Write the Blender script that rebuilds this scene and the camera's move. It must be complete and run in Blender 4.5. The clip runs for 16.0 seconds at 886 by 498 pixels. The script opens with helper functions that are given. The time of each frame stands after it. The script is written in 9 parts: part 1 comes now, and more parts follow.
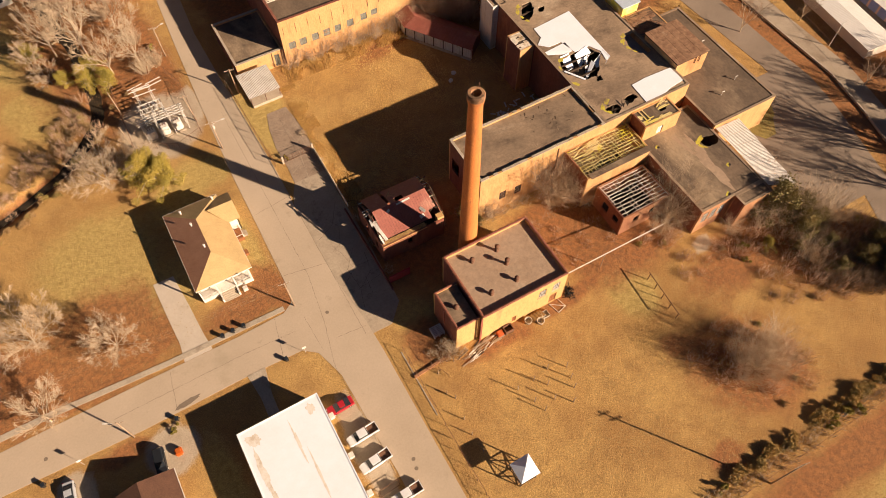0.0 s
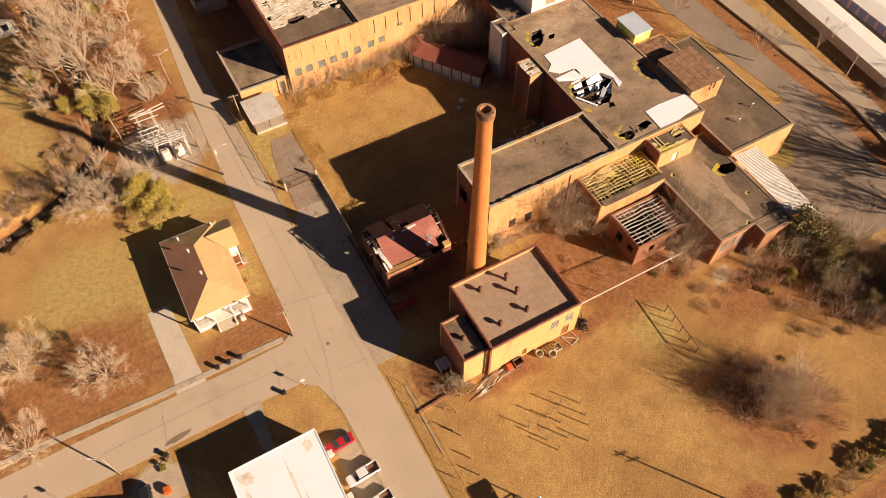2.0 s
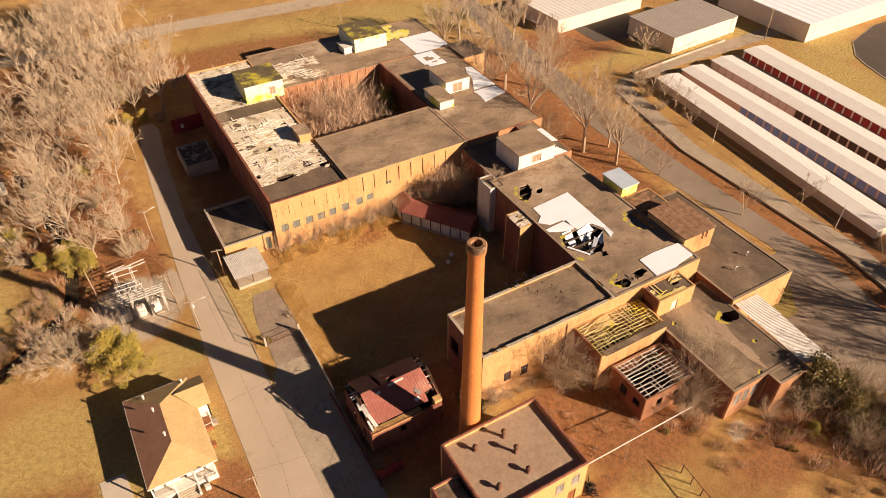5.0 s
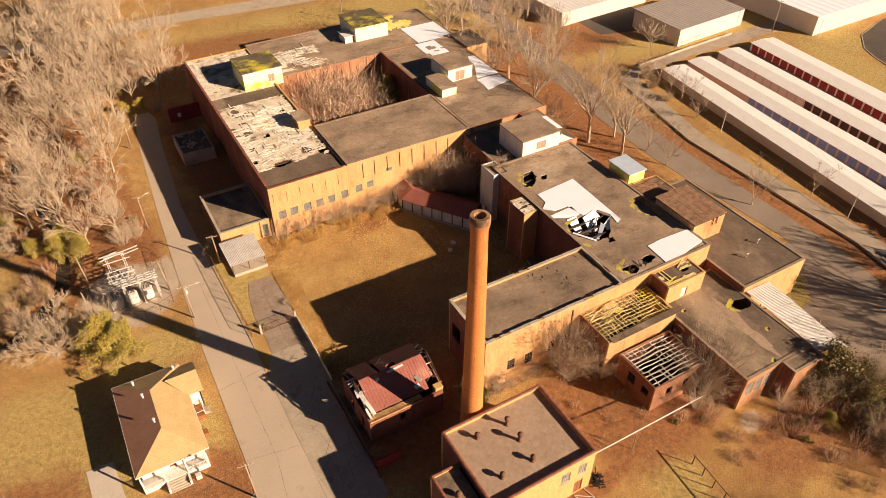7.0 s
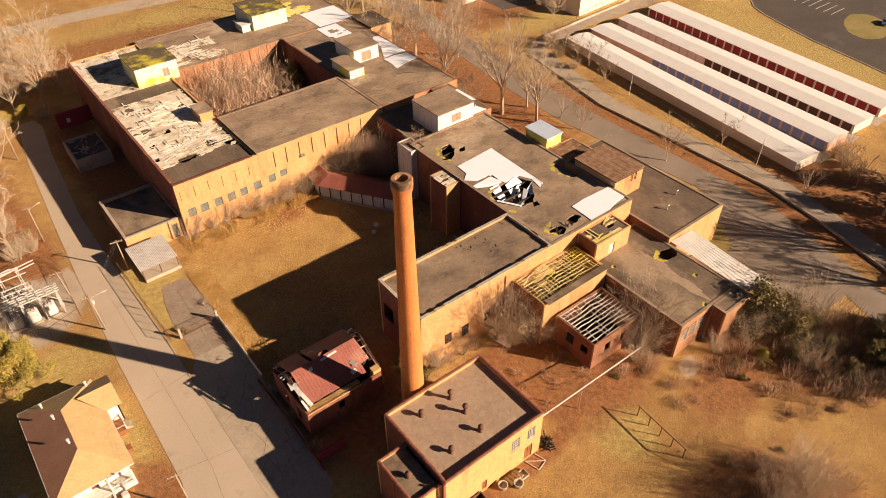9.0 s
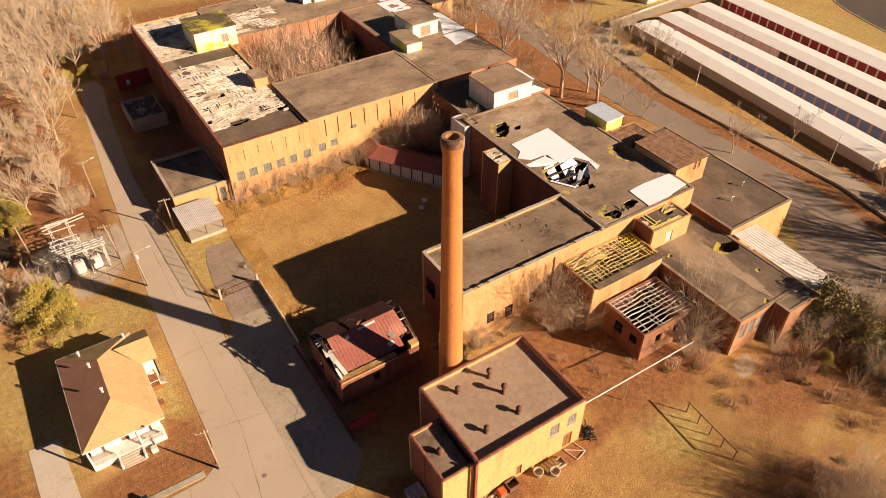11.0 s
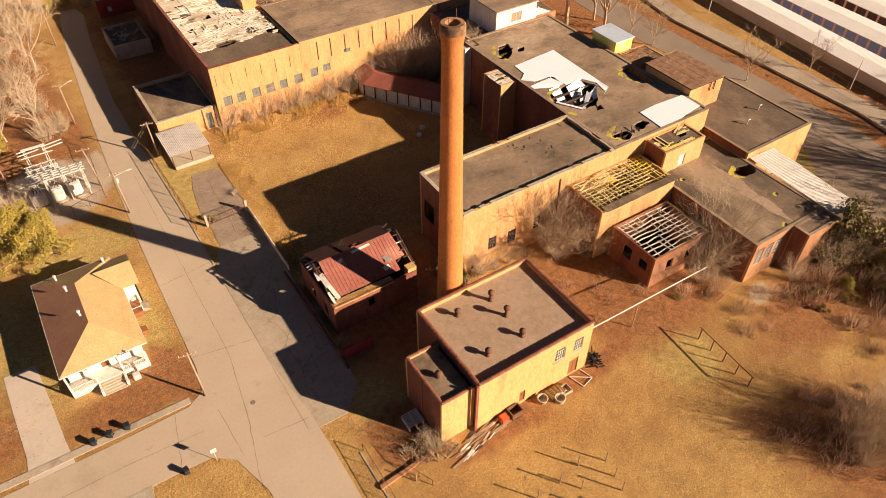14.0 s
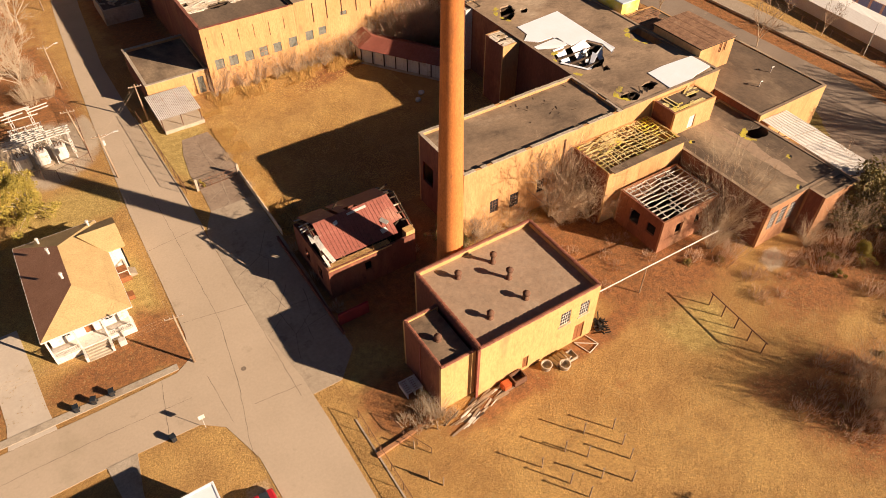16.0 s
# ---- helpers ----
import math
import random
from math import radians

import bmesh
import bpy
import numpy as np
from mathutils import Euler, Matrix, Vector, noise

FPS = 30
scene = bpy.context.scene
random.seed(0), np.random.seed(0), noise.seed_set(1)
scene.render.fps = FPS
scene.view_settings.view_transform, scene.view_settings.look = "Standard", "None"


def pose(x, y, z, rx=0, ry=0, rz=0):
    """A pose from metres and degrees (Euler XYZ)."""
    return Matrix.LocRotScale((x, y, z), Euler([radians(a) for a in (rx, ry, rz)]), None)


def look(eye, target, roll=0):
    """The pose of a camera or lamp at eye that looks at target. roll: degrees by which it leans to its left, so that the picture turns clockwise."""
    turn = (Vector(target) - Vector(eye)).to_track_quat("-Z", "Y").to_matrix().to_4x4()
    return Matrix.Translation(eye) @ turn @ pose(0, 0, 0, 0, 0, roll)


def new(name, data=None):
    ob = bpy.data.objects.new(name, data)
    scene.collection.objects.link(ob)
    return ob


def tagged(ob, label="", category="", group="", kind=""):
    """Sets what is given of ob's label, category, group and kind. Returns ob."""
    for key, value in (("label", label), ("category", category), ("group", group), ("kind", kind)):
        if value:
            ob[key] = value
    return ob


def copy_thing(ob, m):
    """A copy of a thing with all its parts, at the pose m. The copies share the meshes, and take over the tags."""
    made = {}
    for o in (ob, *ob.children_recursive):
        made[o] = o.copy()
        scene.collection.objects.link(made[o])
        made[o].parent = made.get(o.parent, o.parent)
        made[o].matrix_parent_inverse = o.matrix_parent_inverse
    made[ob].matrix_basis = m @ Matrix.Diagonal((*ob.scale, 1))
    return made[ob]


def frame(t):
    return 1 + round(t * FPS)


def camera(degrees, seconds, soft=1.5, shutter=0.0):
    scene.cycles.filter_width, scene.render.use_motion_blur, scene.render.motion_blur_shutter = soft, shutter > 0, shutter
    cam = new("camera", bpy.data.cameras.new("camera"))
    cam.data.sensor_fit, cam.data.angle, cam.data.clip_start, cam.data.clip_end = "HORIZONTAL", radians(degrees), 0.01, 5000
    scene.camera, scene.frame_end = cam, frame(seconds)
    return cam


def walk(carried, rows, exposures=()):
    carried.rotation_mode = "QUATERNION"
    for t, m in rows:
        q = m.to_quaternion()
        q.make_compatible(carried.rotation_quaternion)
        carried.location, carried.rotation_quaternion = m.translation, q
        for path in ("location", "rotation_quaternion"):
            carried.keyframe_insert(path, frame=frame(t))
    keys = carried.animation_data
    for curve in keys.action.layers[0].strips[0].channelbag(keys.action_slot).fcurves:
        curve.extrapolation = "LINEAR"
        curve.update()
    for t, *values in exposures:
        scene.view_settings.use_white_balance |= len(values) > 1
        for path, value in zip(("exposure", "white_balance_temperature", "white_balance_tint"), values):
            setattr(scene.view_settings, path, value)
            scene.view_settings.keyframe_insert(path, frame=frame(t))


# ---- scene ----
cam = camera(65.2, 16.0, 0.75)
PATH = [
    (0, (-38.50, -57.85, 118.63), (-33.400, -48.928, 101.474), -0.01),
    (0.5, (-38.39, -57.86, 116.97), (-33.333, -48.908, 99.817), -0.16),
    (1, (-38.33, -57.75, 115.41), (-33.306, -48.774, 98.254), -0.27),
    (1.5, (-38.17, -57.43, 113.92), (-33.110, -48.277, 96.877), -0.48),
    (2, (-38.05, -57.14, 112.54), (-32.626, -47.226, 96.035), -0.54),
    (2.5, (-37.98, -57.06, 110.95), (-32.196, -46.377, 95.059), -0.42),
    (3, (-37.87, -57.02, 109.39), (-31.740, -45.606, 94.156), -0.47),
    (3.5, (-37.88, -56.93, 107.86), (-31.282, -44.883, 93.322), -0.33),
    (4, (-37.73, -56.77, 106.41), (-30.460, -44.273, 92.585), -0.25),
    (4.2, (-37.69, -56.70, 105.82), (-30.281, -43.980, 92.288), -0.22),
    (6.5, (-37.54, -56.17, 98.80), (-29.908, -42.910, 85.913), -0.07),
    (7, (-37.44, -56.09, 97.36), (-29.832, -42.840, 84.459), -0.03),
    (7.5, (-37.40, -55.96, 95.99), (-29.796, -42.722, 83.067), -0.04),
    (8, (-37.29, -55.83, 94.63), (-29.711, -42.593, 81.689), -0.06),
    (8.5, (-37.15, -55.72, 93.10), (-27.912, -43.599, 80.151), -0.52),
    (9, (-37.29, -55.42, 91.81), (-27.911, -43.425, 78.840), -0.48),
    (9.5, (-37.22, -55.21, 90.45), (-28.832, -42.522, 77.468), -0.11),
    (9.7, (-37.17, -55.15, 89.90), (-28.899, -42.389, 76.904), -0.11),
    (12, (-36.64, -54.69, 83.33), (-28.406, -41.975, 70.277), -0.12),
    (12.5, (-36.65, -54.58, 81.77), (-28.397, -41.868, 68.713), -0.06),
    (13, (-36.59, -54.44, 80.28), (-28.333, -41.737, 67.226), 0.01),
    (13.5, (-36.62, -54.43, 78.70), (-28.516, -41.998, 65.298), 0.06),
    (14, (-36.45, -54.29, 77.36), (-28.579, -42.180, 63.520), -0.02),
    (14.5, (-36.31, -53.99, 76.06), (-28.550, -42.094, 61.983), 0.06),
    (15, (-36.19, -53.91, 74.53), (-28.445, -41.993, 60.458), 0.00),
    (15.5, (-36.03, -53.84, 72.88), (-28.292, -41.915, 58.816), 0.00),
    (16, (-36.10, -53.86, 71.82), (-28.358, -41.948, 57.739), 0.03),
]
walk(cam, [(t, look(eye, target, roll)) for t, eye, target, roll in PATH], [(0, 0.99, 6560, 14), (9.5, 1.0, 6560, 14), (12.5, 1.03, 6560, 14), (16, 1.05, 6560, 14)])

# ---- light ----
SUN_TO = Vector((-0.592, 0.806, -0.415)).normalized()
sun = bpy.data.lights.new("sun", "SUN")
sun.energy, sun.angle, sun.color = 5.0, radians(0.55), (1.0, 0.79, 0.59)
sun_ob = new("sun", sun)
sun_ob.rotation_mode = "QUATERNION"
sun_ob.rotation_quaternion = SUN_TO.to_track_quat("-Z", "Y")
world = bpy.data.worlds.new("world")
scene.world = world
world.use_nodes = True
wn = world.node_tree
sky = wn.nodes.new("ShaderNodeTexSky")
sky.sky_type, sky.sun_disc = "NISHITA", False
sky.sun_elevation, sky.sun_rotation = radians(22.5), math.atan2(0.592, -0.806)
sky.dust_density, sky.air_density = 0.15, 0.3
wn.links.new(sky.outputs["Color"], wn.nodes["Background"].inputs["Color"])
wn.nodes["Background"].inputs["Strength"].default_value = 0.030

# ---- materials ----
MATS = {}


def mat(name, c1, c2, scale=0.5, c3=None, scale2=6.0, rough=0.9, bump=0.3, metal=0.0, stretch=(1, 1, 1), patch=0.5, island=0.0, spec=0.3, dirt=0.0, streak=0.0, dirt_scale=0.9, dirt_col=(0.075, 0.05, 0.035), fine_mix=0.45, hard=0.18):
    """Two noises blend c1, c2 and, in patches, c3. Sizes are in cycles per metre."""
    m = bpy.data.materials.new(name)
    m.use_nodes = True
    nt = m.node_tree
    b = nt.nodes["Principled BSDF"]
    b.inputs["Roughness"].default_value = rough
    b.inputs["Metallic"].default_value = metal
    b.inputs["Specular IOR Level"].default_value = spec
    geo = nt.nodes.new("ShaderNodeNewGeometry")
    mp = nt.nodes.new("ShaderNodeMapping")
    mp.inputs["Scale"].default_value = stretch
    nt.links.new(geo.outputs["Position"], mp.inputs["Vector"])

    def noise_tex(s, d, rg=0.6):
        n = nt.nodes.new("ShaderNodeTexNoise")
        n.inputs["Scale"].default_value, n.inputs["Detail"].default_value, n.inputs["Roughness"].default_value = s, d, rg
        nt.links.new(mp.outputs["Vector"], n.inputs["Vector"])
        return n

    def mix(f, a, c):
        x = nt.nodes.new("ShaderNodeMix")
        x.data_type = "RGBA"
        nt.links.new(f, x.inputs["Factor"])
        for sock, v in ((x.inputs[6], a), (x.inputs[7], c)):
            if isinstance(v, tuple):
                sock.default_value = (*v, 1)
            else:
                nt.links.new(v, sock)
        return x.outputs[2]

    def ramp(src, lo, hi):
        r = nt.nodes.new("ShaderNodeMapRange")
        r.inputs["From Min"].default_value, r.inputs["From Max"].default_value = lo, hi
        nt.links.new(src, r.inputs["Value"])
        return r.outputs["Result"]

    n1 = noise_tex(scale, 6)
    n2 = noise_tex(scale2, 4, 0.7)
    col = mix(ramp(n1.outputs["Fac"], 0.5 - hard, 0.5 + hard), c1, c2)
    if c3:
        n3 = noise_tex(scale * 0.37 + 0.01, 5, 0.65)
        col = mix(ramp(n3.outputs["Fac"], patch, patch + 0.13), col, c3)
    if dirt:
        nd = noise_tex(dirt_scale, 9, 0.72)
        lo = 0.62 - 0.16 * dirt
        col = mix(ramp(nd.outputs["Fac"], lo, lo + 0.16), col, dirt_col)
    if streak:
        ms = nt.nodes.new("ShaderNodeMapping")
        ms.inputs["Scale"].default_value = (2.6, 2.6, 0.10)
        nt.links.new(geo.outputs["Position"], ms.inputs["Vector"])
        ns = nt.nodes.new("ShaderNodeTexNoise")
        ns.inputs["Scale"].default_value, ns.inputs["Detail"].default_value = 1.0, 5
        nt.links.new(ms.outputs["Vector"], ns.inputs["Vector"])
        cut = nt.nodes.new("ShaderNodeMath")
        cut.operation = "MULTIPLY"
        cut.inputs[1].default_value = streak
        nt.links.new(ramp(ns.outputs["Fac"], 0.56, 0.78), cut.inputs[0])
        col = mix(cut.outputs[0], col, (0.16, 0.085, 0.045))
    fine = nt.nodes.new("ShaderNodeMix")
    fine.data_type, fine.blend_type = "RGBA", "OVERLAY"
    fine.inputs["Factor"].default_value = fine_mix
    nt.links.new(col, fine.inputs[6])
    nt.links.new(n2.outputs["Fac"], fine.inputs[7])
    out = fine.outputs[2]
    if island:
        oi = nt.nodes.new("ShaderNodeObjectInfo")
        ri = geo.outputs["Random Per Island"]
        add = nt.nodes.new("ShaderNodeMath")
        add.operation = "ADD"
        nt.links.new(oi.outputs["Random"], add.inputs[0])
        nt.links.new(ri, add.inputs[1])
        hs = nt.nodes.new("ShaderNodeHueSaturation")
        v = ramp(add.outputs[0], 0.0, 2.0)
        mr = nt.nodes.new("ShaderNodeMapRange")
        mr.inputs["To Min"].default_value, mr.inputs["To Max"].default_value = 1 - island, 1 + island
        nt.links.new(v, mr.inputs["Value"])
        nt.links.new(mr.outputs["Result"], hs.inputs["Value"])
        nt.links.new(out, hs.inputs["Color"])
        out = hs.outputs["Color"]
    nt.links.new(out, b.inputs["Base Color"])
    if bump:
        bp = nt.nodes.new("ShaderNodeBump")
        bp.inputs["Strength"].default_value, bp.inputs["Distance"].default_value = bump, 0.08
        nt.links.new(n2.outputs["Fac"], bp.inputs["Height"])
        nt.links.new(bp.outputs["Normal"], b.inputs["Normal"])
    MATS[name] = m
    return m



M_GRASS_TALL = mat("tall_dry_grass", (0.66, 0.42, 0.14), (0.54, 0.32, 0.10), 0.25, (0.70, 0.48, 0.18), 2.5, 0.95, 0.9)
M_SOIL = mat("leaf_litter", (0.36, 0.19, 0.075), (0.25, 0.14, 0.065), 0.2, (0.42, 0.22, 0.08), 3.0, 0.95, 0.9)
M_ASPHALT = mat("worn_asphalt", (0.53, 0.42, 0.30), (0.47, 0.37, 0.26), 0.1, (0.40, 0.32, 0.215), 3.0, 0.9, 0.1, patch=0.6, dirt=0.2, dirt_scale=0.25, dirt_col=(0.38, 0.30, 0.205), fine_mix=0.14)
# asphalt tone lowered to carry the tree shade lying across the road
M_ASPHALT_D = mat("road_asphalt_darkened_for_shade", (0.295, 0.23, 0.17), (0.235, 0.18, 0.13), 0.12, (0.20, 0.155, 0.11), 3.0, 0.9, 0.15, patch=0.58, dirt=0.3, dirt_scale=0.3, dirt_col=(0.40, 0.31, 0.22), fine_mix=0.2)
M_LOT = mat("cracked_lot", (0.47, 0.38, 0.27), (0.39, 0.31, 0.22), 0.2, (0.30, 0.235, 0.165), 2.0, 0.9, 0.4, patch=0.58, dirt=0.4, dirt_scale=0.3, dirt_col=(0.21, 0.16, 0.115), fine_mix=0.3)
M_DRIVE = mat("broken_brown_asphalt", (0.36, 0.27, 0.19), (0.27, 0.195, 0.135), 0.3, (0.43, 0.33, 0.235), 2.0, 0.9, 0.4, patch=0.58, dirt=0.4, dirt_scale=0.5, dirt_col=(0.17, 0.12, 0.085))
M_LOT_D = mat("dark_asphalt", (0.115, 0.09, 0.07), (0.085, 0.068, 0.053), 0.1, (0.15, 0.118, 0.088), 2.0, 0.85, 0.2, patch=0.6)
M_DRIVEWAY = mat("bleached_drive_concrete", (0.60, 0.51, 0.40), (0.54, 0.455, 0.35), 0.25, (0.47, 0.38, 0.27), 2.0, 0.9, 0.15, patch=0.6, fine_mix=0.2)
M_CONC = mat("concrete", (0.50, 0.42, 0.315), (0.42, 0.345, 0.25), 0.4, (0.33, 0.26, 0.185), 4.0, 0.85, 0.3)
M_BRICK = mat("painted_brick", (0.61, 0.365, 0.155), (0.53, 0.29, 0.115), 0.35, (0.42, 0.19, 0.08), 4.0, 0.85, 0.4, stretch=(1, 1, 0.35), patch=0.58, dirt=0.35, streak=0.35, dirt_scale=0.5, dirt_col=(0.34, 0.16, 0.075))
M_BRICK_Y = mat("yellow_brick", (0.63, 0.395, 0.155), (0.57, 0.34, 0.13), 0.3, (0.48, 0.27, 0.11), 4.0, 0.85, 0.35, stretch=(1, 1, 0.35), patch=0.6, dirt=0.3, streak=0.15, dirt_scale=0.5, dirt_col=(0.42, 0.24, 0.11))
# red brick made darker so that walls carry their shade in the colour
M_BRICK_SHADE = mat("red_brick_darkened_for_shade", (0.24, 0.09, 0.055), (0.17, 0.06, 0.04), 0.3, (0.32, 0.13, 0.07), 4.0, 0.85, 0.35, stretch=(1, 1, 0.35), dirt=0.3, streak=0.2, dirt_col=(0.12, 0.05, 0.035))
M_BRICK_R = mat("red_brick", (0.40, 0.19, 0.10), (0.33, 0.15, 0.08), 0.3, (0.46, 0.26, 0.14), 4.0, 0.85, 0.35, stretch=(1, 1, 0.35), dirt=0.3, streak=0.25, dirt_col=(0.2, 0.1, 0.06))
M_CHIM = mat("chimney_brick", (0.60, 0.225, 0.06), (0.54, 0.19, 0.05), 0.25, (0.36, 0.13, 0.045), 5.0, 0.85, 0.35, stretch=(1, 1, 0.5), dirt=0.15, streak=0.5, dirt_col=(0.24, 0.09, 0.04))
M_COPING = mat("glazed_coping_tile", (0.30, 0.12, 0.07), (0.24, 0.09, 0.06), 1.5, None, 8.0, 0.5, 0.2, island=0.25)
M_ROOF = mat("tar_roof", (0.40, 0.28, 0.175), (0.235, 0.165, 0.105), 0.18, (0.52, 0.40, 0.27), 2.2, 0.88, 0.4, patch=0.56, dirt=0.55, dirt_scale=0.2, dirt_col=(0.15, 0.102, 0.066), stretch=(0.7, 1, 1), hard=0.15, fine_mix=0.5)
M_ROOF_B = mat("tan_gravel_roof", (0.40, 0.285, 0.19), (0.345, 0.24, 0.155), 0.2, (0.45, 0.34, 0.235), 1.6, 0.9, 0.4, patch=0.58, dirt=0.2, dirt_scale=0.3, dirt_col=(0.27, 0.185, 0.12), hard=0.2)
M_ROOF_E = mat("brown_tar_roof", (0.30, 0.21, 0.132), (0.18, 0.128, 0.083), 0.18, (0.38, 0.285, 0.19), 2.2, 0.85, 0.4, patch=0.57, dirt=0.5, dirt_scale=0.18, dirt_col=(0.125, 0.088, 0.058), stretch=(0.7, 1, 1), hard=0.16, fine_mix=0.5)
M_ROOF_D = mat("dark_tar_roof", (0.20, 0.14, 0.09), (0.11, 0.08, 0.054), 0.15, (0.36, 0.265, 0.165), 2.2, 0.82, 0.4, patch=0.55, dirt=0.5, dirt_scale=0.13, dirt_col=(0.32, 0.235, 0.148), stretch=(1, 0.6, 1), hard=0.15, fine_mix=0.5)
M_WHITE = mat("white_membrane", (0.90, 0.925, 0.95), (0.86, 0.87, 0.87), 0.3, (0.62, 0.53, 0.40), 3.0, 0.6, 0.15, patch=0.66)
M_WPAINT = mat("white_paint", (0.74, 0.70, 0.62), (0.66, 0.61, 0.52), 0.6, (0.50, 0.40, 0.28), 4.0, 0.7, 0.2, patch=0.62, dirt=0.3, streak=0.4, dirt_col=(0.33, 0.25, 0.17))
M_DECK = mat("bleached_boards", (0.86, 0.79, 0.66), (0.66, 0.55, 0.40), 0.5, (0.38, 0.26, 0.12), 5.0, 0.85, 0.4, patch=0.52, island=0.28, dirt=0.35, dirt_scale=1.3, dirt_col=(0.26, 0.18, 0.10))
M_WOOD_D = mat("rotten_wood", (0.10, 0.065, 0.04), (0.06, 0.04, 0.025), 1.0, None, 6.0, 0.9, 0.3, island=0.3)
# near black: indoor floors take it for shade, tyres and charred wood for colour
M_DARK = mat("indoor_shade_and_plain_black", (0.035, 0.028, 0.022), (0.02, 0.017, 0.014), 0.5, None, 3.0, 0.95, 0.1)
M_SHINGLE = mat("tan_shingles", (0.58, 0.405, 0.185), (0.51, 0.35, 0.155), 0.5, None, 5.0, 0.9, 0.4, dirt=0.12, dirt_scale=1.5, dirt_col=(0.40, 0.26, 0.11))
# darker, redder brown than the tan shingles, for the west slope only
M_SHINGLE_W = mat("west_slope_brown_shingles", (0.42, 0.22, 0.13), (0.35, 0.175, 0.10), 0.5, None, 5.0, 0.9, 0.4, dirt=0.12, dirt_scale=1.5, dirt_col=(0.26, 0.13, 0.08))
M_REDMETAL = mat("rusty_red_metal", (0.31, 0.105, 0.075), (0.25, 0.08, 0.055), 0.4, (0.37, 0.17, 0.115), 3.0, 0.6, 0.15, patch=0.58, dirt=0.3, dirt_col=(0.14, 0.055, 0.035))
M_TIN = mat("galvanised_sheet", (0.62, 0.58, 0.52), (0.52, 0.48, 0.42), 0.5, (0.40, 0.30, 0.20), 4.0, 0.5, 0.1, patch=0.64, dirt=0.35, dirt_col=(0.36, 0.27, 0.18))
M_YELLOW = mat("yellow_lichen_paint", (0.72, 0.62, 0.05), (0.80, 0.74, 0.35), 0.45, (0.72, 0.66, 0.08), 3.0, 0.85, 0.3)
M_BARK = mat("grey_bark", (0.52, 0.415, 0.29), (0.40, 0.31, 0.21), 1.5, None, 8.0, 0.9, 0.4)
M_TWIG = mat("dry_twigs", (0.56, 0.435, 0.29), (0.45, 0.34, 0.22), 0.4, None, 6.0, 0.9, 0.0)
M_TWIG_D = mat("brown_twigs", (0.42, 0.30, 0.20), (0.32, 0.225, 0.145), 0.4, None, 6.0, 0.9, 0.0)
M_TWIG_R = mat("reddish_twigs", (0.60, 0.41, 0.275), (0.48, 0.32, 0.21), 0.4, None, 6.0, 0.9, 0.0)
M_LEAF_D = mat("dark_evergreen_leaves", (0.21, 0.165, 0.05), (0.14, 0.11, 0.036), 0.6, (0.30, 0.22, 0.07), 3.0, 0.7, 0.0)
M_LEAF = mat("evergreen_leaves", (0.40, 0.31, 0.06), (0.28, 0.225, 0.045), 0.6, (0.48, 0.355, 0.07), 3.0, 0.7, 0.0)
M_POLE = mat("weathered_pole", (0.40, 0.29, 0.19), (0.30, 0.21, 0.13), 1.0, None, 6.0, 0.9, 0.3)
M_RUST = mat("rusty_iron", (0.20, 0.10, 0.055), (0.13, 0.065, 0.04), 1.0, None, 6.0, 0.8, 0.2)
M_STEEL = mat("pale_steel", (0.66, 0.62, 0.55), (0.56, 0.52, 0.45), 1.0, None, 6.0, 0.5, 0.1)
M_GLASSD = mat("dark_glass", (0.03, 0.035, 0.04), (0.02, 0.025, 0.03), 1.0, None, 6.0, 0.12, 0.0, spec=0.6)
M_BRICK_E = mat("weathered_brick", (0.46, 0.24, 0.115), (0.35, 0.165, 0.08), 0.3, (0.24, 0.10, 0.055), 4.0, 0.85, 0.4, stretch=(1, 1, 0.45), patch=0.52, dirt=0.45, streak=0.3, dirt_scale=0.5, dirt_col=(0.22, 0.11, 0.06))
M_TRIM = mat("tarred_roof_edge", (0.36, 0.26, 0.17), (0.24, 0.17, 0.11), 0.4, (0.46, 0.35, 0.23), 3.0, 0.85, 0.2, patch=0.55)
M_BLUEPANE = mat("blue_grey_boards", (0.22, 0.22, 0.18), (0.14, 0.145, 0.12), 1.0, None, 6.0, 0.6, 0.1)

# ---- building helpers ----
def box_bm(bm, x0, x1, y0, y1, z0, z1):
    v = [bm.verts.new(p) for p in ((x0, y0, z0), (x1, y0, z0), (x1, y1, z0), (x0, y1, z0), (x0, y0, z1), (x1, y0, z1), (x1, y1, z1), (x0, y1, z1))]
    for f in ((3, 2, 1, 0), (4, 5, 6, 7), (0, 1, 5, 4), (1, 2, 6, 5), (2, 3, 7, 6), (3, 0, 4, 7)):
        bm.faces.new([v[i] for i in f])
    return v


def bar_bm(bm, a, b, r0, r1=None, n=6):
    """A tapered round bar from a to b."""
    a, b = Vector(a), Vector(b)
    r1 = r0 if r1 is None else r1
    q = (b - a).to_track_quat("Z", "Y")
    ra, rb = [], []
    for i in range(n):
        w = q @ Vector((math.cos(2 * math.pi * i / n), math.sin(2 * math.pi * i / n), 0))
        ra.append(bm.verts.new(a + w * r0))
        rb.append(bm.verts.new(b + w * r1))
    for i in range(n):
        bm.faces.new((ra[i], ra[(i + 1) % n], rb[(i + 1) % n], rb[i]))
    bm.faces.new(ra[::-1])
    bm.faces.new(rb)


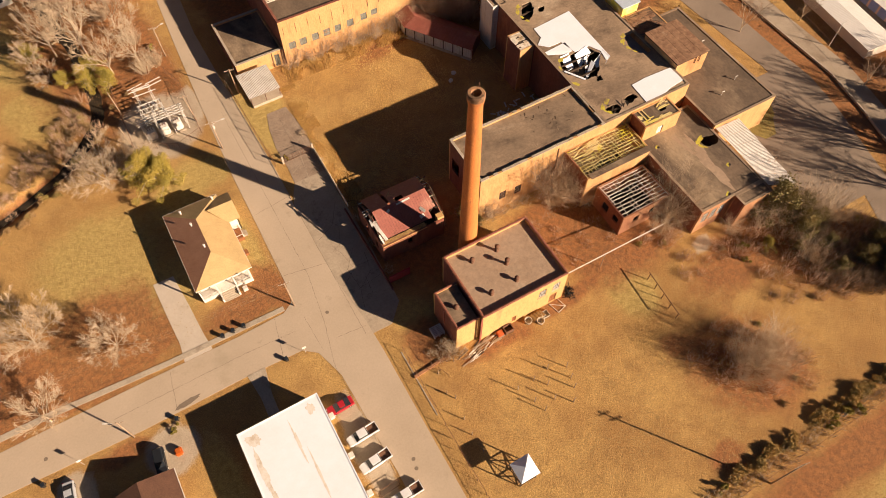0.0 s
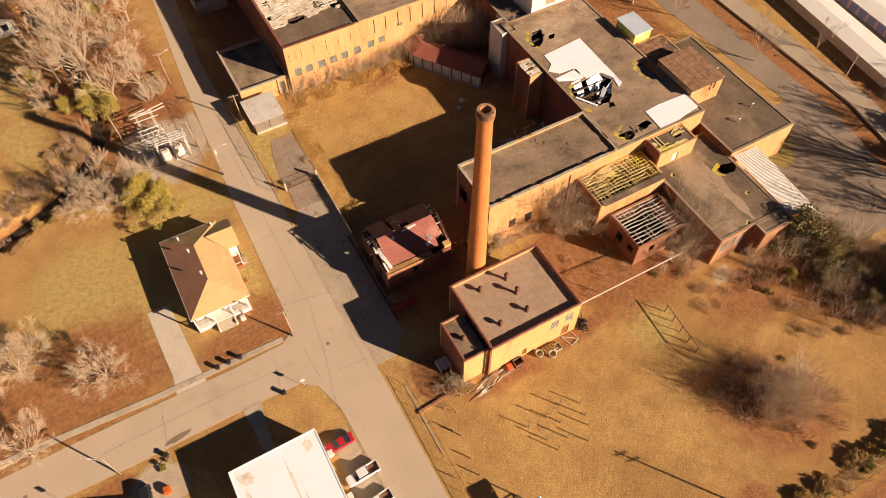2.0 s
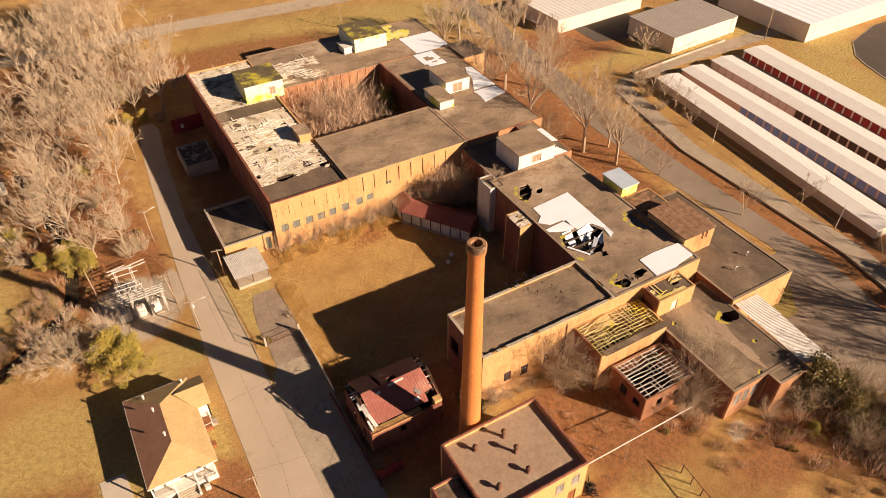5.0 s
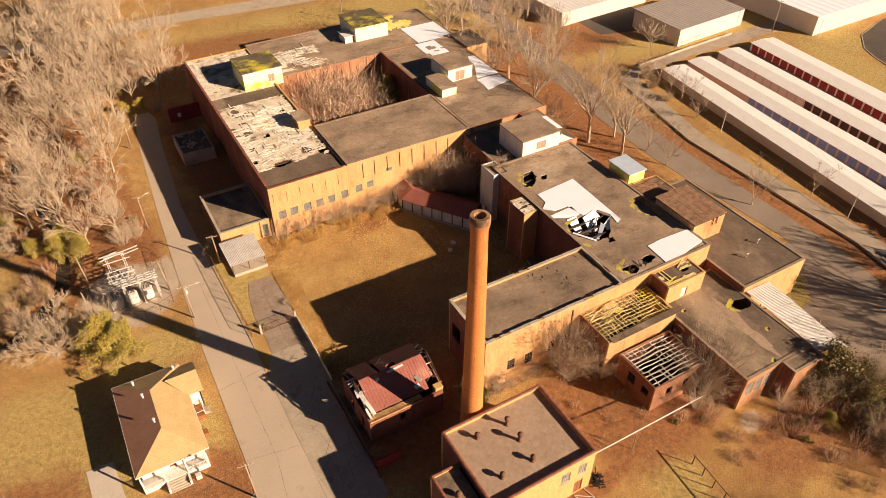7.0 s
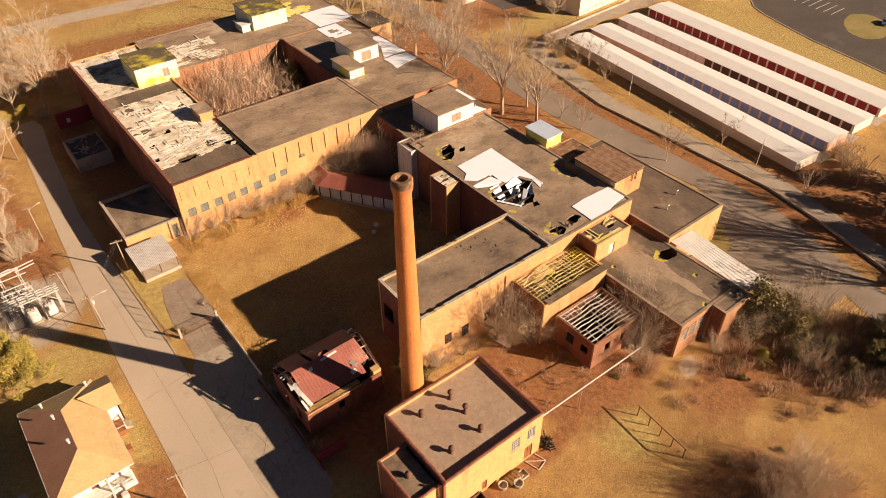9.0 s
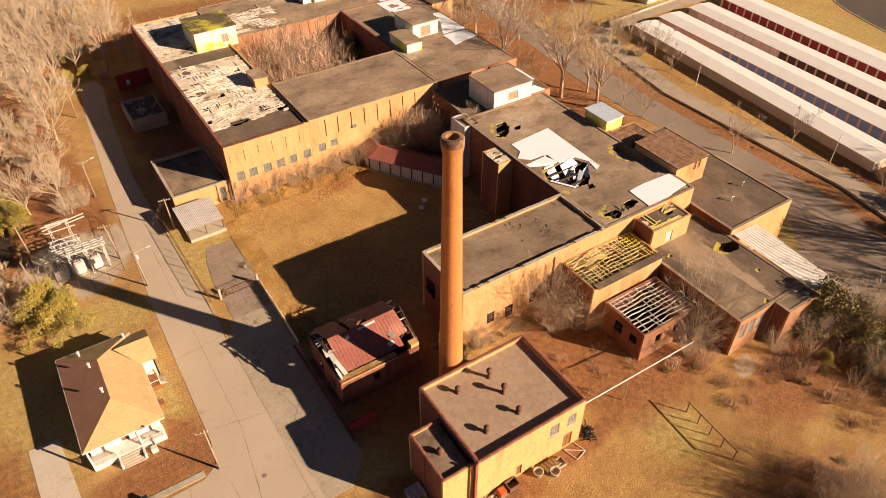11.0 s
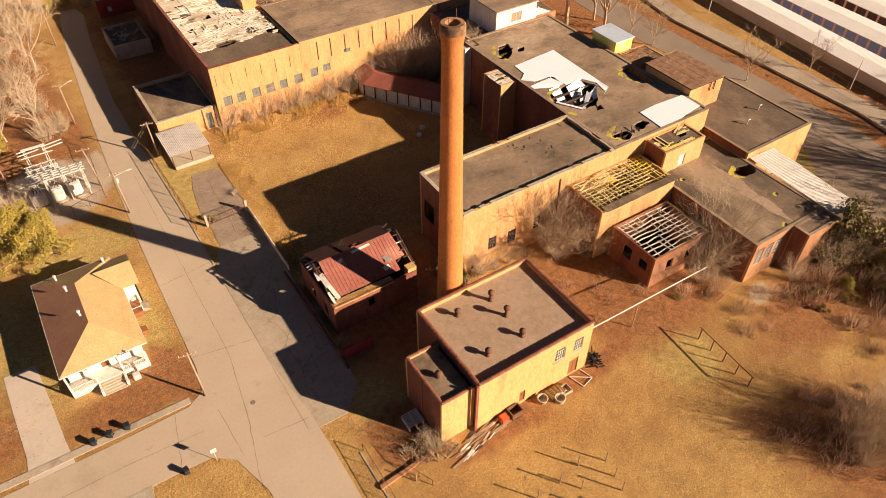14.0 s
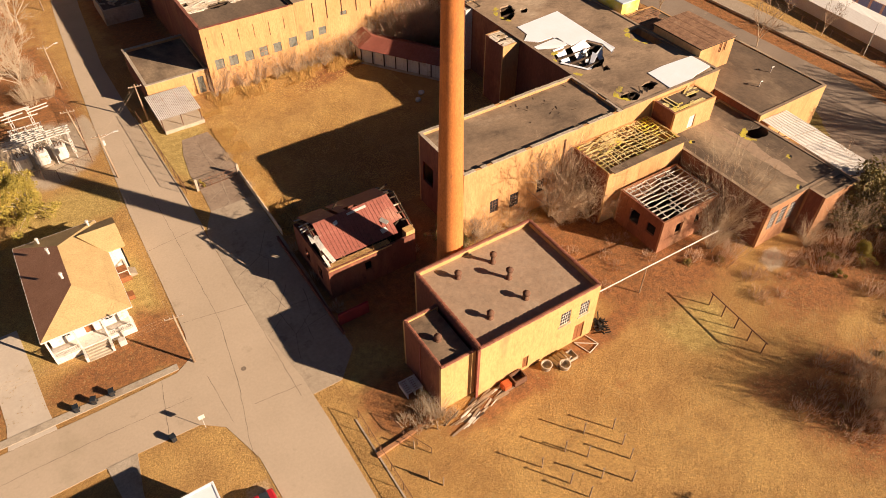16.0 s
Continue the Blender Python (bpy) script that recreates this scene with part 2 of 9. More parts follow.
def beam_bm(bm, a, b, w, h):
    """A square-edged beam from a to b, w wide and h deep."""
    a, b = Vector(a), Vector(b)
    d = (b - a).normalized()
    s = d.cross(Vector((0, 0, 1)))
    s = s.normalized() if s.length > 1e-4 else Vector((1, 0, 0))
    u = s.cross(d)
    v = [bm.verts.new(p + s * i * w / 2 + u * j * h / 2) for p in (a, b) for i, j in ((-1, -1), (1, -1), (1, 1), (-1, 1))]
    for f in ((3, 2, 1, 0), (4, 5, 6, 7), (0, 1, 5, 4), (1, 2, 6, 5), (2, 3, 7, 6), (3, 0, 4, 7)):
        bm.faces.new([v[i] for i in f])


def lathe_bm(bm, x, y, prof, n=32):
    """Turned shape about an upright axis: prof lists (radius, height)."""
    rings = [[bm.verts.new((x + r * math.cos(2 * math.pi * i / n), y + r * math.sin(2 * math.pi * i / n), z)) for i in range(n)] for r, z in prof]
    for a, b in zip(rings, rings[1:]):
        for i in range(n):
            bm.faces.new((a[i], a[(i + 1) % n], b[(i + 1) % n], b[i]))
    return rings


def mesh_of(bm, name, material, smooth=False, bevel=0.0):
    if bevel:
        bmesh.ops.bevel(bm, geom=bm.edges[:], offset=bevel, segments=1, affect="EDGES", clamp_overlap=True)
    bmesh.ops.recalc_face_normals(bm, faces=bm.faces[:])
    me = bpy.data.meshes.new(name)
    bm.to_mesh(me)
    bm.free()
    me.materials.append(material)
    if smooth:
        for p in me.polygons:
            p.use_smooth = True
    return me


def part(name, bm, material, parent=None, label="", smooth=False, bevel=0.0):
    ob = new(name, mesh_of(bm, name, material, smooth, bevel))
    if parent is not None:
        ob.parent = parent
        ob.matrix_parent_inverse = parent.matrix_world.inverted() if parent.parent is None and parent.type == "EMPTY" else Matrix()
        if parent.type == "EMPTY":
            ob.matrix_parent_inverse = Matrix.Translation(-parent.location)
    if label:
        tagged(ob, label)
    return ob


def thing(name, label, category, at=(0, 0, 0), group="", kind=""):
    e = new(name)
    e.location = at
    e.empty_display_size = 0.3
    return tagged(e, label, category, group, kind)


def one(name, bm, material, label, category, kind="", group="", smooth=False, bevel=0.0):
    return tagged(part(name, bm, material, None, "", smooth, bevel), label, category, group, kind)


def bxpart(name, dims, material, parent, label="", bevel=0.0):
    bm = bmesh.new()
    box_bm(bm, *dims)
    return part(name, bm, material, parent, label, bevel=bevel)


def cells(lo, hi, cuts):
    return sorted({lo, hi, *[c for c in cuts if lo < c < hi]})


def grid_solid(bm, U, V, w0, w1, solid, place, rounds=0):
    """The skin of all solid cells of a grid, welded: place(u, v, w) gives the point. rounds eases the edges of gaps."""
    ids = {}

    def vert(i, j, k):
        if (i, j, k) not in ids:
            ids[i, j, k] = bm.verts.new(place(U[i], V[j], (w0, w1)[k]))
        return ids[i, j, k]

    nu, nv = len(U) - 1, len(V) - 1
    ok = lambda i, j: 0 <= i < nu and 0 <= j < nv and solid[i][j]
    for i in range(nu):
        for j in range(nv):
            if not solid[i][j]:
                continue
            for k in (0, 1):
                bm.faces.new([vert(i + p, j + q, k) for p, q in ((0, 0), (1, 0), (1, 1), (0, 1))])
            for di, dj, e in ((-1, 0, ((0, 0), (0, 1))), (1, 0, ((1, 0), (1, 1))), (0, -1, ((0, 0), (1, 0))), (0, 1, ((0, 1), (1, 1)))):
                if not ok(i + di, j + dj):
                    (p, q), (r, s) = e
                    bm.faces.new((vert(i + p, j + q, 0), vert(i + r, j + s, 0), vert(i + r, j + s, 1), vert(i + p, j + q, 1)))


    for _ in range(rounds):
        rim = {}
        for i in range(nu):
            for j in range(nv):
                if not solid[i][j]:
                    continue
                for di, dj, e in ((-1, 0, ((0, 0), (0, 1))), (1, 0, ((1, 0), (1, 1))), (0, -1, ((0, 0), (1, 0))), (0, 1, ((0, 1), (1, 1)))):
                    if 0 <= i + di < nu and 0 <= j + dj < nv and not solid[i + di][j + dj]:
                        a, b = [(i + p, j + q) for p, q in e]
                        rim.setdefault(a, []).append(b)
                        rim.setdefault(b, []).append(a)
        new_xy = {}
        for (i, j), near in rim.items():
            if 0 < i < nu and 0 < j < nv and len(near) == 2:
                c = sum((ids[a + (1,)].co for a in near), Vector()) / 2
                new_xy[i, j] = ids[i, j, 1].co.lerp(c, 0.6)
        for (i, j), c in new_xy.items():
            for k in (0, 1):
                ids[i, j, k].co.x, ids[i, j, k].co.y = c.x, c.y


def open_grid(U, V, holes):
    return [[not any(h[0] < (p + q) / 2 < h[1] and h[2] < (r + s) / 2 < h[3] for h in holes) for r, s in zip(V, V[1:])] for p, q in zip(U, U[1:])]


def wall_bm(bm, axis, at, thick, a0, a1, z0, z1, holes=()):
    """An upright wall on the line axis = at ('x': runs along y), with holes (b0, b1, zb, zt) that go through it."""
    A = cells(a0, a1, [c for h in holes for c in h[:2]])
    Z = cells(z0, z1, [c for h in holes for c in h[2:]])
    put = (lambda u, v, w: (w, u, v)) if axis == "x" else (lambda u, v, w: (u, w, v))
    grid_solid(bm, A, Z, at, at + thick, open_grid(A, Z, holes), put)


def slab_bm(bm, x0, x1, y0, y1, z0, z1, holes=()):
    """A flat slab with rectangular holes (x0, x1, y0, y1)."""
    X = cells(x0, x1, [c for h in holes for c in h[:2]])
    Y = cells(y0, y1, [c for h in holes for c in h[2:]])
    grid_solid(bm, X, Y, z0, z1, open_grid(X, Y, holes), lambda u, v, w: (u, v, w), 2 if len(holes) > 20 else 0)


def flat_house(name, label, x0, x1, y0, y1, top, wall_mat, roof_mat, parapet=0.6, thick=0.4, holes=None, coping=None, roof_holes=(), sides="SNWE", roof_label="", base=0.0, category="building"):
    """A flat-roofed block: four walls as parts, a roof sunk behind a parapet, and a floor."""
    holes = holes or {}
    ob = thing(name, label, category, ((x0 + x1) / 2, (y0 + y1) / 2, base))
    for s in sides:
        bm = bmesh.new()
        if s == "S":
            wall_bm(bm, "y", y0, thick, x0, x1, base, top, holes.get("S", ()))
        if s == "N":
            wall_bm(bm, "y", y1 - thick, thick, x0, x1, base, top, holes.get("N", ()))
        if s == "W":
            wall_bm(bm, "x", x0, thick, y0 + thick, y1 - thick, base, top, holes.get("W", ()))
        if s == "E":
            wall_bm(bm, "x", x1 - thick, thick, y0 + thick, y1 - thick, base, top, holes.get("E", ()))
        # west walls swap to the darker brick, which holds their shade
        part("wall", bm, M_BRICK_SHADE if s == "W" and wall_mat in (M_BRICK, M_BRICK_E) else wall_mat, ob)
    bm = bmesh.new()
    slab_bm(bm, x0 + thick, x1 - thick, y0 + thick, y1 - thick, top - parapet - 0.3, top - parapet, roof_holes)
    part("roof", bm, roof_mat, ob, roof_label)
    if coping:
        for s in sides:
            bm = bmesh.new()
            o = 0.06
            if s == "S":
                box_bm(bm, x0 - o, x1 + o, y0 - o, y0 + thick + o, top, top + 0.05)
            if s == "N":
                box_bm(bm, x0 - o, x1 + o, y1 - thick - o, y1 + o, top, top + 0.05)
            if s == "W":
                box_bm(bm, x0 - o, x0 + thick + o, y0 + thick + o, y1 - thick - o, top, top + 0.05)
            if s == "E":
                box_bm(bm, x1 - thick - o, x1 + o, y0 + thick + o, y1 - thick - o, top, top + 0.05)
            part("coping", bm, coping, ob)
    return ob

# ---- ground, streets and paving ----
def blob_bm(bm, cx, cy, rx, ry, z, seed, n=48, rot=0.0, rag=0.28):
    """A ragged flat patch."""
    ring = []
    for i in range(n):
        a = 2 * math.pi * i / n
        k = 1 + rag * noise.noise((math.cos(a) * 1.7 + seed * 7.1, math.sin(a) * 1.7, seed)) + rag * 0.6 * noise.noise((math.cos(a) * 6 + seed, math.sin(a) * 6, seed * 3.0))
        px, py = rx * k * math.cos(a), ry * k * math.sin(a)
        ring.append(bm.verts.new((cx + px * math.cos(rot) - py * math.sin(rot), cy + px * math.sin(rot) + py * math.cos(rot), z)))
    bm.faces.new(ring)


def strip_bm(bm, pts, z0, z1, half=None):
    """A paved strip: pts are (left x, right x, y) along y, or (x, low y, high y) with half = 'x'."""
    rows = []
    for p in pts:
        if half == "x":
            a, b = (p[0], p[1]), (p[0], p[2])
        else:
            a, b = (p[0], p[2]), (p[1], p[2])
        rows.append([bm.verts.new((*q, z)) for z in (z0, z1) for q in (a, b)])
    for r, s in zip(rows, rows[1:]):
        bm.faces.new((r[2], r[3], s[3], s[2]))
        bm.faces.new((r[0], r[2], s[2], s[0]))
        bm.faces.new((r[3], r[1], s[1], s[3]))
    bm.faces.new((rows[0][0], rows[0][1], rows[0][3], rows[0][2]))
    bm.faces.new((rows[-1][0], rows[-1][2], rows[-1][3], rows[-1][1]))


def patches(name, material, label, z, rows, category="ground"):
    bm = bmesh.new()
    for i, (cx, cy, rx, ry, rot) in enumerate(rows):
        blob_bm(bm, cx, cy, rx, ry, z + 0.0007 * i, i * 1.37 + len(rows) * 0.61, rot=rot)
    one(name, bm, material, label, category, "structure")


# what grows or lies on the ground: soft-edged spots (x, y, half width, half depth, turn)
CREEK = [(-113, 46), (-92.2, 50), (-78.9, 54.4), (-71, 57.8), (-63.5, 61.6), (-57.9, 66.8), (-54, 72.4), (-52.5, 79.6), (-52.9, 96), (-59, 130)]
# the spot at (-16, 104) tints the ground for shade west of the mill
SOIL_AND_SHADE = [(9.4, -24.4, 1.2, 0.9, 0), (1.2, -20.4, 1.0, 0.8, 0), (-16, 104, 6, 34, 0.05), (12, -17.6, 8, 1.6, 0.1), (-4, -18.4, 8, 1.8, 0.1), (45, -66, 44, 3.6, 0), (-6, 11, 10, 13, 0), (2, -0.5, 9, 2.5, 0), (20, -8, 8, 5, 0.4), (22, -1, 16, 6, 0.1)]
SOIL_AND_SHADE += [(-74, 12.5, 13, 6, 0.15), (-60, 14, 6, 5, 0.3), (-86, 16, 12, 10, 0), (-43, 12, 6, 3, 0.1)]
SOIL_AND_SHADE += [(34, -46, 10, 7.5, -0.66), (26, -37, 6, 3, -0.6), (18.5, -55.5, 3.5, 2.5, 0.3)]
SOIL_AND_SHADE += [(30, -13, 14, 7, 0.2), (50, -26, 16, 6, 0.2), (62, -33, 15, 9, -0.5), (100, -24, 9, 26, 0.25), (112, -20, 14, 30, 0.2), (-15.5, -12, 4.5, 5, 0), (-36, 12.5, 3, 7.5, 0.3), (-42, 10.6, 9, 2.4, 0), (-68, 17, 13, 11, 0.5), (-37.5, 84, 4, 26, 0.05), (-50, 110, 15, 50, 0)]
SOIL_AND_SHADE += [(-39, 78, 4, 6, 0), (-48, 170, 28, 26, 0), (76, 78, 16, 40, -0.1), (72, 50, 11, 16, 0), (79, 100, 12, 34, -0.15), (32, -44, 9, 10, 0.3), (17, 62, 14, 2.6, 0.3), (-70, -4.6, 5, 2, 0), (97, 30, 3.6, 46, 0.02), (10, 168, 42, 12, -0.1), (110, 120, 30, 14, 0)]
SOIL_AND_SHADE += [((a[0] + b[0]) / 2, (a[1] + b[1]) / 2, math.dist(a, b) / 2 + 1.5, 2.2, math.atan2(b[1] - a[1], b[0] - a[0])) for a, b in zip(CREEK, CREEK[1:])]
LAWN = [
    (-66, 101, 8, 13, 0.1), (-65, 84, 8, 5, 0.2), (-70, 122, 7, 8, 0),
    (-63, 35, 13, 11, 0.2), (-44, 44, 9, 5, 0.6), (-62, 78, 9, 8, 0), (-37, 24, 2.4, 9, 0), (-22.2, 50, 3.0, 8, 0.1), (-19, 56, 4, 2.4, 0), (-24, 58, 1.6, 8, 0), (-62, 20, 16, 8, 0.3), (-36.5, 45.5, 3.4, 4.4, 0.2), (-15.5, -6, 3.5, 4, 0), (-56.5, -20, 2.6, 12, 0),
    (52, 172, 56, 18, -0.15), (150, 100, 40, 8, -0.05), (200, 82, 20, 8, 0.3), (176, 40, 8, 44, -0.1), (192, 70, 9, 9, 0), (24, -22, 5, 6, 0), (60, -74, 30, 4, 0.0)]
GRAVEL = [
    (-42, 63, 8.5, 9.5, 0), (-63, -8, 4.4, 4.4, 0), (-79, -8, 3.2, 4.6, 0.1), (-34, -24, 2.4, 11, 0), (42.5, -21, 2.2, 1.5, 0.2),
    (-60, 203, 60, 4, -0.05), (35, 201, 70, 5, -0.08), (-33.6, 66, 1.5, 6, 0)]
M_GRAVEL = mat("pale_gravel", (0.43, 0.345, 0.25), (0.345, 0.27, 0.19), 0.3, (0.29, 0.22, 0.15), 3.5, 0.95, 0.6, patch=0.56)
M_LAWN = mat("faded_lawn", (0.30, 0.235, 0.075), (0.24, 0.19, 0.06), 0.12, (0.36, 0.25, 0.095), 2.2, 0.95, 0.8, patch=0.52)




def ground_sheet():
    x0, x1, y0, y1, st = -115.0, 240.0, -78.0, 240.0, 1.6
    nx, ny = int((x1 - x0) / st) + 1, int((y1 - y0) / st) + 1
    gx, gy = np.meshgrid(np.linspace(x0, x1, nx), np.linspace(y0, y1, ny), indexing="ij")
    far = 1600.0
    sunk = np.full_like(gx, 99.0)
    for (ax, ay), (bx, by) in zip(CREEK, CREEK[1:]):
        f = np.clip(((gx - ax) * (bx - ax) + (gy - ay) * (by - ay)) / ((bx - ax) ** 2 + (by - ay) ** 2), 0, 1)
        sunk = np.minimum(sunk, np.hypot(gx - ax - f * (bx - ax), gy - ay - f * (by - ay)))
    gz = -1.1 * np.clip((2.9 - sunk) / 1.7, 0, 1)
    V = np.stack([gx, gy, gz], -1).reshape(-1, 3).tolist()
    Fc = [(i * ny + j, (i + 1) * ny + j, (i + 1) * ny + j + 1, i * ny + j + 1) for i in range(nx - 1) for j in range(ny - 1)]
    base = len(V)
    V += [(-far, -far, 0), (far, -far, 0), (far, far, 0), (-far, far, 0)]
    south = [i * ny for i in range(nx)]
    north = [i * ny + ny - 1 for i in range(nx)]
    west, east = list(range(ny)), [(nx - 1) * ny + j for j in range(ny)]
    Fc += [tuple(south[::-1] + [base, base + 1]), tuple(north + [base + 2, base + 3]), tuple(west + [base + 3, base]), tuple(east[::-1] + [base + 1, base + 2])]
    me = bpy.data.meshes.new("ground")
    me.from_pydata(V, [], Fc)
    cover = np.zeros((len(V), 4), dtype=np.float32)
    cover[:, 3] = 1
    for ch_, spots in enumerate((SOIL_AND_SHADE, LAWN, GRAVEL)):
        w = np.zeros_like(gx)
        for cx, cy, rx, ry, rot in spots:
            c, s = math.cos(rot), math.sin(rot)
            u, v = ((gx - cx) * c + (gy - cy) * s) / rx, (-(gx - cx) * s + (gy - cy) * c) / ry
            soft = 0.55 if ch_ < 2 else 0.35
            w = np.maximum(w, np.clip((1 + soft - np.hypot(u, v)) / (2 * soft), 0, 1))
        cover[: base, ch_] = w.reshape(-1)
    layer = me.color_attributes.new("cover", "FLOAT_COLOR", "POINT")
    layer.data.foreach_set("color", cover.reshape(-1))
    m = bpy.data.materials.new("field_ground")
    m.use_nodes = True
    nt = m.node_tree
    b = nt.nodes["Principled BSDF"]
    b.inputs["Roughness"].default_value, b.inputs["Specular IOR Level"].default_value = 0.95, 0.2
    att = nt.nodes.new("ShaderNodeAttribute")
    att.attribute_name = "cover"
    sep = nt.nodes.new("ShaderNodeSeparateColor")
    nt.links.new(att.outputs["Color"], sep.inputs["Color"])
    geo = nt.nodes.new("ShaderNodeNewGeometry")

    def nz(scale, detail, rough=0.65):
        n = nt.nodes.new("ShaderNodeTexNoise")
        n.inputs["Scale"].default_value, n.inputs["Detail"].default_value, n.inputs["Roughness"].default_value = scale, detail, rough
        nt.links.new(geo.outputs["Position"], n.inputs["Vector"])
        return n.outputs["Fac"]

    def rng(src, lo, hi, a=0.0, c=1.0):
        r = nt.nodes.new("ShaderNodeMapRange")
        for k, v in (("From Min", lo), ("From Max", hi), ("To Min", a), ("To Max", c)):
            r.inputs[k].default_value = v
        nt.links.new(src, r.inputs["Value"])
        return r.outputs["Result"]

    def blend(f, p, q, mode="MIX", fac=None):
        x = nt.nodes.new("ShaderNodeMix")
        x.data_type, x.blend_type = "RGBA", mode
        if f is None:
            x.inputs["Factor"].default_value = fac
        else:
            nt.links.new(f, x.inputs["Factor"])
        for sock, v in ((x.inputs[6], p), (x.inputs[7], q)):
            if isinstance(v, tuple):
                sock.default_value = (*v, 1)
            else:
                nt.links.new(v, sock)
        return x.outputs[2]

    def plus(p, q):
        x = nt.nodes.new("ShaderNodeMath")
        x.operation = "ADD"
        nt.links.new(p, x.inputs[0])
        nt.links.new(q, x.inputs[1])
        return x.outputs[0]

    broad, middle, fine, clump = nz(0.045, 5), nz(0.3, 7, 0.7), nz(3.6, 6, 0.8), nz(1.1, 3, 0.6)
    col = blend(rng(broad, 0.40, 0.60), (0.51, 0.315, 0.108), (0.385, 0.215, 0.074))
    col = blend(rng(middle, 0.46, 0.72, 0.0, 0.65), col, (0.30, 0.165, 0.065))
    col = blend(rng(middle, 0.2, 0.42, 0.45, 0.0), col, (0.52, 0.37, 0.16))
    jitter = rng(plus(middle, fine), 0.6, 1.4, -0.35, 0.35)
    for chn, (p, q) in (("Green", ((0.52, 0.38, 0.135), (0.40, 0.29, 0.092))), ("Red", ((0.38, 0.16, 0.06), (0.22, 0.10, 0.045)))):
        f = rng(plus(sep.outputs[chn], jitter), 0.3, 0.72, 0.0, 0.9)
        col = blend(f, col, blend(rng(clump, 0.35, 0.65), p, q))
    col = blend(None, col, rng(fine, 0.28, 0.72), "OVERLAY", 0.52)
    grit = nz(9.0, 4, 0.8)
    col = blend(None, col, rng(grit, 0.3, 0.7), "OVERLAY", 0.5)
    col = blend(rng(clump, 0.52, 0.72, 0.0, 0.28), col, (0.27, 0.155, 0.065))
    pale = blend(rng(middle, 0.35, 0.65), (0.53, 0.44, 0.325), (0.45, 0.36, 0.255))
    pale = blend(None, pale, rng(fine, 0.25, 0.75), "OVERLAY", 0.18)
    col = blend(rng(plus(sep.outputs["Blue"], jitter), 0.3, 0.6, 0.0, 0.92), col, pale)
    nt.links.new(col, b.inputs["Base Color"])
    bp = nt.nodes.new("ShaderNodeBump")
    bp.inputs["Strength"].default_value, bp.inputs["Distance"].default_value = 0.8, 0.14
    nt.links.new(plus(fine, clump), bp.inputs["Height"])
    nt.links.new(bp.outputs["Normal"], b.inputs["Normal"])
    me.materials.append(m)
    return tagged(new("ground", me), "dry straw-coloured winter grass, leaf litter and bare soil", "ground", kind="structure")


ground_sheet()

bm = bmesh.new()
strip_bm(bm, [(-31.6, -23.6, -320), (-31.4, -23.5, -30), (-32.2, -23.4, -10), (-34.5, -23.6, -2.5), (-34.4, -24.7, 6.6), (-33.6, -24.8, 12), (-33.2, -24.8, 40), (-32.2, -25.4, 66), (-31.0, -25.6, 88), (-28.9, -23.4, 118), (-27.2, -21.6, 133), (-26.0, -22.6, 138)], -0.2, 0.05)
one("road", bm, M_ASPHALT, "sun-bleached asphalt street with cracks and patches", "road", "structure")
bm = bmesh.new()
strip_bm(bm, [(-330, -1.0, 6.0), (-89, -1.5, 6.1), (-66, -2.2, 6.3), (-46, -1.9, 6.2), (-36.4, -2.2, 6.5), (-33.4, -4.6, 8.4)], -0.2, 0.046, "x")
one("road", bm, M_ASPHALT, "side street of pale worn asphalt", "road", "structure")
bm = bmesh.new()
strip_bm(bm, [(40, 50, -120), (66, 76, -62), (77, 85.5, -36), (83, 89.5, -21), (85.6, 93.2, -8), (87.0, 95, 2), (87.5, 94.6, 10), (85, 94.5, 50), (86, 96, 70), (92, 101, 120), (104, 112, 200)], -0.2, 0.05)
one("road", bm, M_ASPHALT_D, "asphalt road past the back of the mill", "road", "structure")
bm = bmesh.new()
strip_bm(bm, [(62, 68, -120), (84, 90, -60), (93, 98.6, -29), (97.6, 103, -12), (99.8, 105.5, 0), (99.4, 104.6, 50), (106, 112, 84), (108, 114, 88)], -0.2, 0.055)
one("road", bm, M_GRAVEL, "pale lane beside the storage sheds", "road", "structure")
bm = bmesh.new()
strip_bm(bm, [(-24.76, -19.6, -5.6), (-24.76, -16.2, -2), (-24.76, -15.4, 12), (-24.76, -15.4, 28.5), (-23.8, -15.2, 31), (-22.4, -15.2, 33.5)], -0.2, 0.044)
one("pavement", bm, M_LOT, "cracked sun-bleached asphalt of the mill's parking lot", "parking lot", "structure")
bm = bmesh.new()
strip_bm(bm, [(-22.4, -14.9, 33.5), (-22.1, -14.8, 38), (-22.2, -14.7, 44.2), (-21.4, -15.1, 50), (-20.2, -15.6, 54.4)], -0.2, 0.043)
one("pavement", bm, M_DRIVE, "dark brown broken asphalt drive with pale cracks", "driveway", "structure")
bm = bmesh.new()
strip_bm(bm, [(-330, 7.9, 9.1), (-80, 7.9, 9.1), (-58, 7.0, 8.1), (-36, 6.9, 7.9)], -0.2, 0.09, "x")
one("pavement", bm, M_CONC, "pale concrete sidewalk along the side street", "sidewalk", "structure")
bm = bmesh.new()
strip_bm(bm, [(-20.95, -20.75, -25), (-20.9, -20.7, -11.5)], -0.2, 0.09)
one("pavement", bm, M_CONC, "narrow concrete sidewalk beside the fence", "sidewalk", "structure")
bm = bmesh.new()
strip_bm(bm, [(-55.9, -50.6, 6.3), (-55.5, -51.0, 10), (-55.8, -51.4, 17), (-56.0, -52.0, 24.6)], -0.2, 0.04)
one("pavement", bm, M_DRIVEWAY, "pale smooth concrete driveway beside the cottage", "driveway", "structure")
bm = bmesh.new()
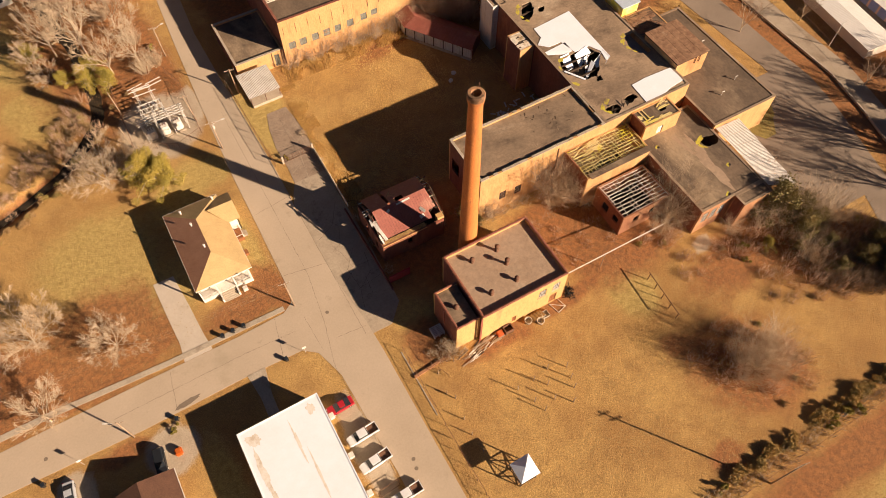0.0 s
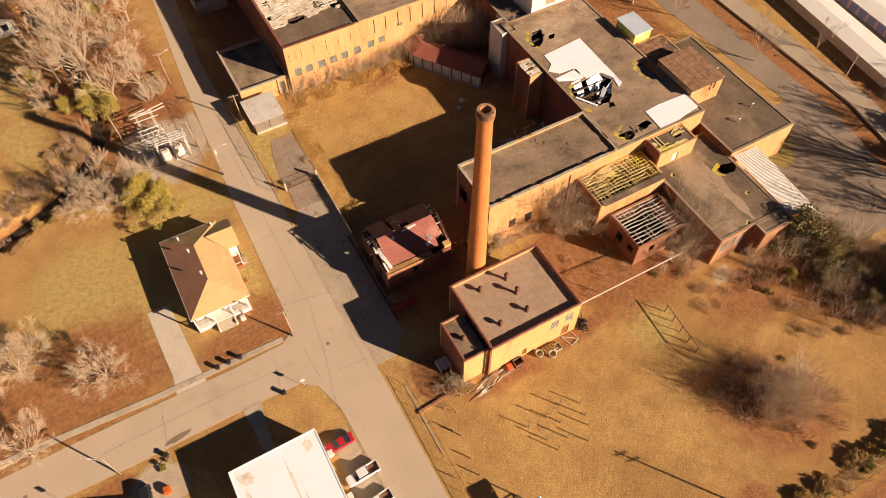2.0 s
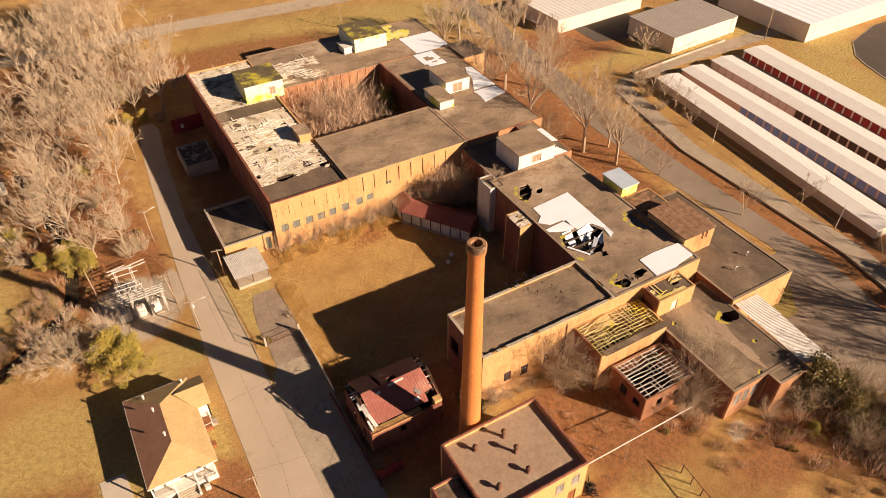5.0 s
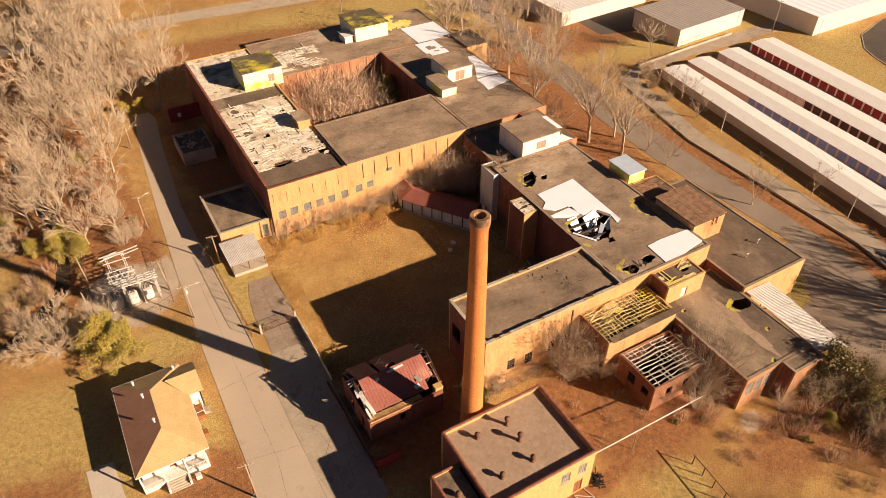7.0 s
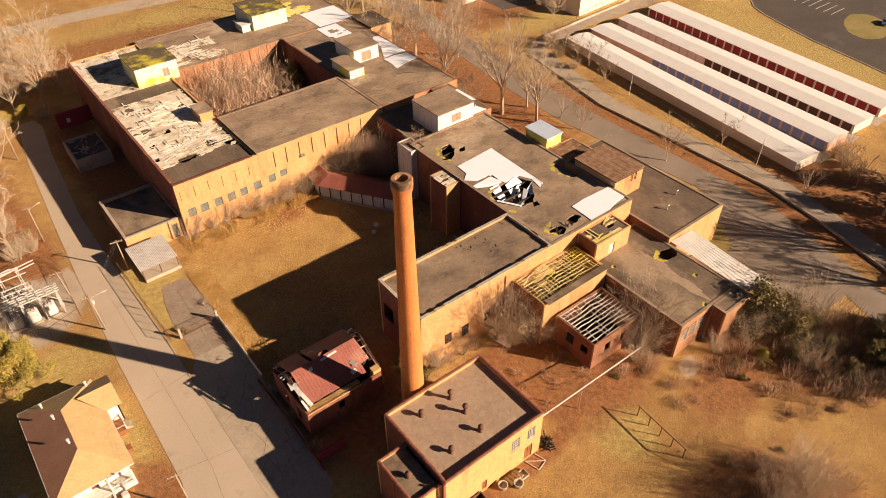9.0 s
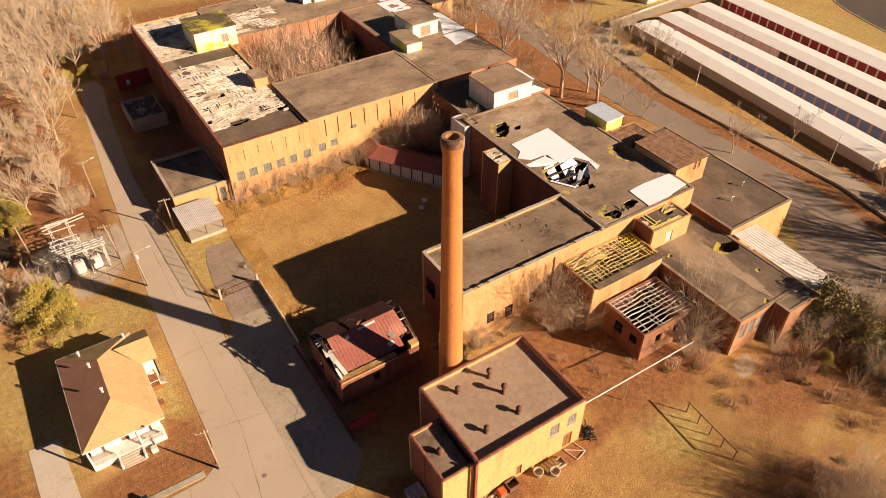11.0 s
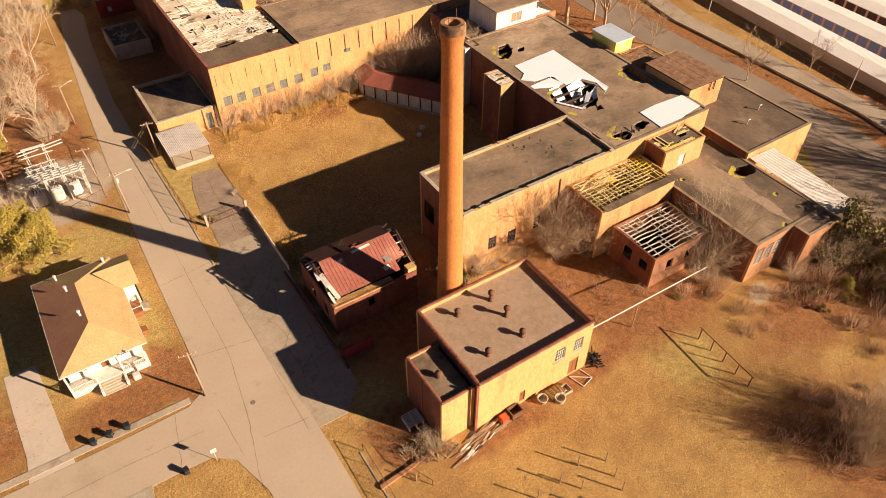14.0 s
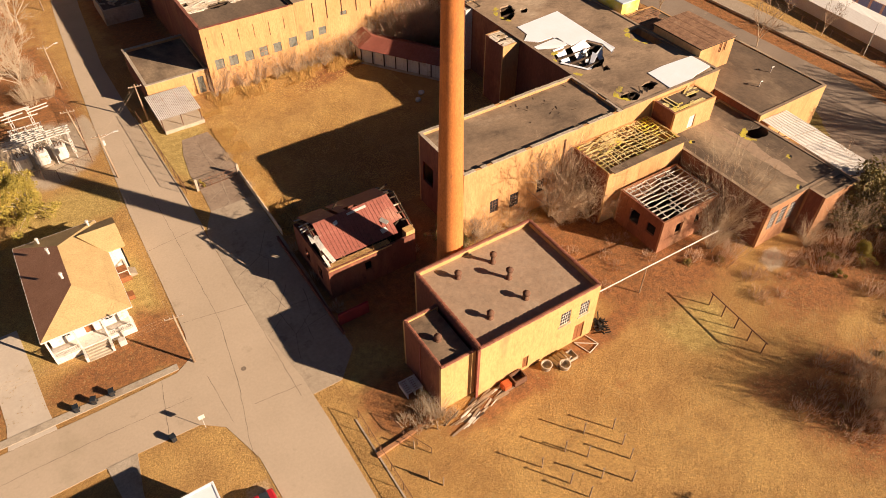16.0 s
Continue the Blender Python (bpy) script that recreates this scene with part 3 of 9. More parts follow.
strip_bm(bm, [(-46.6, -44.6, -13), (-46.4, -44.4, -7), (-47.0, -43.6, -1.9)], -0.2, 0.08)
one("pavement", bm, M_CONC, "pale concrete walk to the white hall", "walkway", "structure")
bm = bmesh.new()
LOT_E = [(168, -60), (172, -20), (175.5, 4), (178.3, 16.4), (180.2, 26), (182.2, 36.3), (186, 48.3), (189.3, 57.6), (192.3, 63.4), (201.3, 70.9), (220, 76)]
strip_bm(bm, [(x, 250, y) for x, y in LOT_E], -0.2, 0.05)
one("pavement", bm, M_LOT_D, "dark asphalt parking lot ringed with grass", "parking lot", "structure")
bm = bmesh.new()
strip_bm(bm, [(x - 0.4, x, y) for x, y in LOT_E], -0.2, 0.16)
one("kerb", bm, M_CONC, "pale kerb round the parking lot", "kerb", "structure")
bm = bmesh.new()
blob_bm(bm, 205.5, 31, 11, 6.5, 0.07, 3.0, rot=0.5, rag=0.08)
one("lawn_island", bm, M_LAWN, "round grass island in the parking lot", "ground", "structure")
for i in range(6):
    bm = bmesh.new()
    box_bm(bm, 206 + i * 0.4, 215 + i * 0.4, 43 + i * 2.9, 43.2 + i * 2.9, 0.05, 0.056)
    one("parking_line", bm, M_WPAINT, "white painted parking bay line", "road marking", "structure")

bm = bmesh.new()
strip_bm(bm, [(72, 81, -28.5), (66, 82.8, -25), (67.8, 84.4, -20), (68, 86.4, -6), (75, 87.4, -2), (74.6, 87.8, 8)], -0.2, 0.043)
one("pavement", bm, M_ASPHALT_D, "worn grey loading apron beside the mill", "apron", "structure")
bm = bmesh.new()
strip_bm(bm, [(72.6, 75.6, -7), (71.4, 77, -5), (70.6, 78.4, -3.1), (74.6, 79.2, -2.8), (74.6, 80.8, 0.2)], -0.2, 0.075)
one("lawn_island", bm, M_LAWN, "dry grass corner beside the loading apron", "ground", "structure")
# bed colour taken near black to hold the shade of the ditch
M_CREEK = mat("creek_bed_darkened_for_shade", (0.03, 0.024, 0.016), (0.02, 0.016, 0.011), 0.5, (0.06, 0.043, 0.025), 3.0, 0.6, 0.4)
bm = bmesh.new()
strip_bm(bm, [(x - 2.0, x + 2.0, y) for x, y in CREEK], -1.4, -0.85)
one("creek", bm, M_CREEK, "narrow dark creek winding between brush", "creek", "structure")

bm = bmesh.new()
strip_bm(bm, [(111, 84.5, 90.6), (118.5, 86, 90.4), (137, 88.3, 92), (157, 87.6, 93.4), (192, 88, 95)], -0.2, 0.042, "x")
one("road", bm, M_GRAVEL, "pale dirt lane before the warehouse", "road", "structure")
bm = bmesh.new()
strip_bm(bm, [(118.3, 90.6, 91.0), (139.5, 92.2, 92.6), (163, 93.6, 94.0)], -0.2, 0.7, "x")
one("retaining_wall", bm, M_CONC, "low pale concrete retaining wall", "wall", "structure")
bm = bmesh.new()
strip_bm(bm, [(124, 116, 140), (136, 112.5, 140), (150, 117, 140)], -0.2, 0.04, "x")
one("pavement", bm, M_LOT_D, "dark asphalt yard between the warehouses", "yard", "structure")

# cracks and sealed seams
M_SEAM = mat("tar_seam", (0.17, 0.13, 0.095), (0.12, 0.095, 0.07), 1.0, None, 5.0, 0.8, 0.1)


def seam(pts, w, z=0.056, material=None):
    bm = bmesh.new()
    for a, b in zip(pts, pts[1:]):
        n = max(2, int((Vector(b) - Vector(a)).length / 0.8))
        d = (Vector(b) - Vector(a)).normalized()
        s = Vector((-d.y, d.x))
        prev = None
        for i in range(n + 1):
            p = Vector(a).lerp(Vector(b), i / n) + s * 0.14 * noise.noise((i * 0.9 + a[0], a[1], 3.1))
            h = w * (0.6 + 0.6 * noise.noise((i * 1.7, a[0], a[1]))) / 2
            cur = (bm.verts.new((p.x + s.x * h, p.y + s.y * h, z)), bm.verts.new((p.x - s.x * h, p.y - s.y * h, z)))
            if prev:
                bm.faces.new((prev[0], prev[1], cur[1], cur[0]))
            prev = cur
    one("seam", bm, material or M_SEAM, "tar-filled or weedy crack in the asphalt", "crack", "structure")


for line in ([(-24.8, -5), (-24.75, 30), (-24.6, 41)], [(-31.6, -40), (-32.5, -8), (-30.5, 1), (-29, 12), (-28.9, 60)], [(-33.4, 14), (-25, 12.5)], [(-33.3, 30), (-25, 31)], [(-30, -3), (-24, -3.5)], [(-33.4, 4), (-33, -4)],
             [(-24, 6), (-20, 9), (-16, 8.6)], [(-23, 14), (-20.6, 15), (-19, 19), (-20.5, 22)], [(-22, 4), (-16.6, 5)], [(-20.7, 9), (-21.4, 14)], [(-21, 33), (-16, 36)], [(-21.5, 44), (-16, 43)], [(-19, 35), (-18.2, 52)],
             [(-60, -1.6), (-58.8, 6)], [(-70, 2.2), (-46, 2.4), (-36, 2.0)], [(-40, -2), (-38.4, 6.2)]):
    seam(line, 0.06)
for line in ([(-21.8, 36), (-18.6, 38), (-15.2, 37)], [(-18.6, 38), (-17.6, 44), (-18.4, 50)], [(-22, 42), (-17.8, 43.4), (-15, 45.6)], [(-20.2, 37), (-20.6, 42.6)], [(-17.8, 47), (-20.6, 49.6)], [(-19.6, 31), (-18.6, 38)], [(-16.6, 34), (-16.2, 44)]):
    seam(line, 0.14, 0.05, M_GRAVEL)
for line in ([(-22.6, 0), (-21.4, 4), (-21.8, 9)], [(-21.4, 4), (-18, 6.6), (-17.2, 11)], [(-23.6, 8), (-21.8, 9), (-18.8, 13)], [(-19.4, 6), (-19.8, 2)], [(-23.8, 18), (-20, 20), (-17, 25)]):
    seam(line, 0.08, 0.056)
M_PATCH = mat("asphalt_patch", (0.25, 0.195, 0.14), (0.21, 0.16, 0.115), 0.3, None, 4.0, 0.9, 0.2)
patches("asphalt_patch", M_PATCH, "darker repaired patch in the street", 0.0562, [(-58, -1.2, 2.4, 0.5, 0.1)])

# unseen kerb, added so that its shadow draws the lane's dark edge line
bm = bmesh.new()
strip_bm(bm, [(83.6, 83.9, -60), (92.6, 92.9, -29), (97.2, 97.5, -12), (99.4, 99.7, 0), (99.0, 99.3, 50), (105.6, 105.9, 84)], -0.2, 0.5)
one("kerb", bm, M_CONC, "concrete kerb added to cast a dark line along the storage lane", "kerb", "structure")

# kerb round the mill's street edge
bm = bmesh.new()
strip_bm(bm, [(-24.78, -24.6, 30), (-24.75, -24.55, 40), (-25.3, -25.15, 66)], -0.2, 0.14)
one("kerb", bm, M_CONC, "worn concrete kerb along the street", "kerb", "structure")


def manhole(x, y):
    bm = bmesh.new()
    lathe_bm(bm, x, y, [(0.34, 0.03), (0.34, 0.062), (0.28, 0.062), (0.27, 0.056), (0.02, 0.056)], 20)
    one("manhole_cover", bm, M_PATCH, "round dark iron manhole cover in the street", "manhole cover", group="manhole covers")


for p in ((-29.2, 2.6), (-28.4, -31.2), (-28.1, -29.6), (-82, 1.2)):
    manhole(*p)

# tufts of dry grass, standing loosely over the fields
def tufts(name, material, label, count, area, hmin, hmax, seed, dens=0.12, avoid=(), wide=1.0):
    rng = np.random.default_rng(seed)
    V, Fc = [], []
    x0, x1, y0, y1 = area
    k = 0
    while k < count:
        x, y = rng.uniform(x0, x1), rng.uniform(y0, y1)
        if noise.noise((x * dens, y * dens, seed)) < rng.uniform(-0.35, 0.25) or any(a <= x <= b and c <= y <= d for a, b, c, d in avoid):
            k += 0.25
            continue
        h, w, a = rng.uniform(hmin, hmax), rng.uniform(0.06, 0.14) * wide, rng.uniform(0, 6.3)
        for j in range(3):
            t = a + j * 2.1
            dx, dy = math.cos(t) * w, math.sin(t) * w
            b = len(V)
            V += [(x - dy * 0.5, y + dx * 0.5, 0.0), (x + dy * 0.5, y - dx * 0.5, 0.0), (x + dx * 1.1, y + dy * 1.1, h)]
            Fc.append((b, b + 1, b + 2))
        k += 1
    me = bpy.data.meshes.new(name)
    me.from_pydata(V, [], Fc)
    me.materials.append(material)
    return tagged(new(name, me), label, "grass", kind="stuff")


YARD = [(-16, 0, 2, 20), (6, 37, 6, 19), (18, 26, 58, 66), (22, 34, 46, 58)]
BUILT = [(-13, 12.5, -18, -1), (6, 76, 6, 66), (25, 75, -22, 8), (-16, 0, 2, 20)]
tufts("tall_grass", M_GRASS_TALL, "tall orange-brown dead grass in the mill yard", 20000, (-14.5, 33, 19, 65.5), 0.04, 0.13, 5, 0.13, YARD, 1.3)
tufts("tall_grass", M_GRASS_TALL, "thick strip of tall tawny grass beside the yard fence", 6000, (-14.9, -11.0, 22, 60), 0.12, 0.32, 6, 0.22, (), 1.3)
M_TUFT = mat("pale_tufts", (0.44, 0.29, 0.115), (0.37, 0.235, 0.09), 0.3, None, 4.0, 0.95, 0.0)
tufts("tall_grass", M_GRASS_TALL, "tall bleached weeds along the foot of the mill wall", 5000, (-12, 26, 60.4, 65.6), 0.25, 0.8, 16, 0.3, (), 1.2)
tufts("field_grass", M_TUFT, "short tufted dry grass across the field", 9000, (-19, 62, -62, -17), 0.03, 0.08, 7, 0.1, BUILT, 1.3)
tufts("field_grass", M_TUFT, "short tufted dry grass round the house lots", 6000, (-90, -34.6, 9.5, 52), 0.05, 0.16, 8, 0.1, [(-50, -37, 15, 36)])
tufts("field_grass", M_TUFT, "rough dry grass on the far bank", 7000, (-20, 70, 142, 200), 0.2, 0.6, 9, 0.08)
tufts("litter", M_SOIL, "scattered brown leaves and dead stems", 7000, (-70, -34, 70, 180), 0.05, 0.25, 10, 0.1)
tufts("litter", M_SOIL, "brown leaf litter and dead stems between the brick walls", 2600, (12, 60, -17, 6), 0.05, 0.16, 11, 0.1, [(-7, 12, -17, -2), (29, 60, -22, 6)])
tufts("litter", M_SOIL, "brown leaves under the roadside trees", 5000, (62, 100, 26, 130), 0.1, 0.4, 12, 0.1, [(84, 96, 0, 130)])

# ---- the mill and its outbuildings ----
def window(parent, axis, at, a0, a1, z0, z1, out, frame_mat, pane_mat, bars=(2, 3), label=""):
    """A window set in an opening: frame with bars as one part, panes below it. out: +1 or -1, the side that faces out."""
    t = 0.07
    d = at + (0.12 if out < 0 else -0.12)

    def bx(p, q, r, s, depth, m):
        if axis == "y":
            box_bm(m, p, q, d - depth / 2, d + depth / 2, r, s)
        else:
            box_bm(m, d - depth / 2, d + depth / 2, p, q, r, s)

    A = [a0 + t + (a1 - a0 - 2 * t) * i / bars[0] for i in range(bars[0] + 1)]
    Z = [z0 + t + (z1 - z0 - 2 * t) * i / bars[1] for i in range(bars[1] + 1)]
    g = 0.028
    gaps_ = [(A[i] + g * (i > 0), A[i + 1] - g * (i < bars[0] - 1), Z[j] + g * (j > 0), Z[j + 1] - g * (j < bars[1] - 1)) for i in range(bars[0]) for j in range(bars[1])]
    bm = bmesh.new()
    wall_bm(bm, axis, d - 0.05, 0.1, a0, a1, z0, z1, gaps_)
    w = part("window", bm, frame_mat, parent, label)
    bm = bmesh.new()
    bx(a0 + t * 0.5, a1 - t * 0.5, z0 + t * 0.5, z1 - t * 0.5, 0.02, bm)
    part("pane", bm, pane_mat, w)
    return w


def door(parent, axis, at, a0, a1, z0, z1, material, label=""):
    bm = bmesh.new()
    for k, (p, q) in enumerate(((0.0, 0.48), (0.52, 1.0))):
        lo, hi = a0 + (a1 - a0) * p, a0 + (a1 - a0) * q
        if axis == "y":
            box_bm(bm, lo, hi, at + 0.14, at + 0.20 + 0.02 * k, z0, z1)
        else:
            box_bm(bm, at + 0.14, at + 0.20 + 0.02 * k, lo, hi, z0, z1)
    return part("door", bm, material, parent, label)


def coping_tiles(parent, axis, at, a0, a1, z, material, step=0.62, width=0.52):
    """Overlapping half-round coping tiles, each a part on one shared mesh."""
    bm = bmesh.new()
    n = 5
    for k, (l0, l1, s) in enumerate(((0.0, step * 0.78, 1.0), (step * 0.72, step * 0.98, 1.18))):
        rows = []
        for l in (l0, l1):
            rows.append([bm.verts.new((l, -math.cos(math.pi * i / n) * width / 2 * s, math.sin(math.pi * i / n) * 0.16 * s)) for i in range(n + 1)])
        for i in range(n):
            bm.faces.new((rows[0][i], rows[0][i + 1], rows[1][i + 1], rows[1][i]))
        for r in rows:
            bm.faces.new(r)
    me = mesh_of(bm, "coping_tile", material)
    m = max(1, int((a1 - a0) / step))
    for i in range(m):
        ob = new("coping_tile", me)
        ob.parent = parent
        ob.matrix_parent_inverse = Matrix.Translation(-parent.location)
        c = a0 + (a1 - a0) * i / m
        jx, jr = random.uniform(-0.02, 0.02), random.uniform(-2, 2)
        ob.matrix_basis = pose(c, at + jx, z, 0, 0, jr) if axis == "y" else pose(at + jx, c, z, 0, 0, 90 + jr)


def coping_blocks(parent, runs, z, material, width=0.56, step=0.95, miss=0.05, h=0.11):
    """Loose coping slabs along wall tops: runs of (axis, at, from, to)."""
    bm = bmesh.new()
    box_bm(bm, -step * 0.485, step * 0.485, -width / 2, width / 2, 0, h)
    me = mesh_of(bm, "coping_slab", material)
    for axis, at, lo, hi in runs:
        n = max(1, int((hi - lo) / step))
        for i in range(n):
            if random.random() < miss:
                continue
            c = lo + (hi - lo) * (i + 0.5) / n
            ob = new("coping_slab", me)
            ob.parent = parent
            ob.matrix_parent_inverse = Matrix.Translation(-parent.location)
            j, r_, dz = random.uniform(-0.03, 0.03), random.uniform(-2.5, 2.5), random.uniform(-0.01, 0.02)
            ob.matrix_basis = pose(c, at + j, z + dz, random.uniform(-1.5, 1.5), random.uniform(-1, 1), r_) if axis == "y" else pose(at + j, c, z + dz, random.uniform(-1.5, 1.5), random.uniform(-1, 1), 90 + r_)


def roof_vent(x, y, z, tall, group):
    v = thing("roof_vent", "rusty mushroom-shaped roof ventilator standing on the tar roof", "roof vent", (x, y, z), group)
    bm = bmesh.new()
    lathe_bm(bm, x, y, [(0.42, z), (0.42, z + 0.12), (0.26, z + 0.2), (0.26, z + tall - 0.35), (0.02, z + tall - 0.3)], 16)
    part("pipe", bm, M_RUST, v, smooth=True)
    bm = bmesh.new()
    lathe_bm(bm, x, y, [(0.30, z + tall - 0.5), (0.46, z + tall - 0.36), (0.48, z + tall - 0.1), (0.30, z + tall + 0.1), (0.02, z + tall + 0.16)], 16)
    part("cowl", bm, M_RUST, v, smooth=True)


# boiler house
bh = flat_house("boiler_house", "two-storey yellow painted brick boiler house under a flat tar roof", -6.9, 11.2, -16.6, -2.4, 9.2, M_BRICK_Y, M_ROOF_B, 0.7, 0.36,
                {"S": [(5.2, 6.8, 5.0, 7.4), (8.3, 9.8, 5.0, 7.4), (8.0, 9.6, 0.2, 3.3), (-0.2, 0.7, 0.4, 2.6)]})
for w0 in (5.2, 8.3):
    window(bh, "y", -16.6, w0, w0 + (1.6 if w0 < 6 else 1.5), 5.0, 7.4, -1, M_WPAINT, M_GLASSD, (4, 4), "white-framed window with many small panes")
M_DOORB = mat("brown_door_paint", (0.30, 0.12, 0.045), (0.23, 0.09, 0.035), 1.2, None, 6.0, 0.7, 0.2)
door(bh, "y", -16.6, 8.0, 9.6, 0.2, 3.3, M_DOORB, "brown double door, paint peeling")
door(bh, "y", -16.6, -0.2, 0.7, 0.4, 2.6, M_DOORB, "small rusty brown door")
bm = bmesh.new()
box_bm(bm, -7.28, -6.93, -16.78, -16.62, 0, 9.35)
part("downpipe", bm, M_REDMETAL, bh, "dark red downpipe")
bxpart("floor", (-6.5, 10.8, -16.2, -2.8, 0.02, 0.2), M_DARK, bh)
# shade of the west wall put into its brick colour
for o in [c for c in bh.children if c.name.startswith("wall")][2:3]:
    o.data.materials[0] = M_BRICK_SHADE
for d in ((5.0, 7.0, 4.75, 4.95), (8.1, 10.0, 4.75, 4.95)):
    bxpart("sill", (d[0], d[1], -16.68, -16.6, d[2], d[3]), M_CONC, bh)
for a, at, lo, hi in (("y", -16.42, -6.8, 11.1), ("y", -2.58, -6.8, 11.1), ("x", -6.72, -16.2, -2.8), ("x", 11.02, -16.2, -2.8)):
    coping_tiles(bh, a, at, lo, hi, 9.2, M_COPING)
for vx, vy, vt in ((2.7, -5.8, 1.7), (2.8, -9.1, 1.7), (2.5, -12.9, 1.15), (-2.9, -13.0, 1.1), (-2.5, -5.6, 1.1)):
    roof_vent(vx, vy, 8.5, vt, "roof vents of the boiler house")
an = flat_house("brick_annex", "lower brick annex with a dark flat roof against the boiler house", -11.7, -6.94, -15.9, -7.6, 8.3, M_BRICK_Y, M_ROOF_E, 0.4, 0.34, sides="SN")
# west side: dull red brick with shade worked into the tone
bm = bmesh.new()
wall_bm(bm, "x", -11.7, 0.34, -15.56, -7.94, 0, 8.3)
part("wall", bm, M_BRICK_SHADE, an, "dull red brick side wall, darkened for shade")
for a, at, lo, hi in (("y", -15.73, -11.6, -7.0), ("y", -7.77, -11.6, -7.0), ("x", -11.53, -15.5, -8.0)):
    coping_tiles(an, a, at, lo, hi, 8.3, M_COPING, 0.55, 0.46)
bxpart("downpipe", (-11.85, -11.72, -11.6, -11.4, 0, 8), M_REDMETAL, an)
roof_vent(-9.6, -12.0, 7.9, 0.8, "roof vents of the boiler house")

# chimney
ch = thing("chimney", "tall tapering orange brick factory chimney with a corbelled rim", "chimney")
bm = bmesh.new()
lathe_bm(bm, 0, 0, [(1.92, 0), (1.84, 3), (1.66, 12), (1.45, 24), (1.25, 36), (1.12, 44.1)], 48)
part("shaft", bm, M_CHIM, ch, smooth=True)
for z, r in ((43.9, 1.17), (44.25, 1.25), (44.6, 1.33)):
    bm = bmesh.new()
    lathe_bm(bm, 0, 0, [(r - 0.4, z), (r, z), (r, z + 0.34), (r - 0.4, z + 0.34)], 40)
    part("corbel_ring", bm, M_CHIM, ch)
bm = bmesh.new()
lathe_bm(bm, 0, 0, [(0.8, 44.94), (1.36, 44.94), (1.36, 45.75), (1.22, 45.95), (0.80, 45.95), (0.80, 30.0), (0.02, 30.0)], 40)
part("rim", bm, mat("sooty_rim_brick", (0.42, 0.24, 0.12), (0.30, 0.15, 0.07), 0.9, (0.12, 0.07, 0.04), 4.0, 0.9, 0.3), ch, "pale sooty brick rim")
bm = bmesh.new()
bar_bm(bm, (-1.0, -0.75, 45.9), (-1.0, -0.75, 47.0), 0.03)
part("lightning_rod", bm, M_RUST, ch)
bm = bmesh.new()
bar_bm(bm, (0.9, 0.7, 45.9), (0.9, 0.7, 46.9), 0.03)
part("lightning_rod", bm, M_RUST, ch)

# engine house beside the chimney
eh = flat_house("engine_house", "long two-storey buff brick engine house with a low parapet", 6.6, 35.9, 6.6, 18.5, 12.5, M_BRICK, M_ROOF_E, 0.45, 0.4,
                {"S": [(11.4, 12.9, 3.2, 5.6), (15.1, 16.7, 2.6, 5.2), (8.3, 9.1, 0.2, 1.5), (20.2, 21.5, 3.2, 5.6), (23.8, 25.0, 3.4, 5.6)], "W": [(14.6, 17.4, 4.6, 8.2)]})
for w0, w1, za, zb in ((11.4, 12.9, 3.2, 5.6), (15.1, 16.7, 2.6, 5.2), (20.2, 21.5, 3.2, 5.6), (23.8, 25.0, 3.4, 5.6)):
    window(eh, "y", 6.6, w0, w1, za, zb, -1, M_RUST, M_GLASSD, (3, 4), "dark iron-framed window")
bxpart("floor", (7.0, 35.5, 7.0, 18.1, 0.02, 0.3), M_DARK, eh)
# west wall darkened by colour, for the shade on it
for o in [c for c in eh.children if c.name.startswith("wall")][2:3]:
    o.data.materials[0] = M_BRICK_SHADE
coping_blocks(eh, [("y", 6.8, 6.6, 35.9), ("y", 18.3, 6.6, 35.9), ("x", 6.8, 7.1, 18.0), ("x", 35.7, 7.1, 18.0)], 12.5, M_CONC)
bxpart("pipe", (24.6, 24.8, 6.44, 6.58, 0, 11.5), M_RUST, eh)
bm = bmesh.new()
for i in range(16):
    x, y, l, a = random.uniform(22, 34), random.uniform(11, 17.4), random.uniform(0.3, 0.9), random.uniform(0, 3.1)
    beam_bm(bm, (x, y, 12.08), (x + l * math.cos(a), y + l * math.sin(a), 12.1), 0.08, 0.05)
tagged(part("debris", bm, M_WOOD_D, eh, "sticks and scraps on the roof"), kind="stuff")


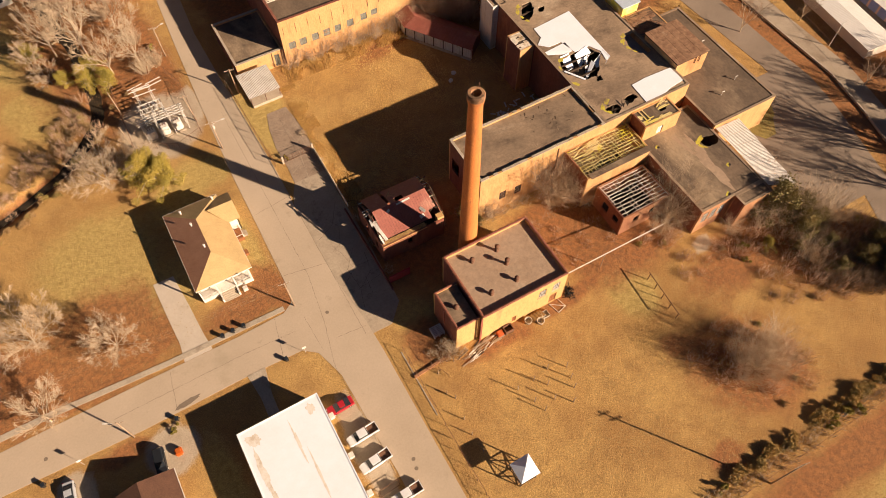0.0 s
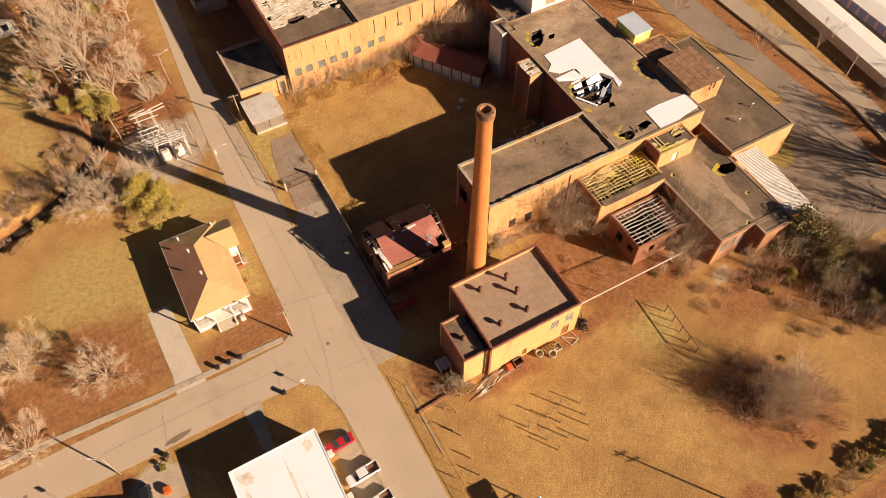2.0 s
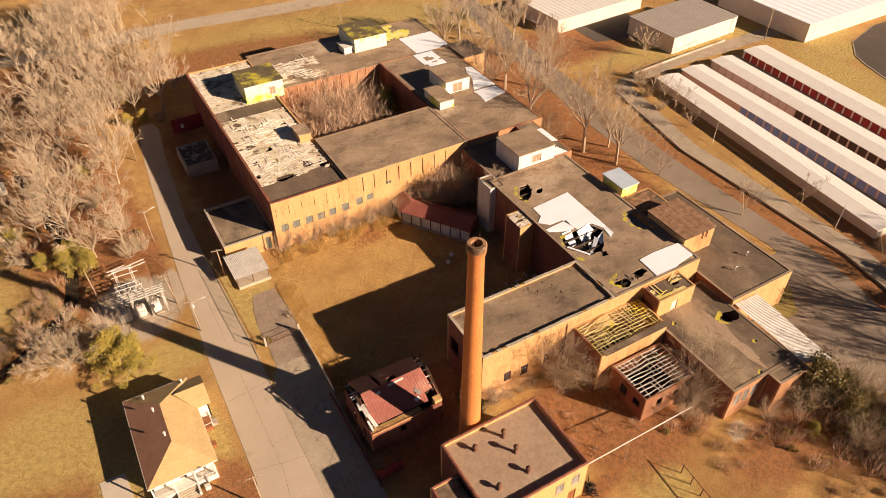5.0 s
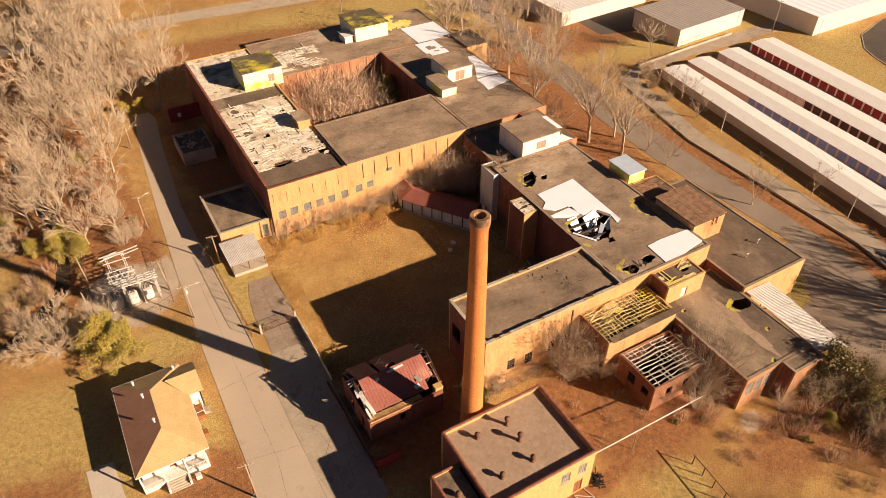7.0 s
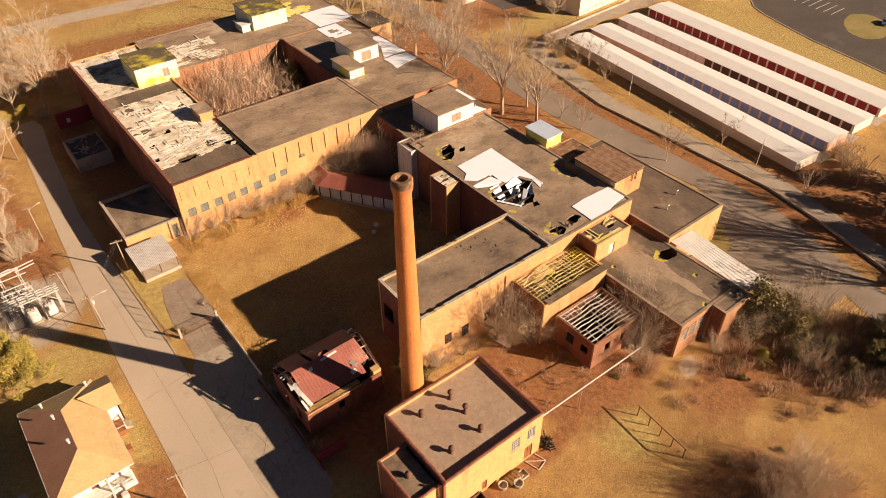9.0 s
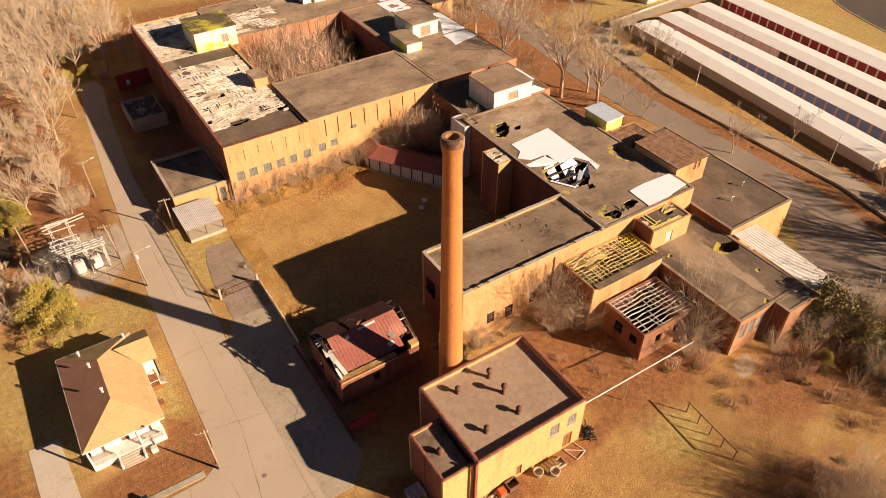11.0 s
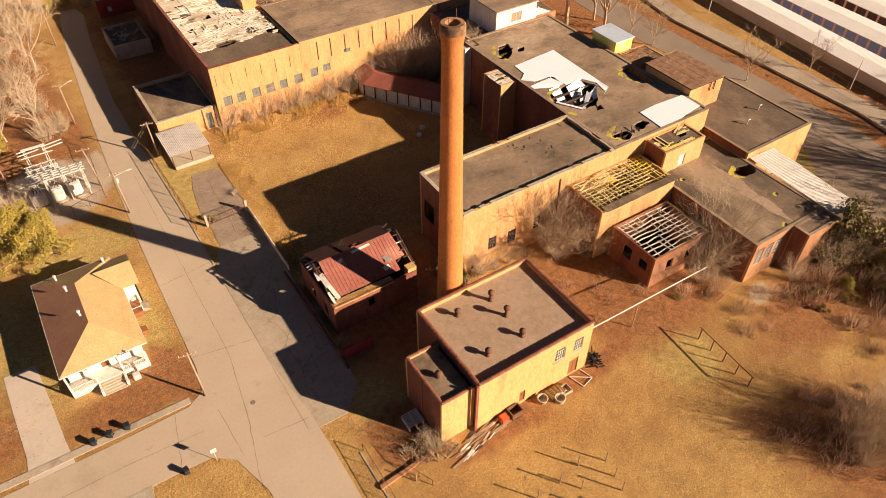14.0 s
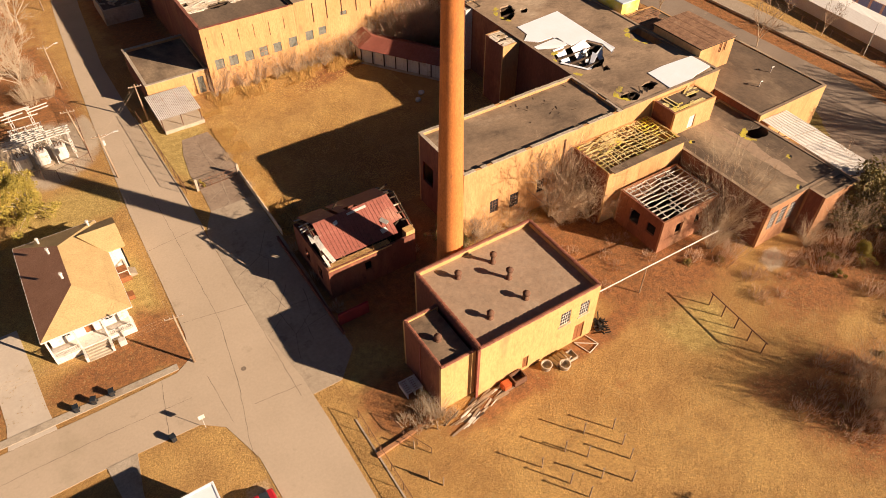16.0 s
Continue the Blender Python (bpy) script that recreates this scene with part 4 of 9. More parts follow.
def decking(parent, x0, x1, y0, y1, z, keep, seed, along="x", length=(1.6, 4.2), width=0.27, material=None, limit=300, skip=()):
    """Loose roof boards: the nearest are single parts, the rest one part."""
    rng = random.Random(seed)
    me = {}
    for L in (0.7, 1.2, 2.0, 3.0):
        bm = bmesh.new()
        box_bm(bm, 0, L, -width * 0.46, width * 0.46, 0, 0.06)
        me[L] = mesh_of(bm, "board", material or M_DECK)
    rest = bmesh.new()
    made = 0
    rows = int(((y1 - y0) if along == "x" else (x1 - x0)) / width)
    for r in range(rows):
        c = (y0 if along == "x" else x0) + (r + 0.5) * width
        p, end = (x0, x1) if along == "x" else (y0, y1)
        while p < end - 0.7:
            L = rng.choice([0.7, 1.2, 2.0, 3.0])
            L = min([l for l in (0.7, 1.2, 2.0, 3.0) if l <= end - p], key=lambda q: abs(q - L))
            qx, qy = (p + L / 2, c) if along == "x" else (c, p + L / 2)
            k = 0.5 + 0.9 * noise.noise((qx * 0.16, qy * 0.16, seed)) + 0.45 * noise.noise((qx * 0.6, qy * 0.6, seed + 4.0))
            if k < keep and not any(a < qx < b and d < qy < e for a, b, d, e in skip):
                loose = rng.random() < 0.22
                dz, tilt, yaw = rng.uniform(0, 0.06) + 0.06 * loose, rng.uniform(-1.5, 1.5), rng.uniform(-2, 2) + loose * rng.choice((90, 90, 25, -20))
                m = pose(p, c, z + dz, 0, tilt, yaw) if along == "x" else pose(c, p, z + dz, 0, tilt, 90 + yaw)
                if made < limit:
                    ob = new("board", me[L])
                    ob.parent = parent
                    ob.matrix_parent_inverse = Matrix.Translation(-parent.location)
                    ob.matrix_basis = m
                    made += 1
                else:
                    v = box_bm(rest, 0, L, -width * 0.46, width * 0.46, 0, 0.06)
                    for q in v:
                        q.co = m @ q.co
            p += L + 0.03
    if len(rest.verts):
        tagged(part("board_litter", rest, material or M_DECK, parent, "bleached loose roof boards"), kind="stuff")
    else:
        rest.free()


def ragged_holes(x0, x1, y0, y1, step, seed, level):
    """Small square gaps that together make ragged holes."""
    out = []
    x = x0
    while x < x1 - 0.01:
        y = y0
        while y < y1 - 0.01:
            if noise.noise((x * 0.23, y * 0.23, seed)) + 0.5 * noise.noise((x * 0.8, y * 0.8, seed)) > level:
                out.append((x, x + step, y, y + step))
            y += step
        x += step
    return out


def round_gaps(cx, cy, rx, ry, seed, step=0.25, edge=0.35):
    out = []
    x = cx - rx * 1.4
    while x < cx + rx * 1.4:
        y = cy - ry * 1.4
        while y < cy + ry * 1.4:
            d = math.hypot((x + step / 2 - cx) / rx, (y + step / 2 - cy) / ry)
            if d < 1 + edge * noise.noise((x * 0.7, y * 0.7, seed)) + 0.12 * noise.noise((x * 2.3, y * 2.3, seed)):
                out.append((round(x, 3), round(x + step, 3), round(y, 3), round(y + step, 3)))
            y += step
        x += step
    return out


def inside(x, y, pts):
    odd = False
    for (ax, ay), (bx, by) in zip(pts, pts[1:] + pts[:1]):
        if (ay > y) != (by > y) and x < ax + (y - ay) * (bx - ax) / (by - ay):
            odd = not odd
    return odd


def poly_gaps(pts, seed, step=0.25, rag=0.3):
    """Small cells that together fill a torn, many-cornered gap."""
    out = []
    x = math.floor(min(q[0] for q in pts) / step) * step
    while x < max(q[0] for q in pts):
        y = math.floor(min(q[1] for q in pts) / step) * step
        while y < max(q[1] for q in pts):
            cx, cy = x + step / 2, y + step / 2
            n = Vector((noise.noise((cx * 0.9, cy * 0.9, seed)), noise.noise((cx * 0.9, cy * 0.9, seed + 7)))) * rag
            if inside(cx + n.x, cy + n.y, pts):
                out.append((round(x, 3), round(x + step, 3), round(y, 3), round(y + step, 3)))
            y += step
        x += step
    return out


def sheet_bm(bm, pts, z0, z1, sag=()):
    """A flat many-cornered sheet; sag lowers single corners."""
    drop = dict(sag)
    lo = [bm.verts.new((x, y, z0 - drop.get(i, 0))) for i, (x, y) in enumerate(pts)]
    hi = [bm.verts.new((x, y, z1 - drop.get(i, 0))) for i, (x, y) in enumerate(pts)]
    bm.faces.new(hi)
    bm.faces.new(lo[::-1])
    for i in range(len(pts)):
        j = (i + 1) % len(pts)
        bm.faces.new((lo[i], lo[j], hi[j], hi[i]))


LICH = []

# weave mill: west block
MW = [(x, x + 1.7, 4.4, 6.4) for x in (-8.6, -5.9, -2.8, 0.1)] + [(3.0, 4.6, 4.5, 6.4), (6.2, 7.9, 4.6, 6.6)]
gaps = ragged_holes(-9.2, 7.4, 72.5, 106, 0.9, 2.5, 0.43) + round_gaps(-3.5, 74.5, 1.9, 1.1, 3) + round_gaps(4.2, 76.5, 1.5, 1.0, 5)
mw = flat_house("mill_building", "long two-storey orange brick mill block with a rotted board roof", -10, 8.2, 66, 137, 12.8, M_BRICK, M_ROOF_D, 0.35, 0.45, {"S": MW}, roof_holes=gaps)
for i, h in enumerate(MW):
    window(mw, "y", 66, *h, -1, M_BRICK_R if i == 3 else M_BLUEPANE, M_BLUEPANE, (2, 2), "boarded blue-grey window")
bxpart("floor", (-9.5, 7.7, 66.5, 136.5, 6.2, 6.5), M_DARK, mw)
bm = bmesh.new()
for y in np.arange(68, 136, 2.4):
    box_bm(bm, -9.5, 7.7, y - 0.09, y + 0.09, 11.9, 12.14)
part("roof_frame", bm, M_WOOD_D, mw)
M_ROT = mat("rotted_roof_felt", (0.78, 0.69, 0.54), (0.60, 0.48, 0.33), 0.6, (0.24, 0.17, 0.10), 3.0, 0.9, 0.4, patch=0.52, dirt=0.5, dirt_scale=0.6, dirt_col=(0.50, 0.42, 0.12))
for q, (y0_, y1_, lv) in enumerate(((74.5, 105.5, 0.46), (111, 136.4, 0.5))):
    bm = bmesh.new()
    slab_bm(bm, -9.5, 7.6, y0_, y1_, 12.456, 12.475, gaps + ragged_holes(-9.5, 7.6, y0_, y1_, 0.75, 6.1 + q, lv))
    part("torn_felt", bm, M_ROT, mw, "rotted pale roof felt with yellow-brown stains")
decking(mw, -9.4, 7.6, 73.5, 105.5, 12.48, 0.47, 11.0, "x", skip=[(-5.5, -1.2, 73, 76.5)])
decking(mw, -9.4, 7.6, 116, 136.4, 12.48, 0.52, 23.0, "x", limit=0)
for x in np.arange(-8.6, 8.0, 3.0):
    bxpart("crack", (x - 0.60, x - 0.52, 65.95, 66, 8.6 + random.uniform(-0.4, 0.6), 11.2), M_RUST, mw, "dark rusty streak down the brick")
for k, (lx, ly, lrx, lry) in enumerate(((50, 133.5, 3.6, 4.0), (55.5, 131, 3.0, 2.4), (47.5, 138, 2.4, 0.9), (53, 137, 2.6, 1.6))):
    LICH.append((lx, ly, lrx, lry, 12.505 + 0.001 * k))
coping_blocks(mw, [("y", 66.22, -10, 8.2), ("x", -9.78, 66.6, 136.6)], 12.8, M_COPING)
# weave mill: south wing
ms = flat_house("mill_building", "two-storey orange brick mill wing with a smooth tar roof", 8.24, 40.16, 66, 85.5, 13.1, M_BRICK, M_ROOF, 0.06, 0.45,
                {"S": [(9.8, 11.4, 5.0, 6.9), (12.6, 14.2, 5.4, 7.0), (17.6, 19.0, 8.2, 9.0)]}, coping=M_TRIM)
for h in ((9.8, 11.4, 5.0, 6.9), (12.6, 14.2, 5.4, 7.0), (17.6, 19.0, 8.2, 9.0)):
    window(ms, "y", 66, *h, -1, M_BLUEPANE, M_BLUEPANE, (2, 2), "boarded blue-grey window")
for x in (11.9, 14.8, 18.0, 21.2, 24.4, 27.6, 30.8, 34.0):
    bxpart("downpipe", (x - 0.06, x + 0.06, 65.88, 65.98, 8.4, 12.2), M_RUST, ms)
bxpart("floor", (8.7, 37.7, 66.5, 85, 0.02, 0.3), M_DARK, ms)
# weave mill: north wing and east wing round the courtyard
mn = flat_house("mill_building", "far brick mill wing with a stained white and tar roof", 8.24, 65, 115, 139.5, 12.6, M_BRICK_E, M_ROOF, 0.1, 0.45, coping=M_TRIM)
for x in np.arange(10, 40, 2.6):
    bxpart("pilaster", (x - 0.25, x + 0.25, 114.86, 115, 0, 12.3), M_BRICK_R, mn)
decking(mn, 9, 26, 117, 130, 12.52, 0.6, 31.0, "x", limit=0)
me_ = flat_house("mill_building", "east mill wing with a wide stained tar roof", 40.2, 62.6, 66.04, 114.96, 12.95, M_BRICK_E, M_ROOF, 0.1, 0.45)
bm = bmesh.new()
slab_bm(bm, 53, 64.5, 115.5, 127.5, 12.52, 12.6)
bm2 = bmesh.new()
slab_bm(bm2, 51, 57.4, 105.6, 114.9, 12.87, 12.95, ragged_holes(51, 57.4, 105.6, 114.9, 0.9, 4.7, 0.3))
part("membrane", bm2, M_WHITE, me_, "white roofing membrane")
part("membrane", bm, M_WHITE, mn, "white roofing membrane")
for pts in ([(60.4, 100.2), (62.2, 99.6), (62.1, 93), (62.2, 87.3), (58.4, 87.6), (55.4, 87.4), (57, 90.5), (58.6, 93.4), (59, 97)], [(54.9, 86.7), (58, 86.9), (61.7, 86.3), (62.2, 82), (58, 81.4), (54.4, 80.2), (55.0, 83.4)]):
    bm = bmesh.new()
    sheet_bm(bm, pts, 12.87, 12.93)
    part("membrane", bm, M_WHITE, me_, "torn white roofing membrane")


def penthouse(label, x0, x1, y0, y1, z0, z1, wall_mat, roof_mat, opening=None, over=0.25, slope=0.0):
    ob = thing("roof_house", label, "roof house", ((x0 + x1) / 2, (y0 + y1) / 2, z0))
    for axis, at, a0, a1, hs in (("y", y0, x0, x1, [opening] if opening else []), ("y", y1 - 0.25, x0, x1, []), ("x", x0, y0 + 0.25, y1 - 0.25, []), ("x", x1 - 0.25, y0 + 0.25, y1 - 0.25, [])):
        bm = bmesh.new()
        wall_bm(bm, axis, at, 0.25, a0, a1, z0, z1, hs)
        part("wall", bm, wall_mat, ob)
    bm = bmesh.new()
    v = box_bm(bm, x0 - over, x1 + over, y0 - over, y1 + over, z1, z1 + 0.2)
    for q in v:
        q.co.z += slope * (q.co.y - y0)
    part("roof", bm, roof_mat, ob)
    if opening:
        window(ob, "y", y0, *opening, -1, M_WPAINT, M_POLE, (2, 1), "opening closed with brown boards")
    return ob


M_MOSS = mat("mossy_tar_roof", (0.16, 0.12, 0.06), (0.10, 0.08, 0.045), 0.3, (0.60, 0.50, 0.05), 2.0, 0.9, 0.3, patch=0.5)
M_YWALL = mat("flaking_white_paint_with_yellow_lichen", (0.74, 0.70, 0.58), (0.70, 0.66, 0.50), 0.5, (0.72, 0.68, 0.05), 3.0, 0.85, 0.3, patch=0.47)
penthouse("white roof house with yellow lichen stains on the mill roof", -0.2, 10.2, 111.9, 122, 12.3, 17.1, M_YWALL, M_MOSS, (6.3, 7.9, 13.4, 15.6))
penthouse("white painted stair house with a mossy roof", 37.4, 47.9, 125.4, 137, 12.3, 16.6, M_YWALL, M_MOSS)
penthouse("small white roof hut beside the stair house", 34.2, 36.6, 126, 130.5, 12.3, 14.4, M_WPAINT, M_WPAINT)
penthouse("white tower house with a brown roof over the mill", 47.4, 54.8, 88.9, 98, 12.3, 16.4, M_WPAINT, M_ROOF, (49.6, 52.4, 12.9, 15.6))
penthouse("small white lift house with a flat brown roof", 42, 46.2, 82.6, 91, 12.3, 15.0, M_YWALL, M_ROOF)
penthouse("small brick dormer on the mill roof", 4.8, 7.8, 86.4, 91.2, 12.3, 14.6, M_BRICK, M_ROOF)
penthouse("tall narrow brick house at the mill roof's far edge", 63.2, 70, 105, 114.9, 0.0, 13.2, M_BRICK, M_ROOF_D)

M_YRAFT = mat("yellow_stained_rafters", (0.72, 0.60, 0.30), (0.62, 0.48, 0.19), 0.7, (0.72, 0.60, 0.06), 4.0, 0.9, 0.3)

M_RUBBLE = mat("fallen_plaster_litter", (0.22, 0.15, 0.095), (0.11, 0.075, 0.05), 0.5, (0.42, 0.34, 0.24), 3.0, 0.95, 0.5, patch=0.56)

# picker house: the wide block with the broken roof
GAP_T = [(37.9, 26.0), (42.1, 25.9), (45.5, 25.6), (46.8, 23.2), (43.7, 19.4), (42.2, 18.1), (39.1, 18.4), (36.6, 22.2)]
GAP_G = [(54.4, 24.6), (57.0, 24.8), (57.0, 18.5), (56.0, 18.2), (54.1, 19.1), (53.3, 21.3)]
GAP_N = [(40.6, 44.4), (42.8, 44.5), (42.4, 42.1), (40.8, 40.4), (38.7, 39.0), (37.9, 40.6)]
ph_gaps = poly_gaps(GAP_T, 1) + poly_gaps(GAP_G, 2) + poly_gaps(GAP_N, 3) + poly_gaps([(43.4, 42.2), (44.7, 41.8), (44.0, 40.3), (42.6, 40.4)], 4) + poly_gaps([(38.1, 9.8), (40.8, 10.1), (41.4, 8.5), (39.9, 7.5), (38.0, 8.3)], 5) + poly_gaps([(42.9, 10.4), (45.6, 10.5), (46.0, 9.2), (43.5, 8.4)], 6) + poly_gaps([(42.1, 18.0), (43.1, 17.8), (42.5, 16.6), (41.1, 16.6)], 7)
pk = flat_house("mill_building", "wide brick mill block with holes in its sagging roof", 35.94, 57.5, 6.6, 49.9, 12.6, M_BRICK, M_ROOF, 0.1, 0.4, roof_holes=ph_gaps, coping=M_TRIM)
bxpart("floor", (36.4, 57.1, 7.1, 49.5, 6.0, 6.3), M_RUBBLE, pk, "floor strewn with fallen plaster")
bm = bmesh.new()
for y in np.arange(9, 49, 2.2):
    if not 24.5 < y < 26:
        box_bm(bm, 36.4, 50.6 if 18 < y < 27 else 57.1, y - 0.1, y + 0.1, 11.8, 12.15)
tagged(part("roof_frame", bm, M_WOOD_D, pk), kind="stuff")
bxpart("fallen_ceiling", (51, 57, 18.6, 26.6, 10.9, 11.0), mat("grey_fallen_ceiling", (0.34, 0.34, 0.35), (0.24, 0.24, 0.25), 0.4, None, 3.0, 0.8, 0.2), pk, "grey fallen ceiling sheet")
bm = bmesh.new()
sheet_bm(bm, [(38.5, 36.5), (48.5, 37.4), (48.0, 21.5), (46.6, 20.9), (47.2, 23.6), (45.9, 26.1), (42.2, 26.1), (41.3, 30.1), (38.2, 30.1), (36.4, 31.8), (38.3, 33.4)], 12.51, 12.6)
part("membrane", bm, M_WHITE, pk, "white roofing membrane, torn open")
bm = bmesh.new()
sheet_bm(bm, [(36.5, 29.2), (42.0, 29.6), (41.9, 26.7), (36.9, 26.2)], 12.52, 12.6, ((2, 0.0), (3, 0.3)))
part("membrane", bm, M_WHITE, pk, "loose strip of white membrane")
for k, (pts, sag) in enumerate((([(41.6, 25.4), (45.3, 26.4), (45.4, 24.5), (41.4, 22.8)], ((2, 0.5), (3, 1.5))), ([(40.6, 19.7), (43.8, 22.4), (43.9, 21.2), (40.5, 19.0)], ((0, 1.2), (3, 1.3))), ([(44.5, 22.2), (47.9, 23.6), (48.0, 21.3), (45.5, 19.9), (43.9, 20.6)], ((0, 0.5), (4, 0.8), (3, 0.2))), ([(38.4, 26.4), (40.8, 26.5), (40.4, 23.6), (39.0, 23.4)], ((2, 1.6), (3, 1.8))), ([(36.7, 22.4), (37.1, 22.6), (39.6, 18.5), (39.2, 18.2)], ()), ([(43.0, 23.8), (44.0, 24.2), (42.2, 20.6), (41.6, 20.8)], ((0, 0.4), (1, 0.2), (2, 1.9), (3, 2.0))))):
    bm = bmesh.new()
    sheet_bm(bm, pts, 12.62, 12.67, sag)
    part("torn_sheet", bm, M_WHITE, pk, "white roof sheet hanging into the hole")
for k, pts in enumerate(([(38.4, 24.6), (42.6, 25.0), (42.0, 20.0), (38.6, 19.4)], [(42.4, 24.4), (45.8, 23.6), (44.0, 20.4)], [(38.6, 43.2), (41.8, 43.8), (41.0, 41.0), (39.0, 40.2)], [(38.4, 9.6), (41.0, 9.8), (40.8, 8.2), (38.6, 8.0)], [(43.2, 10.0), (45.4, 10.0), (45.0, 8.9), (43.6, 8.8)])):
    bm = bmesh.new()
    sheet_bm(bm, pts, 11.2 - 0.5 * (k % 2), 11.26 - 0.5 * (k % 2), ((0, 0.9), (2, 0.5)))
    part("fallen_decking", bm, M_RUBBLE, pk, "brown fallen roof decking")
bm = bmesh.new()
for i in range(26):
    x, y = random.uniform(38, 46), random.uniform(17, 25)
    a, l = random.uniform(0, 3.1), random.uniform(1.2, 3.4)
    beam_bm(bm, (x, y, random.uniform(10.4, 12.3)), (x + l * math.cos(a), y + l * math.sin(a), random.uniform(9.6, 12.4)), 0.16, 0.2)
for i in range(10):
    x, a = random.uniform(38, 42.5), random.uniform(-0.3, 0.9)
    beam_bm(bm, (x, 8 + random.uniform(-0.5, 0.5), 12.2), (x + 1.6 * math.cos(a), 8.6 + 1.6 * math.sin(a), 12.2 + random.uniform(0, 0.9)), 0.12, 0.14)
tagged(part("broken_timber", bm, M_WOOD_D, pk, "splintered dark rafters"), kind="stuff")
bm = bmesh.new()
blob_bm(bm, 54.0, 23.0, 3.7, 4.2, 12.512, 3.3)
blob_bm(bm, 39.2, 44.0, 2.6, 2.4, 12.513, 4.3)
blob_bm(bm, 48.6, 25.6, 1.2, 0.5, 12.514, 5.3)
blob_bm(bm, 51.6, 17.4, 0.6, 0.9, 12.515, 6.3)
bm2 = bmesh.new()
sheet_bm(bm2, [(46.8, 12.3), (50.4, 12.6), (57.0, 12.3), (57.2, 8.2), (53.0, 7.6), (51.2, 7.0), (46.5, 7.0)], 12.52, 12.62)
part("membrane", bm2, M_WHITE, pk, "bright white roof sheet")
bm.free()
M_LICHEN = mat("yellow_lichen", (0.62, 0.52, 0.06), (0.48, 0.38, 0.06), 0.8, (0.30, 0.22, 0.08), 3.0, 0.95, 0.2, patch=0.52)


def lichen(parent, spots, z):
    """Ragged separate crusts beside a gap, on the side that faces away from the sun."""
    k = 0
    for x, y, rx, ry in spots:
        for t in (2.1, 2.7, 3.3, 3.8):
            k += 1
            bm = bmesh.new()
            r = 0.25 + 0.45 * abs(math.sin(k * 2.3))
            blob_bm(bm, x + (rx + r * 0.6) * math.cos(t), y + (ry + r * 0.6) * math.sin(t), r * 1.3, r * 0.7, z + 0.0006 * (k % 4), k * 1.7, 24, t + 1.57, 0.6)
            part("lichen", bm, M_LICHEN, parent, "yellow lichen crust")


for k, (lx, ly, lrx, lry, lz) in enumerate(LICH):
    bm = bmesh.new()
    blob_bm(bm, lx, ly, lrx, lry, lz, 2.1 + k, 60, 0.3, 0.7)
    part("lichen", bm, M_YELLOW, mn, "broad yellow lichen crust")
lichen(pk, [(55.6, 22.0, 2.3, 3.2), (40.5, 41.4, 1.9, 2.9), (41.6, 9.6, 3.6, 1.5), (40.6, 21.4, 4.2, 4.6)], 12.506)
penthouse("whitewashed brick roof house with yellow patches", 44.0, 54.2, 49.96, 59.3, 8, 16.2, M_WPAINT, M_ROOF, (47.8, 50.4, 13.2, 15.2), 0.1)
link = flat_house("mill_building", "shaded link block with a grey flat roof", 38.24, 54.2, 49.94, 65.96, 11.6, M_BRICK_E, M_ROOF_D, 0.3, 0.35, coping=M_TRIM)
link2 = flat_house("brick_bay", "narrow brick bay under a peeling white roof skin", 54.24, 59.6, 49.94, 65.96, 12.9, M_BRICK_E, M_ROOF_D, 0.06, 0.3)
bm = bmesh.new()
slab_bm(bm, 54.5, 59.4, 50.2, 62, 12.84, 12.93, ragged_holes(54.5, 59.4, 50.2, 62, 0.5, 13.0, 0.12))
part("membrane", bm, M_WHITE, link2, "peeling white membrane")
penthouse("small pale blue roofed hut with yellow-stained walls", 58.2, 62.6, 30.6, 37.0, 0, 14.2, M_YELLOW, mat("pale_blue_sheet", (0.55, 0.62, 0.68), (0.46, 0.53, 0.60), 0.6, None, 5.0, 0.5, 0.1))
pier = flat_house("brick_bay", "narrow brick bay with a bleached board roof", 32.4, 35.9, 32.4, 37.8, 12.3, M_BRICK, M_WOOD_D, 0.15, 0.3)
decking(pier, 32.5, 35.8, 32.5, 37.7, 12.2, 0.95, 41.0, "x", width=0.36, limit=60)
tower = flat_house("brick_bay", "grey rendered stair bay against the mill wall", 34.4, 37.9, 46.9, 52, 12.5, M_WPAINT, M_ROOF, 0.2, 0.3)
rb = penthouse("low brick roof house under rusty brown boards", 57.6, 66, 11.2, 21.8, 8, 14.0, M_BRICK, M_WOOD_D)
M_RUSTDECK = mat("rust_stained_boards", (0.37, 0.215, 0.12), (0.22, 0.115, 0.065), 0.9, (0.52, 0.41, 0.27), 4.0, 0.9, 0.3, patch=0.6, island=0.14, dirt=0.6, dirt_scale=0.8, dirt_col=(0.16, 0.08, 0.045))
for k in range(9):
    bm = bmesh.new()
    box_bm(bm, 57.36 + k * 0.985, 58.32 + k * 0.985, 10.95, 22.05, 14.205, 14.24 + 0.02 * (k % 2))
    part("roof_sheet", bm, M_RUSTDECK, rb, "rust-stained brown roofing strip")
for k, (dz, q) in enumerate(((0, 3), (1, 5))):
    bxpart("fallen_pipe", (62.6 + k * 1.1, 62.72 + k * 1.1, 10.96, 11.1, 12.2, 13.9), M_RUST, rb)
mid = flat_house("mill_building", "low lean-to with collapsed bleached boards", 57.54, 66, 22.1, 30.4, 11.9, M_BRICK, M_ROOF_D, 0.1, 0.3)
decking(mid, 57.9, 65.6, 22.4, 30.0, 11.82, 0.85, 55.0, "x", material=M_RUSTDECK, limit=120)
